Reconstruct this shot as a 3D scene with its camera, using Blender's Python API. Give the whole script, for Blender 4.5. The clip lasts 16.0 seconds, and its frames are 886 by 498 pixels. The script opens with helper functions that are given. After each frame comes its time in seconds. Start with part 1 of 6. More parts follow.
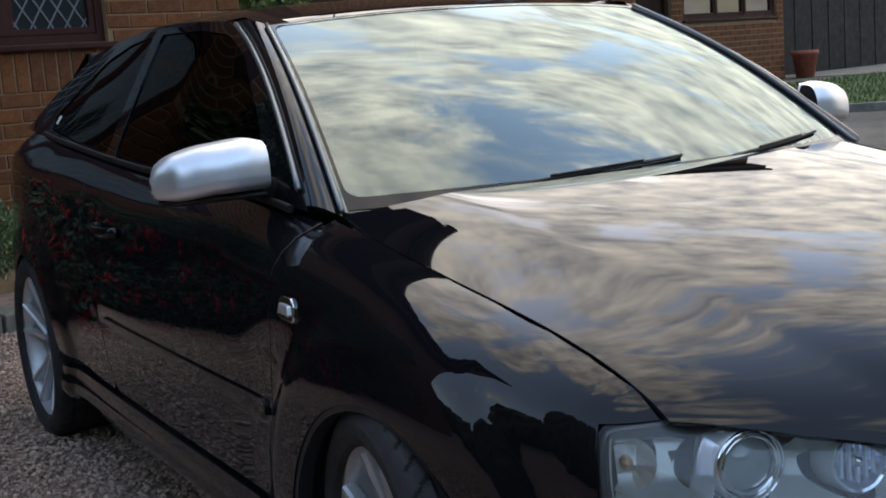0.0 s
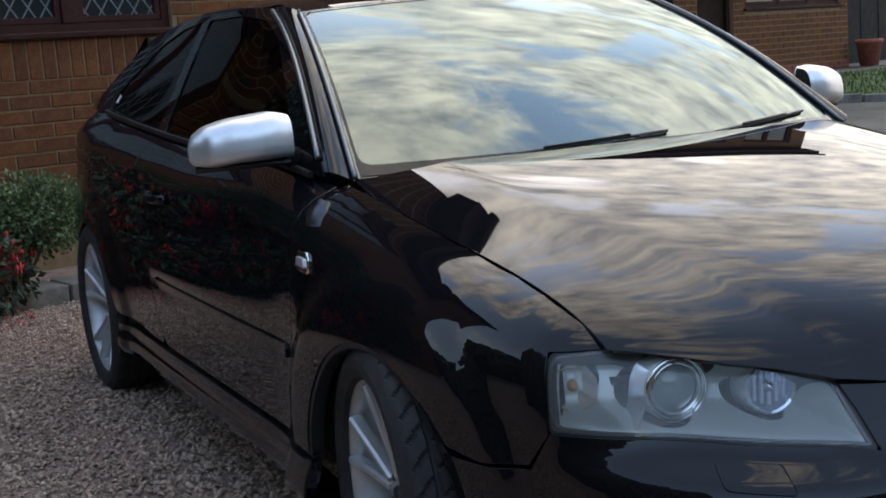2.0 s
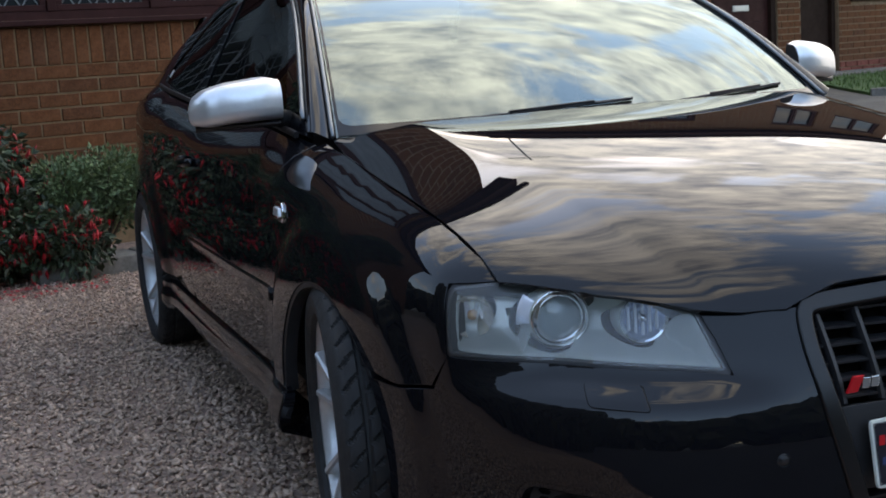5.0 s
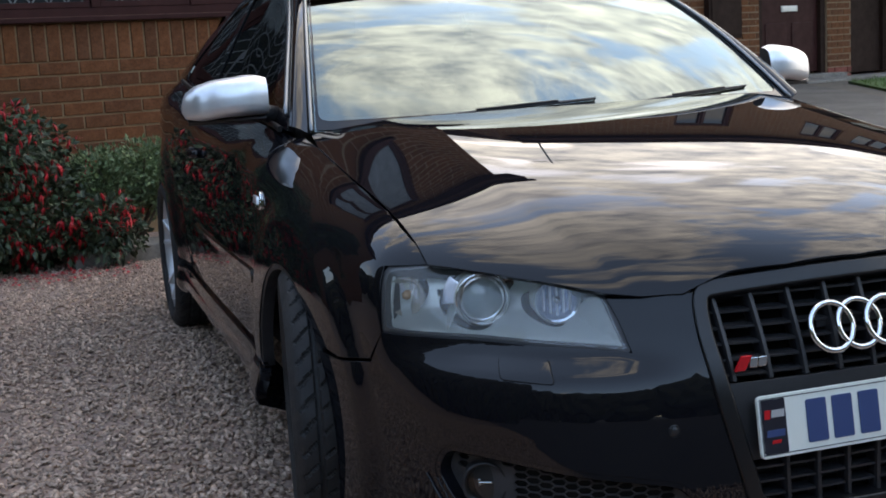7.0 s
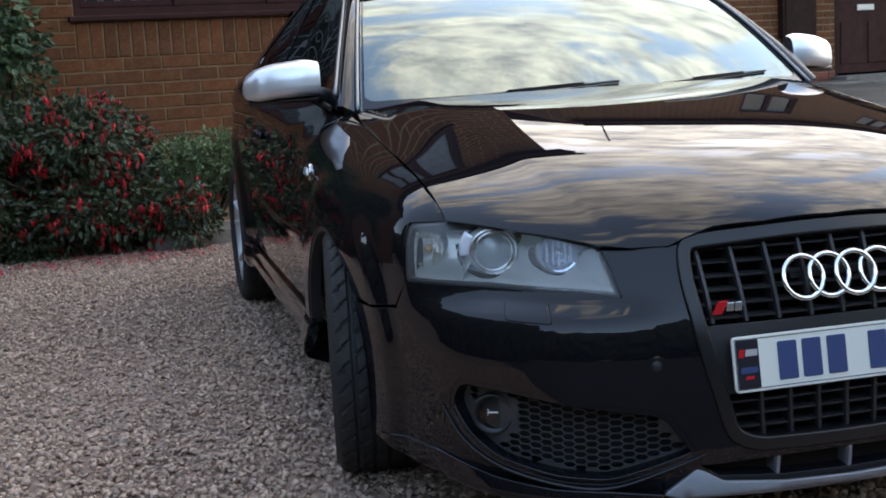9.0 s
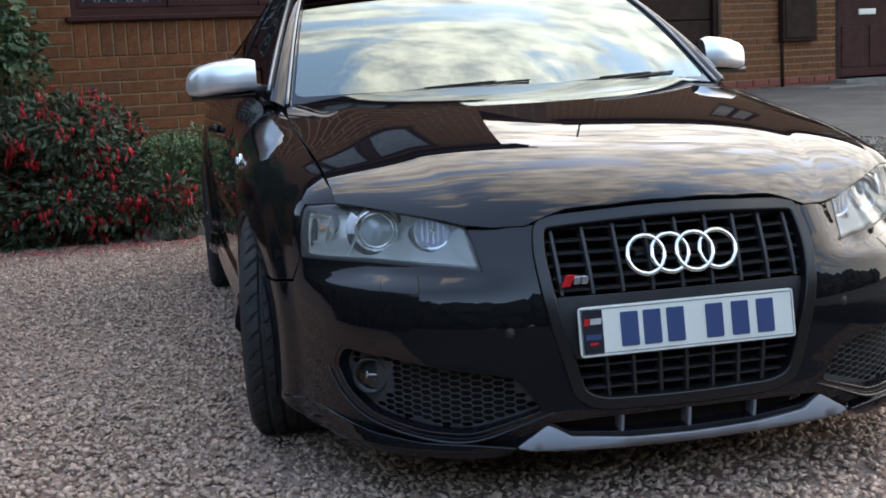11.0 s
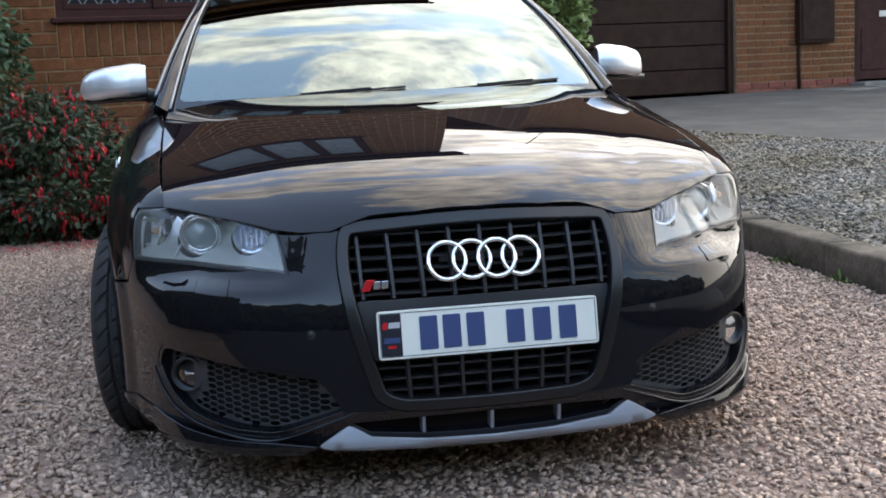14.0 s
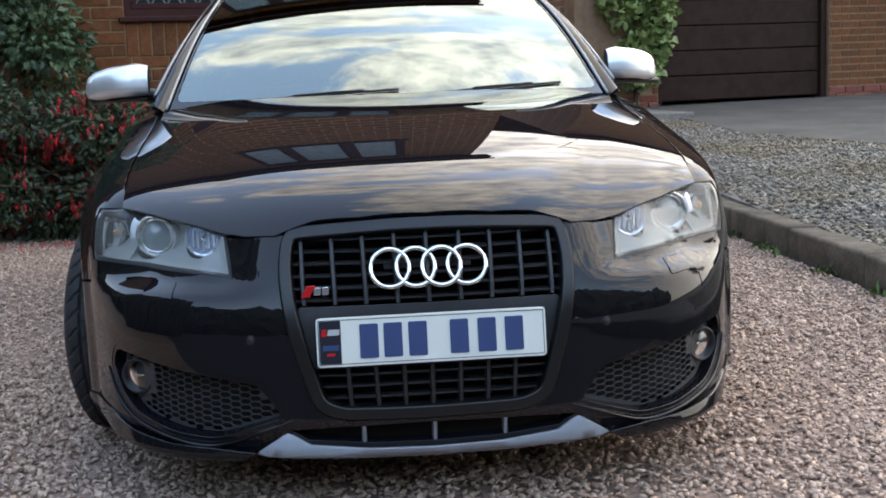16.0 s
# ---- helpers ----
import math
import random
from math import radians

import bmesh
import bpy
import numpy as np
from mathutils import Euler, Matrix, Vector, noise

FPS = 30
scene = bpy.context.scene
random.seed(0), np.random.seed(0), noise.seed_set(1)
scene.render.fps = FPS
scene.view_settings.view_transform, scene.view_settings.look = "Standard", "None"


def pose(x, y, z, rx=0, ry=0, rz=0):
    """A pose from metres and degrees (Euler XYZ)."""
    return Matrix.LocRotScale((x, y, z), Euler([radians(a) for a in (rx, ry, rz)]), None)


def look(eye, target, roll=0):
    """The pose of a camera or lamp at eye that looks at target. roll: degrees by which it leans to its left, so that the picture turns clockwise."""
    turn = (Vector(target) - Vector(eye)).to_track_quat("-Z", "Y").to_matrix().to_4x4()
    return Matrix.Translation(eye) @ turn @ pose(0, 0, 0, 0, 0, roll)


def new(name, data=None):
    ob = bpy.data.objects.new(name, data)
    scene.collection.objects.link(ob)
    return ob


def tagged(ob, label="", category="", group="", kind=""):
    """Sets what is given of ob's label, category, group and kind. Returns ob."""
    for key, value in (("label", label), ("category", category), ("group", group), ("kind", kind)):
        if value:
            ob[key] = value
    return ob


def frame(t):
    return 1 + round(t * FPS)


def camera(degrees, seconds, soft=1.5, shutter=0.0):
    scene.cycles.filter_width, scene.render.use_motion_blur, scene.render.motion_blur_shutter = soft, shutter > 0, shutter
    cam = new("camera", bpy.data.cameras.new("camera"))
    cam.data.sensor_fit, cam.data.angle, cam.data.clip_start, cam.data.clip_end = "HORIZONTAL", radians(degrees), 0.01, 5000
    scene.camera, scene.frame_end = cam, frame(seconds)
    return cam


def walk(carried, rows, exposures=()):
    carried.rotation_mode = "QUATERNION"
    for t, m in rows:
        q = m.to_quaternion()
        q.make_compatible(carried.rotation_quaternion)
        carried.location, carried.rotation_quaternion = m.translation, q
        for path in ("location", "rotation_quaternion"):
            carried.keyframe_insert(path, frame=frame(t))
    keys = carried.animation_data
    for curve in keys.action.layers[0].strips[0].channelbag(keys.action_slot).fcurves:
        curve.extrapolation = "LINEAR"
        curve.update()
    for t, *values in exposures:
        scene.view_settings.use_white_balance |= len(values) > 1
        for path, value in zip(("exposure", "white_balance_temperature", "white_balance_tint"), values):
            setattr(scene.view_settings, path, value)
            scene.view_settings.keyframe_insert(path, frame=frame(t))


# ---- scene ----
cam = camera(39.2, 16.0, soft=1.8)
PATH = [
    (0, (-1.761, -0.881, 1.201), (-0.785, 0.839, 0.902), -4.2),
    (0.5, (-1.785, -0.987, 1.195), (-0.859, 0.76, 0.895), -4.2),
    (1, (-1.81, -1.082, 1.175), (-0.911, 0.678, 0.871), -4.1),
    (1.5, (-1.815, -1.161, 1.174), (-0.928, 0.605, 0.866), -4.0),
    (2, (-1.783, -1.215, 1.179), (-0.906, 0.556, 0.869), -4.0),
    (2.5, (-1.713, -1.258, 1.168), (-0.853, 0.52, 0.858), -3.9),
    (3, (-1.643, -1.298, 1.153), (-0.827, 0.501, 0.845), -3.8),
    (3.5, (-1.607, -1.348, 1.144), (-0.841, 0.474, 0.838), -3.8),
    (4, (-1.59, -1.416, 1.128), (-0.859, 0.42, 0.821), -3.7),
    (4.5, (-1.577, -1.498, 1.113), (-0.864, 0.345, 0.804), -3.7),
    (5, (-1.566, -1.584, 1.102), (-0.865, 0.264, 0.793), -3.7),
    (5.2, (-1.558, -1.615, 1.099), (-0.861, 0.235, 0.792), -3.5),
    (7.3, (-1.406, -1.908, 1.101), (-0.83, -0.018, 0.793), -3.2),
    (7.5, (-1.404, -1.939, 1.099), (-0.852, -0.042, 0.793), -3.2),
    (8, (-1.416, -2.033, 1.083), (-0.906, -0.123, 0.779), -3.1),
    (8.2, (-1.413, -2.067, 1.073), (-0.916, -0.154, 0.769), -3.3),
    (10.3, (-1.254, -2.471, 1.034), (-0.792, -0.547, 0.741), -2.8),
    (10.5, (-1.221, -2.514, 1.031), (-0.763, -0.589, 0.736), -2.8),
    (11, (-1.14, -2.582, 1.024), (-0.701, -0.653, 0.73), -2.8),
    (11.5, (-1.073, -2.598, 1.026), (-0.651, -0.665, 0.733), -2.7),
    (12, (-0.989, -2.589, 1.023), (-0.582, -0.653, 0.728), -2.7),
    (12.5, (-0.903, -2.598, 1.019), (-0.506, -0.66, 0.724), -2.6),
    (13, (-0.807, -2.635, 1.018), (-0.417, -0.695, 0.723), -2.6),
    (13.5, (-0.694, -2.705, 1.015), (-0.314, -0.763, 0.72), -2.6),
    (14, (-0.599, -2.777, 1.026), (-0.246, -0.83, 0.733), -2.5),
    (14.5, (-0.514, -2.81, 1.024), (-0.197, -0.857, 0.732), -2.4),
    (15, (-0.43, -2.804, 1.01), (-0.155, -0.845, 0.719), -2.3),
    (15.5, (-0.33, -2.771, 1.005), (-0.106, -0.805, 0.715), -2.2),
    (16, (-0.217, -2.77, 1.021), (-0.038, -0.799, 0.734), -2.1),
]
walk(cam, [(t, look(eye, target, roll)) for t, eye, target, roll in PATH],
     [(0, -0.43, 6850, 13), (2.5, -0.41, 6850, 13), (5, -0.24, 6850, 13), (8, 0.00, 6850, 14), (11, 0.23, 6850, 13), (16, 0.44, 6900, 13)])

# world: evening sky with broken cloud
world = bpy.data.worlds.new("sky")
scene.world = world
world.use_nodes = True
SUN_AZ, SUN_EL = radians(20), radians(16)  # clockwise from +y: behind the houses


def build_sky():
    nt = world.node_tree
    nt.nodes.clear()
    N = nt.nodes.new
    L = nt.links.new
    sky = N("ShaderNodeTexSky")
    sky.sky_type = "NISHITA"
    sky.sun_disc = False
    sky.sun_elevation, sky.sun_rotation = SUN_EL, SUN_AZ
    co = N("ShaderNodeTexCoord")
    sep = N("ShaderNodeSeparateXYZ")
    L(co.outputs["Generated"], sep.inputs[0])
    up = N("ShaderNodeMath"); up.operation = "MAXIMUM"; up.inputs[1].default_value = 0.0
    L(sep.outputs[2], up.inputs[0])
    lift = N("ShaderNodeMath"); lift.operation = "ADD"; lift.inputs[1].default_value = 0.27
    L(up.outputs[0], lift.inputs[0])
    flat = []
    for i in (0, 1):
        d = N("ShaderNodeMath"); d.operation = "DIVIDE"
        L(sep.outputs[i], d.inputs[0]); L(lift.outputs[0], d.inputs[1])
        flat.append(d)
    com = N("ShaderNodeCombineXYZ")
    L(flat[0].outputs[0], com.inputs[0]); L(flat[1].outputs[0], com.inputs[1])
    mp = N("ShaderNodeMapping")
    mp.inputs["Rotation"].default_value = (0, 0, radians(100))
    mp.inputs["Scale"].default_value = (0.9, 1.9, 1)
    mp.inputs["Location"].default_value = (3.1, 0.4, 0)
    L(com.outputs[0], mp.inputs[0])
    n1 = N("ShaderNodeTexNoise"); n1.inputs["Scale"].default_value = 3.8; n1.inputs["Detail"].default_value = 7; n1.inputs["Roughness"].default_value = 0.56; n1.inputs["Distortion"].default_value = 0.5
    n2 = N("ShaderNodeTexNoise"); n2.inputs["Scale"].default_value = 10.0; n2.inputs["Detail"].default_value = 7; n2.inputs["Roughness"].default_value = 0.64
    L(mp.outputs[0], n1.inputs["Vector"]); L(mp.outputs[0], n2.inputs["Vector"])
    cover = N("ShaderNodeMapRange"); cover.interpolation_type = "SMOOTHSTEP"
    cover.inputs[1].default_value, cover.inputs[2].default_value = 0.38, 0.54
    shade = N("ShaderNodeMapRange")
    shade.inputs[1].default_value, shade.inputs[2].default_value = 0.33, 0.66
    L(n2.outputs["Fac"], shade.inputs[0])
    tone = N("ShaderNodeMix"); tone.data_type = "RGBA"
    tone.inputs[6].default_value = (0.54, 0.565, 0.62, 1)
    tone.inputs[7].default_value = (1.52, 1.46, 1.31, 1)
    L(shade.outputs[0], tone.inputs[0])
    dim = N("ShaderNodeVectorMath"); dim.operation = "SCALE"; dim.inputs["Scale"].default_value = 0.27
    L(sky.outputs[0], dim.inputs[0])
    # thin cloud glows round the place of the hidden sun
    near = N("ShaderNodeVectorMath"); near.operation = "DOT_PRODUCT"; near.inputs[1].default_value = (0.63, 0.53, 0.57)
    L(co.outputs["Generated"], near.inputs[0])
    glow = N("ShaderNodeMapRange"); glow.interpolation_type = "SMOOTHSTEP"
    glow.inputs[1].default_value, glow.inputs[2].default_value, glow.inputs[3].default_value, glow.inputs[4].default_value = 0.70, 0.97, 1.65, 2.35
    L(near.outputs["Value"], glow.inputs[0])

    def by_height(lo, hi, a, b):
        r = N("ShaderNodeMapRange"); r.interpolation_type = "SMOOTHSTEP"
        r.inputs[1].default_value, r.inputs[2].default_value, r.inputs[3].default_value, r.inputs[4].default_value = lo, hi, a, b
        L(sep.outputs[2], r.inputs[0])
        return r.outputs[0]
    high = N("ShaderNodeMath"); high.operation = "MULTIPLY"
    L(glow.outputs[0], high.inputs[0]); L(by_height(0.30, 0.85, 1.28, 1.46), high.inputs[1])
    lit = N("ShaderNodeVectorMath"); lit.operation = "SCALE"
    L(tone.outputs[2], lit.inputs[0]); L(high.outputs[0], lit.inputs["Scale"])
    blue = N("ShaderNodeVectorMath"); blue.operation = "SCALE"
    pale = N("ShaderNodeVectorMath"); pale.operation = "ADD"; pale.inputs[1].default_value = (0.125, 0.16, 0.215)
    L(dim.outputs[0], pale.inputs[0])
    L(pale.outputs[0], blue.inputs[0]); L(high.outputs[0], blue.inputs["Scale"])
    # the cloud thins out overhead and towards the open side
    thin = N("ShaderNodeMapRange"); thin.interpolation_type = "SMOOTHSTEP"
    thin.inputs[1].default_value, thin.inputs[2].default_value, thin.inputs[3].default_value, thin.inputs[4].default_value = 0.15, 0.85, -0.27, 0.02
    L(near.outputs["Value"], thin.inputs[0])
    thick = N("ShaderNodeMath"); thick.operation = "ADD"
    L(n1.outputs["Fac"], thick.inputs[0]); L(thin.outputs[0], thick.inputs[1])
    bank = N("ShaderNodeMath"); bank.operation = "ADD"
    L(by_height(0.34, 0.56, 0.12, 0.0), bank.inputs[0]); L(by_height(0.62, 0.92, 0.0, -0.03), bank.inputs[1])
    full = N("ShaderNodeMath"); full.operation = "ADD"
    L(thick.outputs[0], full.inputs[0]); L(bank.outputs[0], full.inputs[1])
    L(full.outputs[0], cover.inputs[0])
    mix = N("ShaderNodeMix"); mix.data_type = "RGBA"
    L(cover.outputs[0], mix.inputs[0]); L(blue.outputs[0], mix.inputs[6]); L(lit.outputs[0], mix.inputs[7])
    bg = N("ShaderNodeBackground"); bg.inputs[1].default_value = 1.0
    L(mix.outputs[2], bg.inputs[0])
    out = N("ShaderNodeOutputWorld")
    L(bg.outputs[0], out.inputs[0])


build_sky()
sun_data = bpy.data.lights.new("sun", "SUN")
sun_data.energy, sun_data.angle, sun_data.color = 0.5, radians(12), (1.0, 0.9, 0.76)
sun = new("sun", sun_data)
sun_way = Vector((math.sin(SUN_AZ) * math.cos(SUN_EL), math.cos(SUN_AZ) * math.cos(SUN_EL), math.sin(SUN_EL)))
sun.matrix_world = look(sun_way * 60, (0, 0, 0))


# materials
def material(name, color, rough=0.5, metal=0.0, vary=0.0, scale=8.0, bump=0.0, bump_scale=60.0, coat=0.0, color2=None, rand=0.0, island=False, ior=None, fine=0.0, spec=None):
    """A procedural surface: two scales of colour change, relief, and a change from piece to piece."""
    m = bpy.data.materials.new(name)
    m.use_nodes = True
    nt = m.node_tree
    N, L = nt.nodes.new, nt.links.new
    b = nt.nodes["Principled BSDF"]
    b.inputs["Base Color"].default_value = (*color, 1)
    b.inputs["Roughness"].default_value = rough
    b.inputs["Metallic"].default_value = metal
    if ior:
        b.inputs["IOR"].default_value = ior
    if spec is not None:
        b.inputs["Specular IOR Level"].default_value = spec
    if coat:
        b.inputs["Coat Weight"].default_value = coat
        b.inputs["Coat Roughness"].default_value = 0.015
    co = N("ShaderNodeTexCoord")
    col = None
    if vary or color2:
        n = N("ShaderNodeTexNoise")
        n.inputs["Scale"].default_value, n.inputs["Detail"].default_value, n.inputs["Roughness"].default_value = scale, 8, 0.62
        L(co.outputs["Object"], n.inputs["Vector"])
        r = N("ShaderNodeMapRange")
        r.inputs[1].default_value, r.inputs[2].default_value = 0.3, 0.7
        L(n.outputs["Fac"], r.inputs[0])
        mx = N("ShaderNodeMix"); mx.data_type = "RGBA"
        c2 = color2 or tuple(c * (1 - vary) for c in color)
        mx.inputs[6].default_value = (*c2, 1)
        mx.inputs[7].default_value = (*(tuple(min(1, c * (1 + vary * 0.5)) for c in color)), 1)
        L(r.outputs[0], mx.inputs[0])
        col = mx.outputs[2]
        rr = N("ShaderNodeMapRange")
        rr.inputs[1].default_value, rr.inputs[2].default_value = 0.3, 0.7
        rr.inputs[3].default_value, rr.inputs[4].default_value = min(1, rough * 1.15), rough * 0.85
        L(n.outputs["Fac"], rr.inputs[0]); L(rr.outputs[0], b.inputs["Roughness"])
    if fine:
        n = N("ShaderNodeTexNoise")
        n.inputs["Scale"].default_value, n.inputs["Detail"].default_value = bump_scale * 0.7, 4
        L(co.outputs["Object"], n.inputs["Vector"])
        r = N("ShaderNodeMapRange")
        r.inputs[1].default_value, r.inputs[2].default_value, r.inputs[3].default_value, r.inputs[4].default_value = 0.3, 0.7, 1 - fine, 1 + fine
        L(n.outputs["Fac"], r.inputs[0])
        sc = N("ShaderNodeVectorMath"); sc.operation = "SCALE"
        if col: L(col, sc.inputs[0])
        else: sc.inputs[0].default_value = color
        L(r.outputs[0], sc.inputs["Scale"])
        col = sc.outputs[0]
    if rand:
        if island:
            src = N("ShaderNodeNewGeometry").outputs["Random Per Island"]
        else:
            src = N("ShaderNodeObjectInfo").outputs["Random"]
        r = N("ShaderNodeMapRange")
        r.inputs[3].default_value, r.inputs[4].default_value = 1 - rand, 1 + rand
        L(src, r.inputs[0])
        sc = N("ShaderNodeVectorMath"); sc.operation = "SCALE"
        if col: L(col, sc.inputs[0])
        else: sc.inputs[0].default_value = color
        L(r.outputs[0], sc.inputs["Scale"])
        col = sc.outputs[0]
    if col:
        L(col, b.inputs["Base Color"])
    if bump:
        n = N("ShaderNodeTexNoise")
        n.inputs["Scale"].default_value, n.inputs["Detail"].default_value = bump_scale, 6
        L(co.outputs["Object"], n.inputs["Vector"])
        bp = N("ShaderNodeBump")
        bp.inputs["Strength"].default_value, bp.inputs["Distance"].default_value = bump, 0.004
        L(n.outputs["Fac"], bp.inputs["Height"]); L(bp.outputs[0], b.inputs["Normal"])
    return m


def glass(name, tint=(1, 1, 1), rough=0.0, ior=1.5, mixed=0.0, sheen=(1, 1, 1)):
    """Thin clear cover: mostly see-through, mirrored at a glance by its own Fresnel; mixed adds a white veil."""
    m = bpy.data.materials.new(name)
    m.use_nodes = True
    nt = m.node_tree
    N, L = nt.nodes.new, nt.links.new
    nt.nodes.remove(nt.nodes["Principled BSDF"])
    fr = N("ShaderNodeFresnel"); fr.inputs[0].default_value = ior
    tr = N("ShaderNodeBsdfTransparent"); tr.inputs[0].default_value = (*tint, 1)
    gl = N("ShaderNodeBsdfGlossy"); gl.inputs["Roughness"].default_value = rough; gl.inputs["Color"].default_value = (*sheen, 1)
    mx = N("ShaderNodeMixShader")
    L(fr.outputs[0], mx.inputs[0]); L(tr.outputs[0], mx.inputs[1]); L(gl.outputs[0], mx.inputs[2])
    out = mx
    if mixed:
        df = N("ShaderNodeBsdfDiffuse"); df.inputs[0].default_value = (0.8, 0.82, 0.82, 1)
        out = N("ShaderNodeMixShader"); out.inputs[0].default_value = mixed
        L(mx.outputs[0], out.inputs[1]); L(df.outputs[0], out.inputs[2])
    L(out.outputs[0], nt.nodes["Material Output"].inputs[0])
    return m


PAINT = material("black_paint", (0.006, 0.006, 0.008), 0.5, 0.0, coat=1.0, spec=0.0)
PAINT.node_tree.nodes["Principled BSDF"].inputs["Coat IOR"].default_value = 1.43
SATIN = material("satin_black_plastic", (0.018, 0.018, 0.020), 0.42, vary=0.2, scale=30, bump=0.15, bump_scale=400)
FRAME = material("grille_frame_black", (0.007, 0.007, 0.008), 0.33, vary=0.15, scale=30)
MATT = material("matt_black_plastic", (0.045, 0.045, 0.048), 0.62, vary=0.25, scale=25, bump=0.25, bump_scale=500)
# near-black: the deep shade of hollows and gaps is put into the colour
VOID = material("cavity_shade", (0.004, 0.004, 0.004), 0.9)
RUBBER = material("tyre_rubber", (0.018, 0.018, 0.019), 0.72, vary=0.3, scale=18, bump=0.3, bump_scale=300)
ALLOY = material("silver_alloy", (0.60, 0.61, 0.62), 0.42, 0.6, vary=0.12, scale=20)
CHROME = material("chrome", (0.82, 0.83, 0.85), 0.06, 1.0)
MIRROR_SILVER = material("brushed_silver", (0.84, 0.85, 0.88), 0.36, 0.85, vary=0.06, scale=40)
GREY_TRIM = material("grey_splitter_paint", (0.26, 0.28, 0.315), 0.32, 0.5, vary=0.1, scale=20)
# the 0.07 white veil imitates the milky brightness of reflected sky
LENS = glass("headlamp_cover", (1.0, 1.0, 1.0), 0.01, 1.5, 0.07)
LAMP_SILVER = material("lamp_silver", (0.97, 0.98, 0.98), 0.10, 1.0, vary=0.05, scale=60)
WARM_SILVER = material("indicator_silver", (0.78, 0.74, 0.64), 0.18, 0.6, vary=0.05, scale=60)
# mostly diffuse white: bright reflections on flutes and chrome put into the colour
GLINT_WHITE = material("painted_glint_white", (0.86, 0.90, 1.0), 0.2, 0.25, vary=0.05, scale=60)
BLUE_SILVER = material("lamp_bowl", (0.80, 0.86, 1.0), 0.16, 0.75, vary=0.05, scale=60)
FOG_LENS = glass("fog_lamp_glass", (0.55, 0.57, 0.57), 0.01, 1.5)
FOG_BOWL = material("fog_reflector", (0.05, 0.052, 0.055), 0.3, 1.0)
SCREEN = glass("windscreen_glass", (0.24, 0.28, 0.27), 0.0, 2.6, sheen=(0.82, 0.94, 0.91))
TINT = glass("tinted_side_glass", (0.03, 0.034, 0.034), 0.0, 1.14)
SCREEN_EDGE = material("printed_screen_border", (0.008, 0.009, 0.012), 0.06, 0.0, ior=1.42)
WHITE_PLATE = material("white_plate", (0.73, 0.75, 0.68), 0.35, vary=0.05, scale=10)
PLATE_INK = material("plate_character", (0.035, 0.06, 0.16), 0.4)
BAND_BLACK = material("plate_band", (0.012, 0.012, 0.02), 0.35)
RED = material("red_enamel", (0.50, 0.01, 0.015), 0.3)
AMBER = material("amber_lens", (0.70, 0.42, 0.22), 0.2, 0.4)
INTERIOR = material("dark_upholstery", (0.02, 0.02, 0.02), 0.8, vary=0.3, scale=12)
LAMP_GREY = material("lamp_bezel", (0.55, 0.58, 0.55), 0.36, 0.4, vary=0.1, scale=15)
DISC = material("brake_disc_steel", (0.25, 0.25, 0.25), 0.4, 1.0, vary=0.2, scale=30)


# geometry helpers
def part(name, bm, mat, parent=None, label="", smooth=False, kind=""):
    """Links a bmesh or a mesh as one object, under its thing where one is given."""
    if isinstance(bm, bmesh.types.BMesh):
        me = bpy.data.meshes.new(name)
        bm.normal_update()
        bm.to_mesh(me)
        bm.free()
    else:
        me = bm
    if mat and not me.materials:
        me.materials.append(mat)
    if smooth:
        me.polygons.foreach_set("use_smooth", [True] * len(me.polygons))
    ob = new(name, me)
    if parent:
        attach(ob, parent)
    return tagged(ob, label, kind=kind)


def world_of(ob):
    m = ob.matrix_basis.copy()
    if ob.parent:
        m = world_of(ob.parent) @ ob.matrix_parent_inverse @ m
    return m


def attach(ob, parent):
    ob.parent = parent
    ob.matrix_parent_inverse = world_of(parent).inverted()


def thing(name, at, label, category, group="", kind=""):
    ob = new(name)
    ob.empty_display_size = 0.2
    ob.matrix_basis = at if isinstance(at, Matrix) else Matrix.Translation(at)
    return tagged(ob, label, category, group, kind)


def block(size, at=(0, 0, 0), bevel=0.0, seg=2, m=None):
    bm = bmesh.new()
    bmesh.ops.create_cube(bm, size=1.0)
    bmesh.ops.scale(bm, vec=size, verts=bm.verts)
    if bevel:
        bmesh.ops.bevel(bm, geom=bm.edges[:], offset=bevel, segments=seg, profile=0.5, affect="EDGES")
    bmesh.ops.translate(bm, vec=at, verts=bm.verts)
    if m:
        bmesh.ops.transform(bm, matrix=m, verts=bm.verts)
    return bm


def lathe(profile, n=48, m=None, closed=False):
    """Turns a profile of (radius, height) round z."""
    bm = bmesh.new()
    rings = []
    for r, h in profile:
        rings.append([bm.verts.new((r * math.cos(2 * math.pi * i / n), r * math.sin(2 * math.pi * i / n), h)) for i in range(n)])
    pairs = list(zip(rings, rings[1:])) + ([(rings[-1], rings[0])] if closed else [])
    for a, b in pairs:
        for i in range(n):
            bm.faces.new((a[i], a[(i + 1) % n], b[(i + 1) % n], b[i]))
    if m:
        bmesh.ops.transform(bm, matrix=m, verts=bm.verts)
    return bm


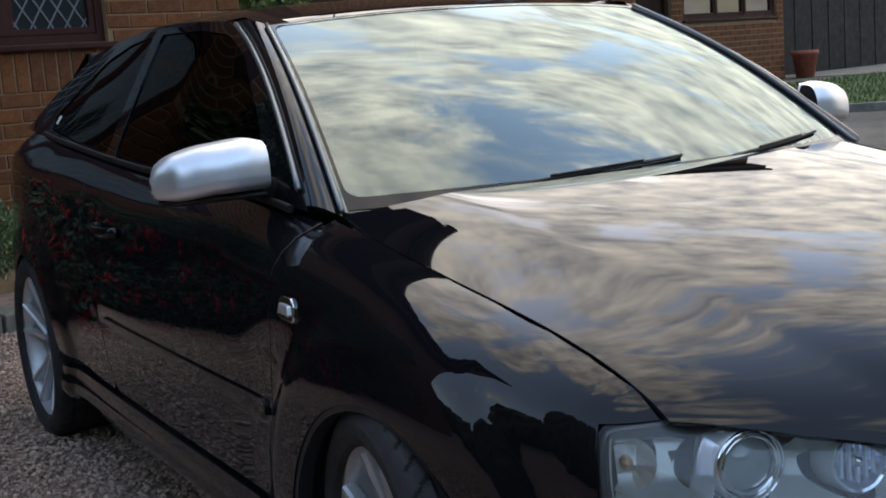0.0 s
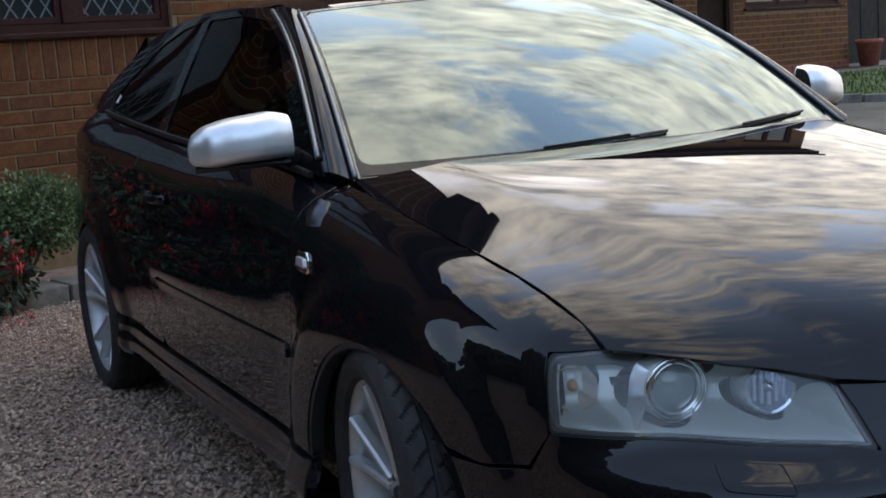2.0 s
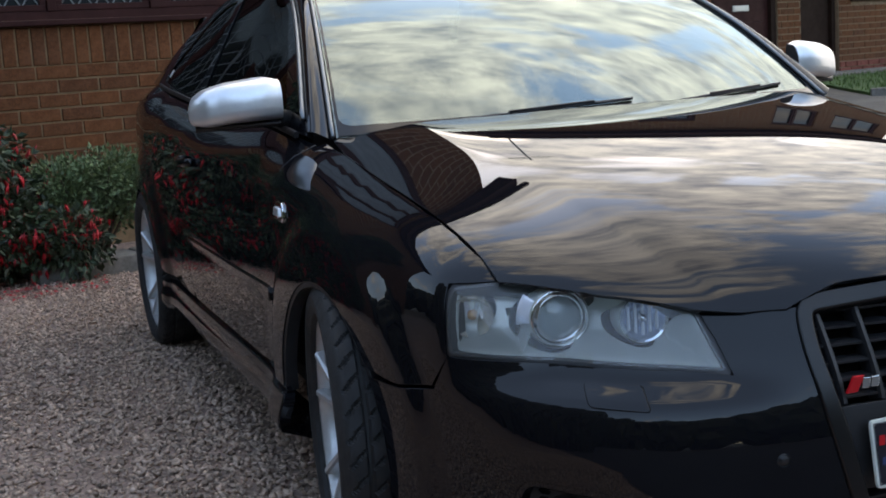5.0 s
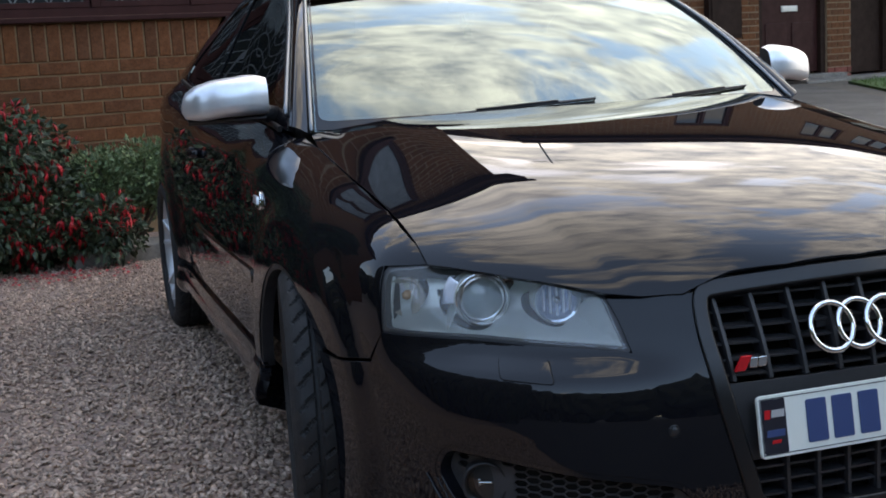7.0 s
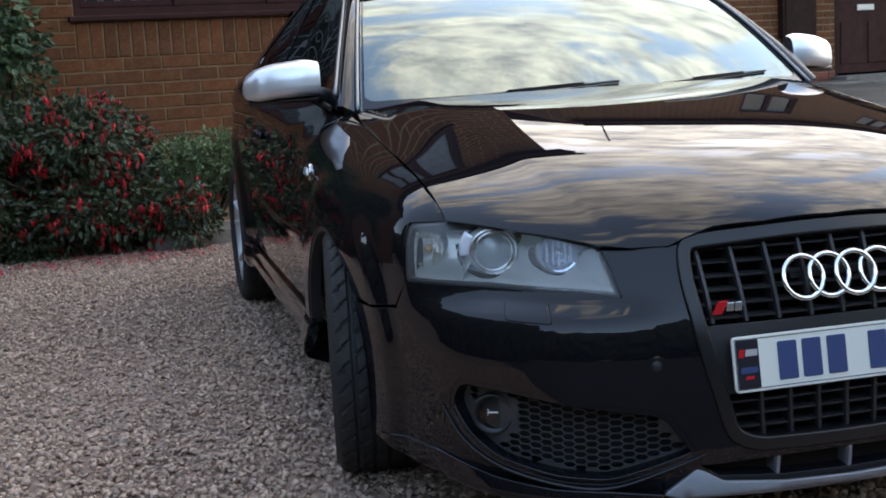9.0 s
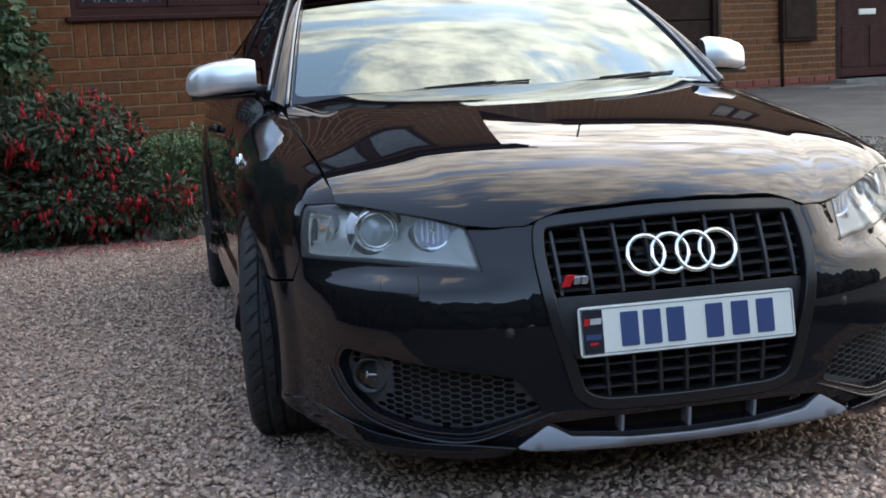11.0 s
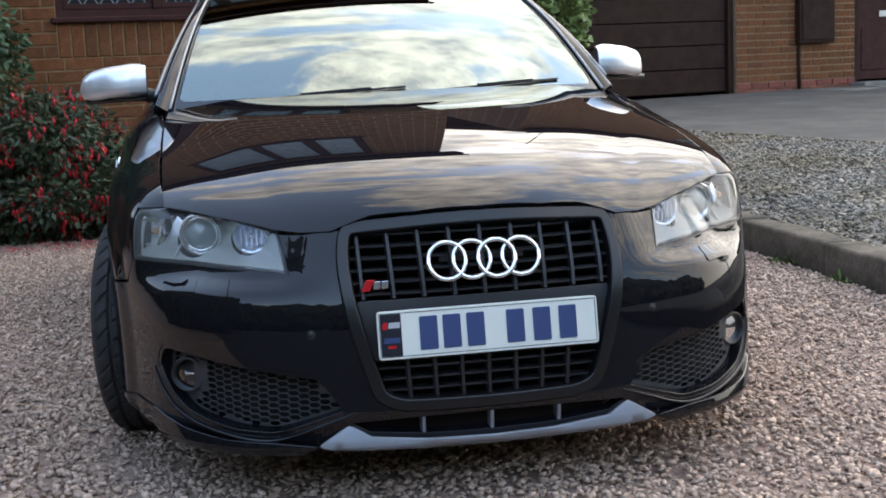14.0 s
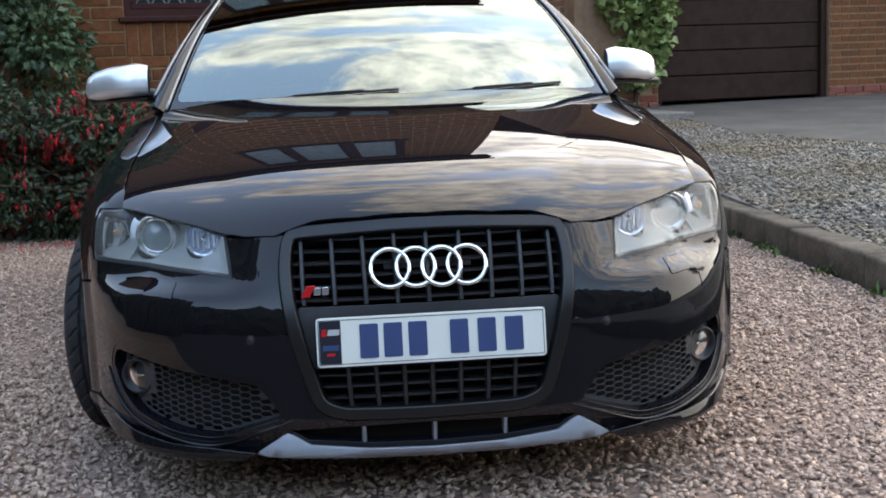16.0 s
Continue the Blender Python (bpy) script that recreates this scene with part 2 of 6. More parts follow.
def spline(keys):
    """A smooth function through (t, value) keys, values numbers or tuples; straight beyond its ends."""
    ts = [k[0] for k in keys]
    vs = [np.atleast_1d(np.array(k[1], float)) for k in keys]
    n = len(ts)
    sl = [(vs[i + 1] - vs[i]) / (ts[i + 1] - ts[i]) for i in range(n - 1)]
    ms = [sl[0]] + [(sl[i - 1] * (ts[i + 1] - ts[i]) + sl[i] * (ts[i] - ts[i - 1])) / (ts[i + 1] - ts[i - 1]) for i in range(1, n - 1)] + [sl[-1]]
    one = vs[0].size == 1

    def f(t):
        if t <= ts[0]:
            v = vs[0] + ms[0] * (t - ts[0])
        elif t >= ts[-1]:
            v = vs[-1] + ms[-1] * (t - ts[-1])
        else:
            i = int(np.searchsorted(ts, t, side="right")) - 1
            h = ts[i + 1] - ts[i]
            k = (t - ts[i]) / h
            v = (2 * k ** 3 - 3 * k * k + 1) * vs[i] + (k ** 3 - 2 * k * k + k) * h * ms[i] + (3 * k * k - 2 * k ** 3) * vs[i + 1] + (k ** 3 - k * k) * h * ms[i + 1]
        return float(v[0]) if one else v
    return f


def smoothstep(a, b, x):
    k = min(1, max(0, (x - a) / (b - a)))
    return k * k * (3 - 2 * k)


def inside(poly, pts):
    """Which of pts (n x 2) lie in the polygon."""
    x, y = pts[:, 0], pts[:, 1]
    res = np.zeros(len(pts), bool)
    px, py = poly[:, 0], poly[:, 1]
    j = len(poly) - 1
    for i in range(len(poly)):
        cross = (py[i] > y) != (py[j] > y)
        with np.errstate(divide="ignore", invalid="ignore"):
            xi = (px[j] - px[i]) * (y - py[i]) / (py[j] - py[i] + 1e-12) + px[i]
        res ^= cross & (x < xi)
        j = i
    return res


def ccw(poly):
    a = np.array(poly, float)
    s = np.sum(a[:, 0] * np.roll(a[:, 1], -1) - np.roll(a[:, 0], -1) * a[:, 1])
    return a if s > 0 else a[::-1].copy()


def dense(poly, step):
    """The closed outline with points no further apart than step."""
    out = []
    n = len(poly)
    for i in range(n):
        a, b = np.array(poly[i], float), np.array(poly[(i + 1) % n], float)
        k = max(1, int(math.ceil(np.linalg.norm(b - a) / step)))
        out += [a + (b - a) * j / k for j in range(k)]
    return out


def rounded(poly, r, seg=5):
    """The outline with its corners rounded by r (or by each corner's own r, a third value)."""
    out = []
    n = len(poly)
    for i in range(n):
        p = np.array(poly[i][:2], float)
        rr = poly[i][2] if len(poly[i]) > 2 else r
        a, b = np.array(poly[i - 1][:2], float), np.array(poly[(i + 1) % n][:2], float)
        la, lb = np.linalg.norm(a - p), np.linalg.norm(b - p)
        k = min(rr, la * 0.49, lb * 0.49)
        if k < 1e-4:
            out.append(p)
            continue
        s, e = p + (a - p) / la * k, p + (b - p) / lb * k
        for j in range(seg + 1):
            t = j / seg
            out.append((1 - t) ** 2 * s + 2 * t * (1 - t) * p + t * t * e)
    return out


def panel_mesh(name, F, outline, holes=(), step=0.03, depth=0.014, edge=0.0015, flip=False):
    """A curved sheet: the outline, less its holes, laid on the surface F(u, v), with a turned-in rim."""
    from mathutils.geometry import delaunay_2d_cdt
    loops = [ccw(dense(outline, step))] + [ccw(dense(h, step)) for h in holes]
    lo, hi = loops[0].min(0), loops[0].max(0)
    gu, gv = np.meshgrid(np.arange(lo[0] + step / 2, hi[0], step), np.arange(lo[1] + step / 2, hi[1], step))
    gu = gu + (np.arange(gu.shape[0]) % 2)[:, None] * step / 2
    grid = np.c_[gu.ravel(), gv.ravel()]
    ok = inside(loops[0], grid)
    for h in loops[1:]:
        ok &= ~inside(h, grid)
    grid = grid[ok]
    border = np.vstack(loops)
    if len(grid):
        d = np.min(np.linalg.norm(grid[:, None, :] - border[None], axis=2), axis=1)
        grid = grid[d > step * 0.55]
    pts = np.vstack([border, grid])
    edges, k = [], 0
    for l in loops:
        edges += [(k + i, k + (i + 1) % len(l)) for i in range(len(l))]
        k += len(l)
    ov, _, of, orig, _, _ = delaunay_2d_cdt([Vector(p) for p in pts], edges, [], 0, 1e-6)
    uv = np.array([tuple(v) for v in ov])
    tri = np.array([f for f in of if len(f) == 3])
    cen = uv[tri].mean(1)
    ok = inside(loops[0], cen)
    for h in loops[1:]:
        ok &= ~inside(h, cen)
    tri = tri[ok]

    def at(p):
        e = 0.002
        a = np.array(F(p[0], p[1]))
        du = np.array(F(p[0] + e, p[1])) - np.array(F(p[0] - e, p[1]))
        dv = np.array(F(p[0], p[1] + e)) - np.array(F(p[0], p[1] - e))
        n = np.cross(du, dv)
        return a, n / (np.linalg.norm(n) + 1e-12)
    P, Nn = zip(*[at(p) for p in uv])
    P, Nn = list(P), list(Nn)
    sign = -1.0 if flip else 1.0
    V = [tuple(p) for p in P]
    NV = [tuple(n * sign) for n in Nn]
    faces = [tuple(t) if not flip else tuple(t[::-1]) for t in tri.tolist()]
    if depth:
        for li, l in enumerate(loops):
            q = [at(p) for p in l]
            n = len(q)
            base = len(V)
            rows = [[], [], []]
            for i in range(n):
                p, nn = q[i]
                t = q[(i + 1) % n][0] - q[i - 1][0]
                t /= np.linalg.norm(t) + 1e-12
                o = np.cross(t, nn) * (1 if li == 0 else -1)
                s = nn * sign
                rows[0].append((p, s)); rows[1].append((p + (o - s) * edge, o)); rows[2].append((p + o * edge - s * depth, o))
            for row in rows:
                V += [tuple(a) for a, _ in row]
                NV += [tuple(b / (np.linalg.norm(b) + 1e-12)) for _, b in row]
            for r in (0, 1):
                for i in range(n):
                    a, b = base + r * n + i, base + r * n + (i + 1) % n
                    c, d = base + (r + 1) * n + (i + 1) % n, base + (r + 1) * n + i
                    f = (d, c, b, a)
                    if (li > 0) != flip:
                        f = f[::-1]
                    faces.append(f)
    me = bpy.data.meshes.new(name)
    me.from_pydata(V, [], faces)
    me.polygons.foreach_set("use_smooth", [True] * len(me.polygons))
    me.normals_split_custom_set_from_vertices(NV)
    return me


def sheet_mesh(name, F, nu, nv, flip=False, thick=0.0):
    """A regular sheet over the unit square of F(u, v)."""
    bm = bmesh.new()
    vs = [[bm.verts.new(F(i / nu, j / nv)) for j in range(nv + 1)] for i in range(nu + 1)]
    for i in range(nu):
        for j in range(nv):
            f = (vs[i][j], vs[i + 1][j], vs[i + 1][j + 1], vs[i][j + 1])
            bm.faces.new(f[::-1] if flip else f)
    bm.normal_update()
    if thick:
        bmesh.ops.solidify(bm, geom=bm.faces[:], thickness=thick)
    return bm


def tube(points, r, n=10, cap=True):
    """A round bar along points; r a number or one for each point."""
    bm = bmesh.new()
    pts = [Vector(p) for p in points]
    rs = r if isinstance(r, (list, tuple)) else [r] * len(pts)
    rings = []
    side = None
    for i, p in enumerate(pts):
        t = (pts[min(i + 1, len(pts) - 1)] - pts[max(i - 1, 0)]).normalized()
        if side is None:
            side = t.cross(Vector((0, 0, 1)))
            if side.length < 0.1:
                side = t.cross(Vector((1, 0, 0)))
        side = (side - t * side.dot(t)).normalized()
        up = t.cross(side)
        rings.append([bm.verts.new(p + (side * math.cos(2 * math.pi * k / n) + up * math.sin(2 * math.pi * k / n)) * rs[i]) for k in range(n)])
    for a, b in zip(rings, rings[1:]):
        for k in range(n):
            bm.faces.new((a[k], a[(k + 1) % n], b[(k + 1) % n], b[k]))
    if cap:
        bm.faces.new(rings[0][::-1]); bm.faces.new(rings[-1])
    return bm


def extruded(poly, depth, axis_m=None, bevel=0.0):
    """A flat outline in x, y given thickness along +z, then placed by axis_m."""
    bm = bmesh.new()
    vs = [bm.verts.new((p[0], p[1], 0)) for p in ccw(poly)]
    f = bm.faces.new(vs)
    r = bmesh.ops.extrude_face_region(bm, geom=[f])
    top = [e for e in r["geom"] if isinstance(e, bmesh.types.BMVert)]
    bmesh.ops.translate(bm, vec=(0, 0, depth), verts=top)
    bmesh.ops.recalc_face_normals(bm, faces=bm.faces[:])
    if bevel:
        tops = set(top)
        bmesh.ops.bevel(bm, geom=[e for e in bm.edges if e.verts[0] in tops and e.verts[1] in tops], offset=bevel, segments=2, profile=0.5, affect="EDGES")
    if axis_m:
        bmesh.ops.transform(bm, matrix=axis_m, verts=bm.verts)
    return bm


def merge(*bms):
    me = bpy.data.meshes.new("tmp")
    out = bmesh.new()
    for b in bms:
        b.to_mesh(me)
        b.free()
        out.from_mesh(me)
    bpy.data.meshes.remove(me)
    return out


FRONT = Matrix(((1, 0, 0, 0), (0, 0, -1, 0), (0, 1, 0, 0), (0, 0, 0, 1)))  # drawing plane x, y -> x, z, thickness towards the front (-y)


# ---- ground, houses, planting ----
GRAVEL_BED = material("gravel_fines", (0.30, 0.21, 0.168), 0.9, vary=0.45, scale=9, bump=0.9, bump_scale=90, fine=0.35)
STONE_CHIP = material("pink_granite_chips", (0.50, 0.365, 0.282), 0.8, vary=0.3, scale=70, rand=0.36, island=True)
SLATE_CHIP = material("grey_slate_chips", (0.258, 0.2365, 0.2064), 0.75, color2=(0.20, 0.15, 0.085), scale=1.3, rand=0.35, island=True)
SLATE_BED = material("slate_fines", (0.172, 0.1591, 0.1419), 0.9, vary=0.5, scale=4, bump=0.8, bump_scale=70, fine=0.35)
TARMAC = material("tarmac", (0.09632, 0.08772, 0.07568), 0.85, vary=0.3, scale=1.6, bump=0.7, bump_scale=160, fine=0.3)
ASPHALT = material("dark_asphalt", (0.045, 0.045, 0.046), 0.85, vary=0.3, scale=1.6, bump=0.7, bump_scale=160, fine=0.3)
CONCRETE = material("weathered_concrete", (0.2021, 0.1849, 0.1591), 0.85, vary=0.4, scale=6, bump=0.6, bump_scale=60, fine=0.2)
KERB_M = material("dirty_kerb_concrete", (0.1333, 0.1049, 0.0774), 0.9, color2=(0.05, 0.042, 0.028), scale=5, bump=0.8, bump_scale=60, fine=0.25)
SOIL = material("garden_earth", (0.10, 0.085, 0.065), 0.95, vary=0.4, scale=1.2, bump=0.6, bump_scale=30, fine=0.3)
MORTAR = material("mortar", (0.2477, 0.1548, 0.0774), 0.9, vary=0.25, scale=14, bump=0.5, bump_scale=140)
BRICK = material("orange_brown_brick", (0.1404, 0.04354, 0.009288), 0.85, vary=0.3, scale=22, bump=0.6, bump_scale=120, rand=0.22, fine=0.2)
BRICK_J = material("orange_brown_brick_far", (0.1404, 0.04279, 0.009288), 0.85, vary=0.3, scale=22, bump=0.5, bump_scale=90, rand=0.20, island=True, fine=0.2)
BRICK_B = material("red_brown_brick", (0.141, 0.04378, 0.009028), 0.85, vary=0.3, scale=22, bump=0.5, bump_scale=90, rand=0.20, island=True, fine=0.2)
MORTAR_B = material("stained_mortar", (0.25, 0.16, 0.095), 0.9, vary=0.25, scale=14, bump=0.5, bump_scale=140)
PLINTH = material("red_plinth_brick", (0.22, 0.060, 0.040), 0.85, vary=0.3, scale=22, bump=0.5, bump_scale=90, rand=0.20, island=True)
BROWN = material("dark_brown_timber", (0.042, 0.011, 0.009), 0.6, vary=0.3, scale=8, bump=0.2, bump_scale=80, spec=0.2)
DOOR_BROWN = material("dark_brown_door", (0.030, 0.015, 0.010), 0.7, vary=0.25, scale=7, bump=0.2, bump_scale=90, spec=0.15)
ROOF_TILE = material("roof_tile", (0.13, 0.075, 0.055), 0.85, vary=0.35, scale=3, bump=0.6, bump_scale=40)
PANE = material("window_pane", (0.02, 0.023, 0.026), 0.04, 0.0, ior=1.6)
# pale grey stands in for sky reflected in the upstairs panes
PANE_PALE = material("pane_with_painted_sky", (0.20, 0.21, 0.22), 0.10, 0.0, vary=0.3, scale=9, ior=1.6)
LEAD = material("lead_strip", (0.17, 0.18, 0.19), 0.55, 0.5)
LAWN_BASE = material("lawn_turf", (0.055, 0.105, 0.018), 0.9, color2=(0.035, 0.07, 0.012), scale=3, bump=0.8, bump_scale=120, fine=0.35)
FENCE_M = material("dark_stained_fence", (0.014, 0.011, 0.009), 0.85, vary=0.3, scale=7, bump=0.3, bump_scale=70)
TERRACOTTA = material("terracotta", (0.36, 0.11, 0.07), 0.8, vary=0.3, scale=20)
GRASS_M = material("lawn_grass", (0.07, 0.12, 0.022), 0.8, vary=0.4, scale=5, rand=0.35, island=True)
LEAF_DARK = material("fuchsia_leaf", (0.03483, 0.05346, 0.02187), 0.5, vary=0.3, scale=6, rand=0.45, island=True)
LEAF_MID = material("shrub_leaf", (0.126, 0.1755, 0.0702), 0.5, vary=0.3, scale=6, rand=0.4, island=True)
LEAF_CLIMB = material("climber_leaf", (0.063, 0.1035, 0.0432), 0.5, vary=0.3, scale=6, rand=0.4, island=True)
LEAF_IVY = material("variegated_ivy_leaf", (0.30, 0.34, 0.12), 0.45, color2=(0.08, 0.15, 0.04), scale=30, rand=0.4, island=True)
PETAL = material("red_petal", (0.442, 0.0085, 0.017), 0.5, vary=0.3, scale=10, rand=0.35, island=True)
TWIG = material("bark", (0.09, 0.06, 0.04), 0.9, vary=0.4, scale=12)
HEDGE_M = material("conifer_foliage", (0.022, 0.036, 0.016), 0.7, vary=0.5, scale=3, bump=0.8, bump_scale=14, fine=0.4)
LETTER = material("brushed_letter_plate", (0.70, 0.70, 0.68), 0.35, 0.6)

for mt in (LEAF_DARK, LEAF_MID, LEAF_CLIMB, LEAF_IVY, PETAL):
    bs = mt.node_tree.nodes["Principled BSDF"]
    bs.inputs["Transmission Weight"].default_value = 0.0

ROW = radians(13.8)
D_ALONG, D_IN = Vector((math.cos(ROW), math.sin(ROW), 0)), Vector((-math.sin(ROW), math.cos(ROW), 0))
KERB_X = 2.10


def rise(y):
    return 0.2 + 0.032 * min(9.5, max(0.0, y - 3.0))


def house_frame(o):
    """Local axes of a house front: x along the wall, y into the house, z up."""
    return Matrix(((D_ALONG.x, D_IN.x, 0, o[0]), (D_ALONG.y, D_IN.y, 0, o[1]), (0, 0, 1, 0), (0, 0, 0, 1)))


# ground: one sheet to the horizon, stepped up behind the kerb
def ground_sheet():
    bm = bmesh.new()
    xs = [-600, -120, -40, -15, -8, -4, -2, 0, 1, 2.0, KERB_X + 0.06, KERB_X + 0.08, 3, 5, 8, 12, 20, 45, 120, 600]
    ys = [-600, -120, -40, -15, -8, -4, -2, -1, 0, 1, 2, 3, 4, 6, 8, 10, 12.5, 16, 25, 60, 150, 600]
    vs = []
    for x in xs:
        col = []
        for y in ys:
            z = -0.012
            if x > KERB_X + 0.07:
                z = rise(y) - (0.09 if x < 3 else 0.02) if y > -6 else -0.012
            elif y > 16:
                z = rise(y) - 0.02
            col.append(bm.verts.new((x, y, z)))
        vs.append(col)
    for i in range(len(xs) - 1):
        for j in range(len(ys) - 1):
            bm.faces.new((vs[i][j], vs[i + 1][j], vs[i + 1][j + 1], vs[i][j + 1]))
    tagged(part("ground", bm, SOIL, None, "bare earth ground running out to the distance", kind="structure"), category="ground")


ground_sheet()


def slab_on(name, poly, mat, lift, label, category, thick=0.03, kind="structure", zf=None):
    """A flat surface over a plan outline that follows the ground."""
    zf = zf or (lambda x, y: rise(y))
    me = panel_mesh(name, lambda x, y: (x, y, zf(x, y) + lift), poly, [], 0.5, thick, 0.003)
    return tagged(part(name, me, mat, None, label, kind=kind), category=category)


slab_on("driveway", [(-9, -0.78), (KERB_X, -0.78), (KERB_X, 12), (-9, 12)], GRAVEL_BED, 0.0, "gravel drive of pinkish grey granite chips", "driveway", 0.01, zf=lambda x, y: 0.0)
# the apron from y -5.1 to -0.8 is unseen, added to darken the bumper's reflections
slab_on("road", [(-60, -10.5), (60, -10.5), (60, -5.1), (KERB_X, -5.1), (KERB_X, -0.8), (-60, -0.8)], ASPHALT, 0.0, "dark tarmac road, its unseen apron by the drive added to darken reflections", "road", 0.02, zf=lambda x, y: 0.004)
BED = [(KERB_X + 0.12, -5), (10, -5), (5.6, 3.4), (4.15, 6.5), (3.45, 8.0), (3.45, 9.6), (2.2, 10.6), (KERB_X + 0.12, 10.6)]
def bed_z(x, y):
    """The bed dips to the kerb."""
    return rise(y) - 0.055 * (1 - smoothstep(KERB_X + 0.12, KERB_X + 0.6, x))


slab_on("planting_bed", BED, SLATE_BED, -0.012, "sloping bed covered with grey slate chips", "garden bed", 0.02, zf=bed_z)
TAR = [(10.05, -5), (24, -5), (13, 5), (7.3, 8.9), (7.2, 9.3), (8.2, 12.85), (3.2, 11.7), (3.5, 9.65), (3.5, 8.02), (4.2, 6.52), (5.65, 3.42)]
slab_on("neighbour_driveway", TAR, TARMAC, 0.0, "grey tarmac drive before the neighbouring garage", "driveway")
LAWN = [(7.45, 9.1), (13.2, 5.2), (20, 10), (17.5, 13.4), (8.45, 11.6)]
slab_on("lawn", LAWN, LAWN_BASE, 0.012, "small strip of mown lawn", "lawn")


def kerb():
    root = thing("kerb", (KERB_X, 3, 0), "weathered concrete kerb holding back the bed", "kerb", kind="structure")
    y = -4.0
    rng = random.Random(4)
    while y < 10.5:
        h = 0.158 + rng.uniform(-0.006, 0.006)
        bm = block((0.175, 0.905, h + 0.05), (KERB_X + 0.085 + rng.uniform(-0.006, 0.006), y + 0.455, h / 2 - 0.025), 0.018, 3)
        bmesh.ops.subdivide_edges(bm, edges=[e for e in bm.edges if e.calc_length() > 0.3], cuts=9)
        for v in bm.verts:
            v.co += noise.noise_vector(v.co * 9) * 0.006
        part("kerb_stone", bm, KERB_M, root, smooth=True)
        y += 0.915


kerb()


def weed(x, y, n, seed):
    """A tuft of weeds at the foot of the kerb."""
    rng = np.random.default_rng(seed)
    bm = bmesh.new()
    for i in range(n):
        a, l, w = rng.uniform(0, 6.28), rng.uniform(0.03, 0.09), rng.uniform(0.004, 0.009)
        d, o = Vector((math.cos(a), math.sin(a), rng.uniform(0.4, 1.3))).normalized(), Vector((-math.sin(a), math.cos(a), 0))
        p = Vector((x + rng.uniform(-0.06, 0.03), y + rng.uniform(-0.08, 0.08), 0.008))
        v = [bm.verts.new(q) for q in (p, p + d * l * 0.5 + o * w, p + d * l, p + d * l * 0.5 - o * w)]
        bm.faces.new(v)
    tagged(part("weed", bm, GRASS_M, None, "small green weed at the foot of the kerb"), category="weed", group="weeds along the kerb", kind="stuff")


for i, (wy, wn) in enumerate(((2.75, 40), (3.35, 26), (3.62, 34), (2.2, 18), (4.1, 22))):
    weed(KERB_X - 0.02, wy, wn, 60 + i)


def chips(name, n, place, size, mat, label, category, seed, flat=0.55):
    """Loose stone chips, each a lump of its own, as one mesh."""
    rng = np.random.default_rng(seed)
    ico = np.array([(0, 0, 1), (0.9, 0, 0.3), (0.28, 0.86, 0.35), (-0.73, 0.53, 0.25), (-0.73, -0.53, 0.35), (0.28, -0.86, 0.25), (0.0, 0.0, -0.6)])
    tri = np.array([(0, 1, 2), (0, 2, 3), (0, 3, 4), (0, 4, 5), (0, 5, 1), (6, 2, 1), (6, 3, 2), (6, 4, 3), (6, 5, 4), (6, 1, 5)])
    pos = place(rng, n)
    n = len(pos)
    sc = rng.uniform(size[0], size[1], (n, 1, 1)) * rng.uniform(0.65, 1.35, (n, 1, 3)) * np.array((1, 1, flat))
    P = (ico[None] + rng.uniform(-0.28, 0.28, (n, 7, 3))) * sc
    an = rng.uniform(0, 2 * np.pi, (n, 3)) * np.array((0.12, 0.12, 1))
    for ax, (i, j) in ((0, (1, 2)), (1, (0, 2)), (2, (0, 1))):
        c, s = np.cos(an[:, ax])[:, None], np.sin(an[:, ax])[:, None]
        a, b = P[:, :, i].copy(), P[:, :, j].copy()
        P[:, :, i], P[:, :, j] = a * c - b * s, a * s + b * c
    P += pos[:, None, :]
    F = (tri[None] + (np.arange(n) * 7)[:, None, None]).reshape(-1)
    me = bpy.data.meshes.new(name)
    me.vertices.add(n * 7)
    me.vertices.foreach_set("co", P.reshape(-1).astype(np.float32))
    k = n * len(tri)
    me.loops.add(k * 3)
    me.loops.foreach_set("vertex_index", F.astype(np.int32))
    me.polygons.add(k)
    me.polygons.foreach_set("loop_start", np.arange(0, k * 3, 3, dtype=np.int32))
    me.update()
    return tagged(part(name, me, mat, None, label, kind="stuff"), category=category)


def gravel_place(rng, n):
    a = np.c_[rng.uniform(-3.2, 2.08, n), rng.uniform(-0.78, 6.4, n)]
    near = 1.0 - 0.10 * np.clip(a[:, 1] - 1.5, 0, 5)
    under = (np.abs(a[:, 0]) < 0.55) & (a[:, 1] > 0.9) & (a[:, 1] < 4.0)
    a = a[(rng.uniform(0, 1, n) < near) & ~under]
    z = rng.uniform(0.0, 0.010, len(a)) + 0.006 * np.sin(a[:, 0] * 3.1) * np.sin(a[:, 1] * 2.3)
    return np.c_[a, z + 0.002]


chips("gravel", 150000, gravel_place, (0.0062, 0.0132), STONE_CHIP, "loose pinkish grey granite chips", "gravel", 11)


def slate_place(rng, n):
    a = np.c_[rng.uniform(KERB_X + 0.13, 6.0, n), rng.uniform(0.5, 10.3, n)]
    a = a[inside(np.array(BED), a)]
    return np.c_[a, [bed_z(x, y) - 0.006 for x, y in a] + rng.uniform(0, 0.012, len(a))]


chips("slate_chips", 60000, slate_place, (0.008, 0.021), SLATE_CHIP, "loose grey slate chips with some moss", "slate chips", 12, 0.4)


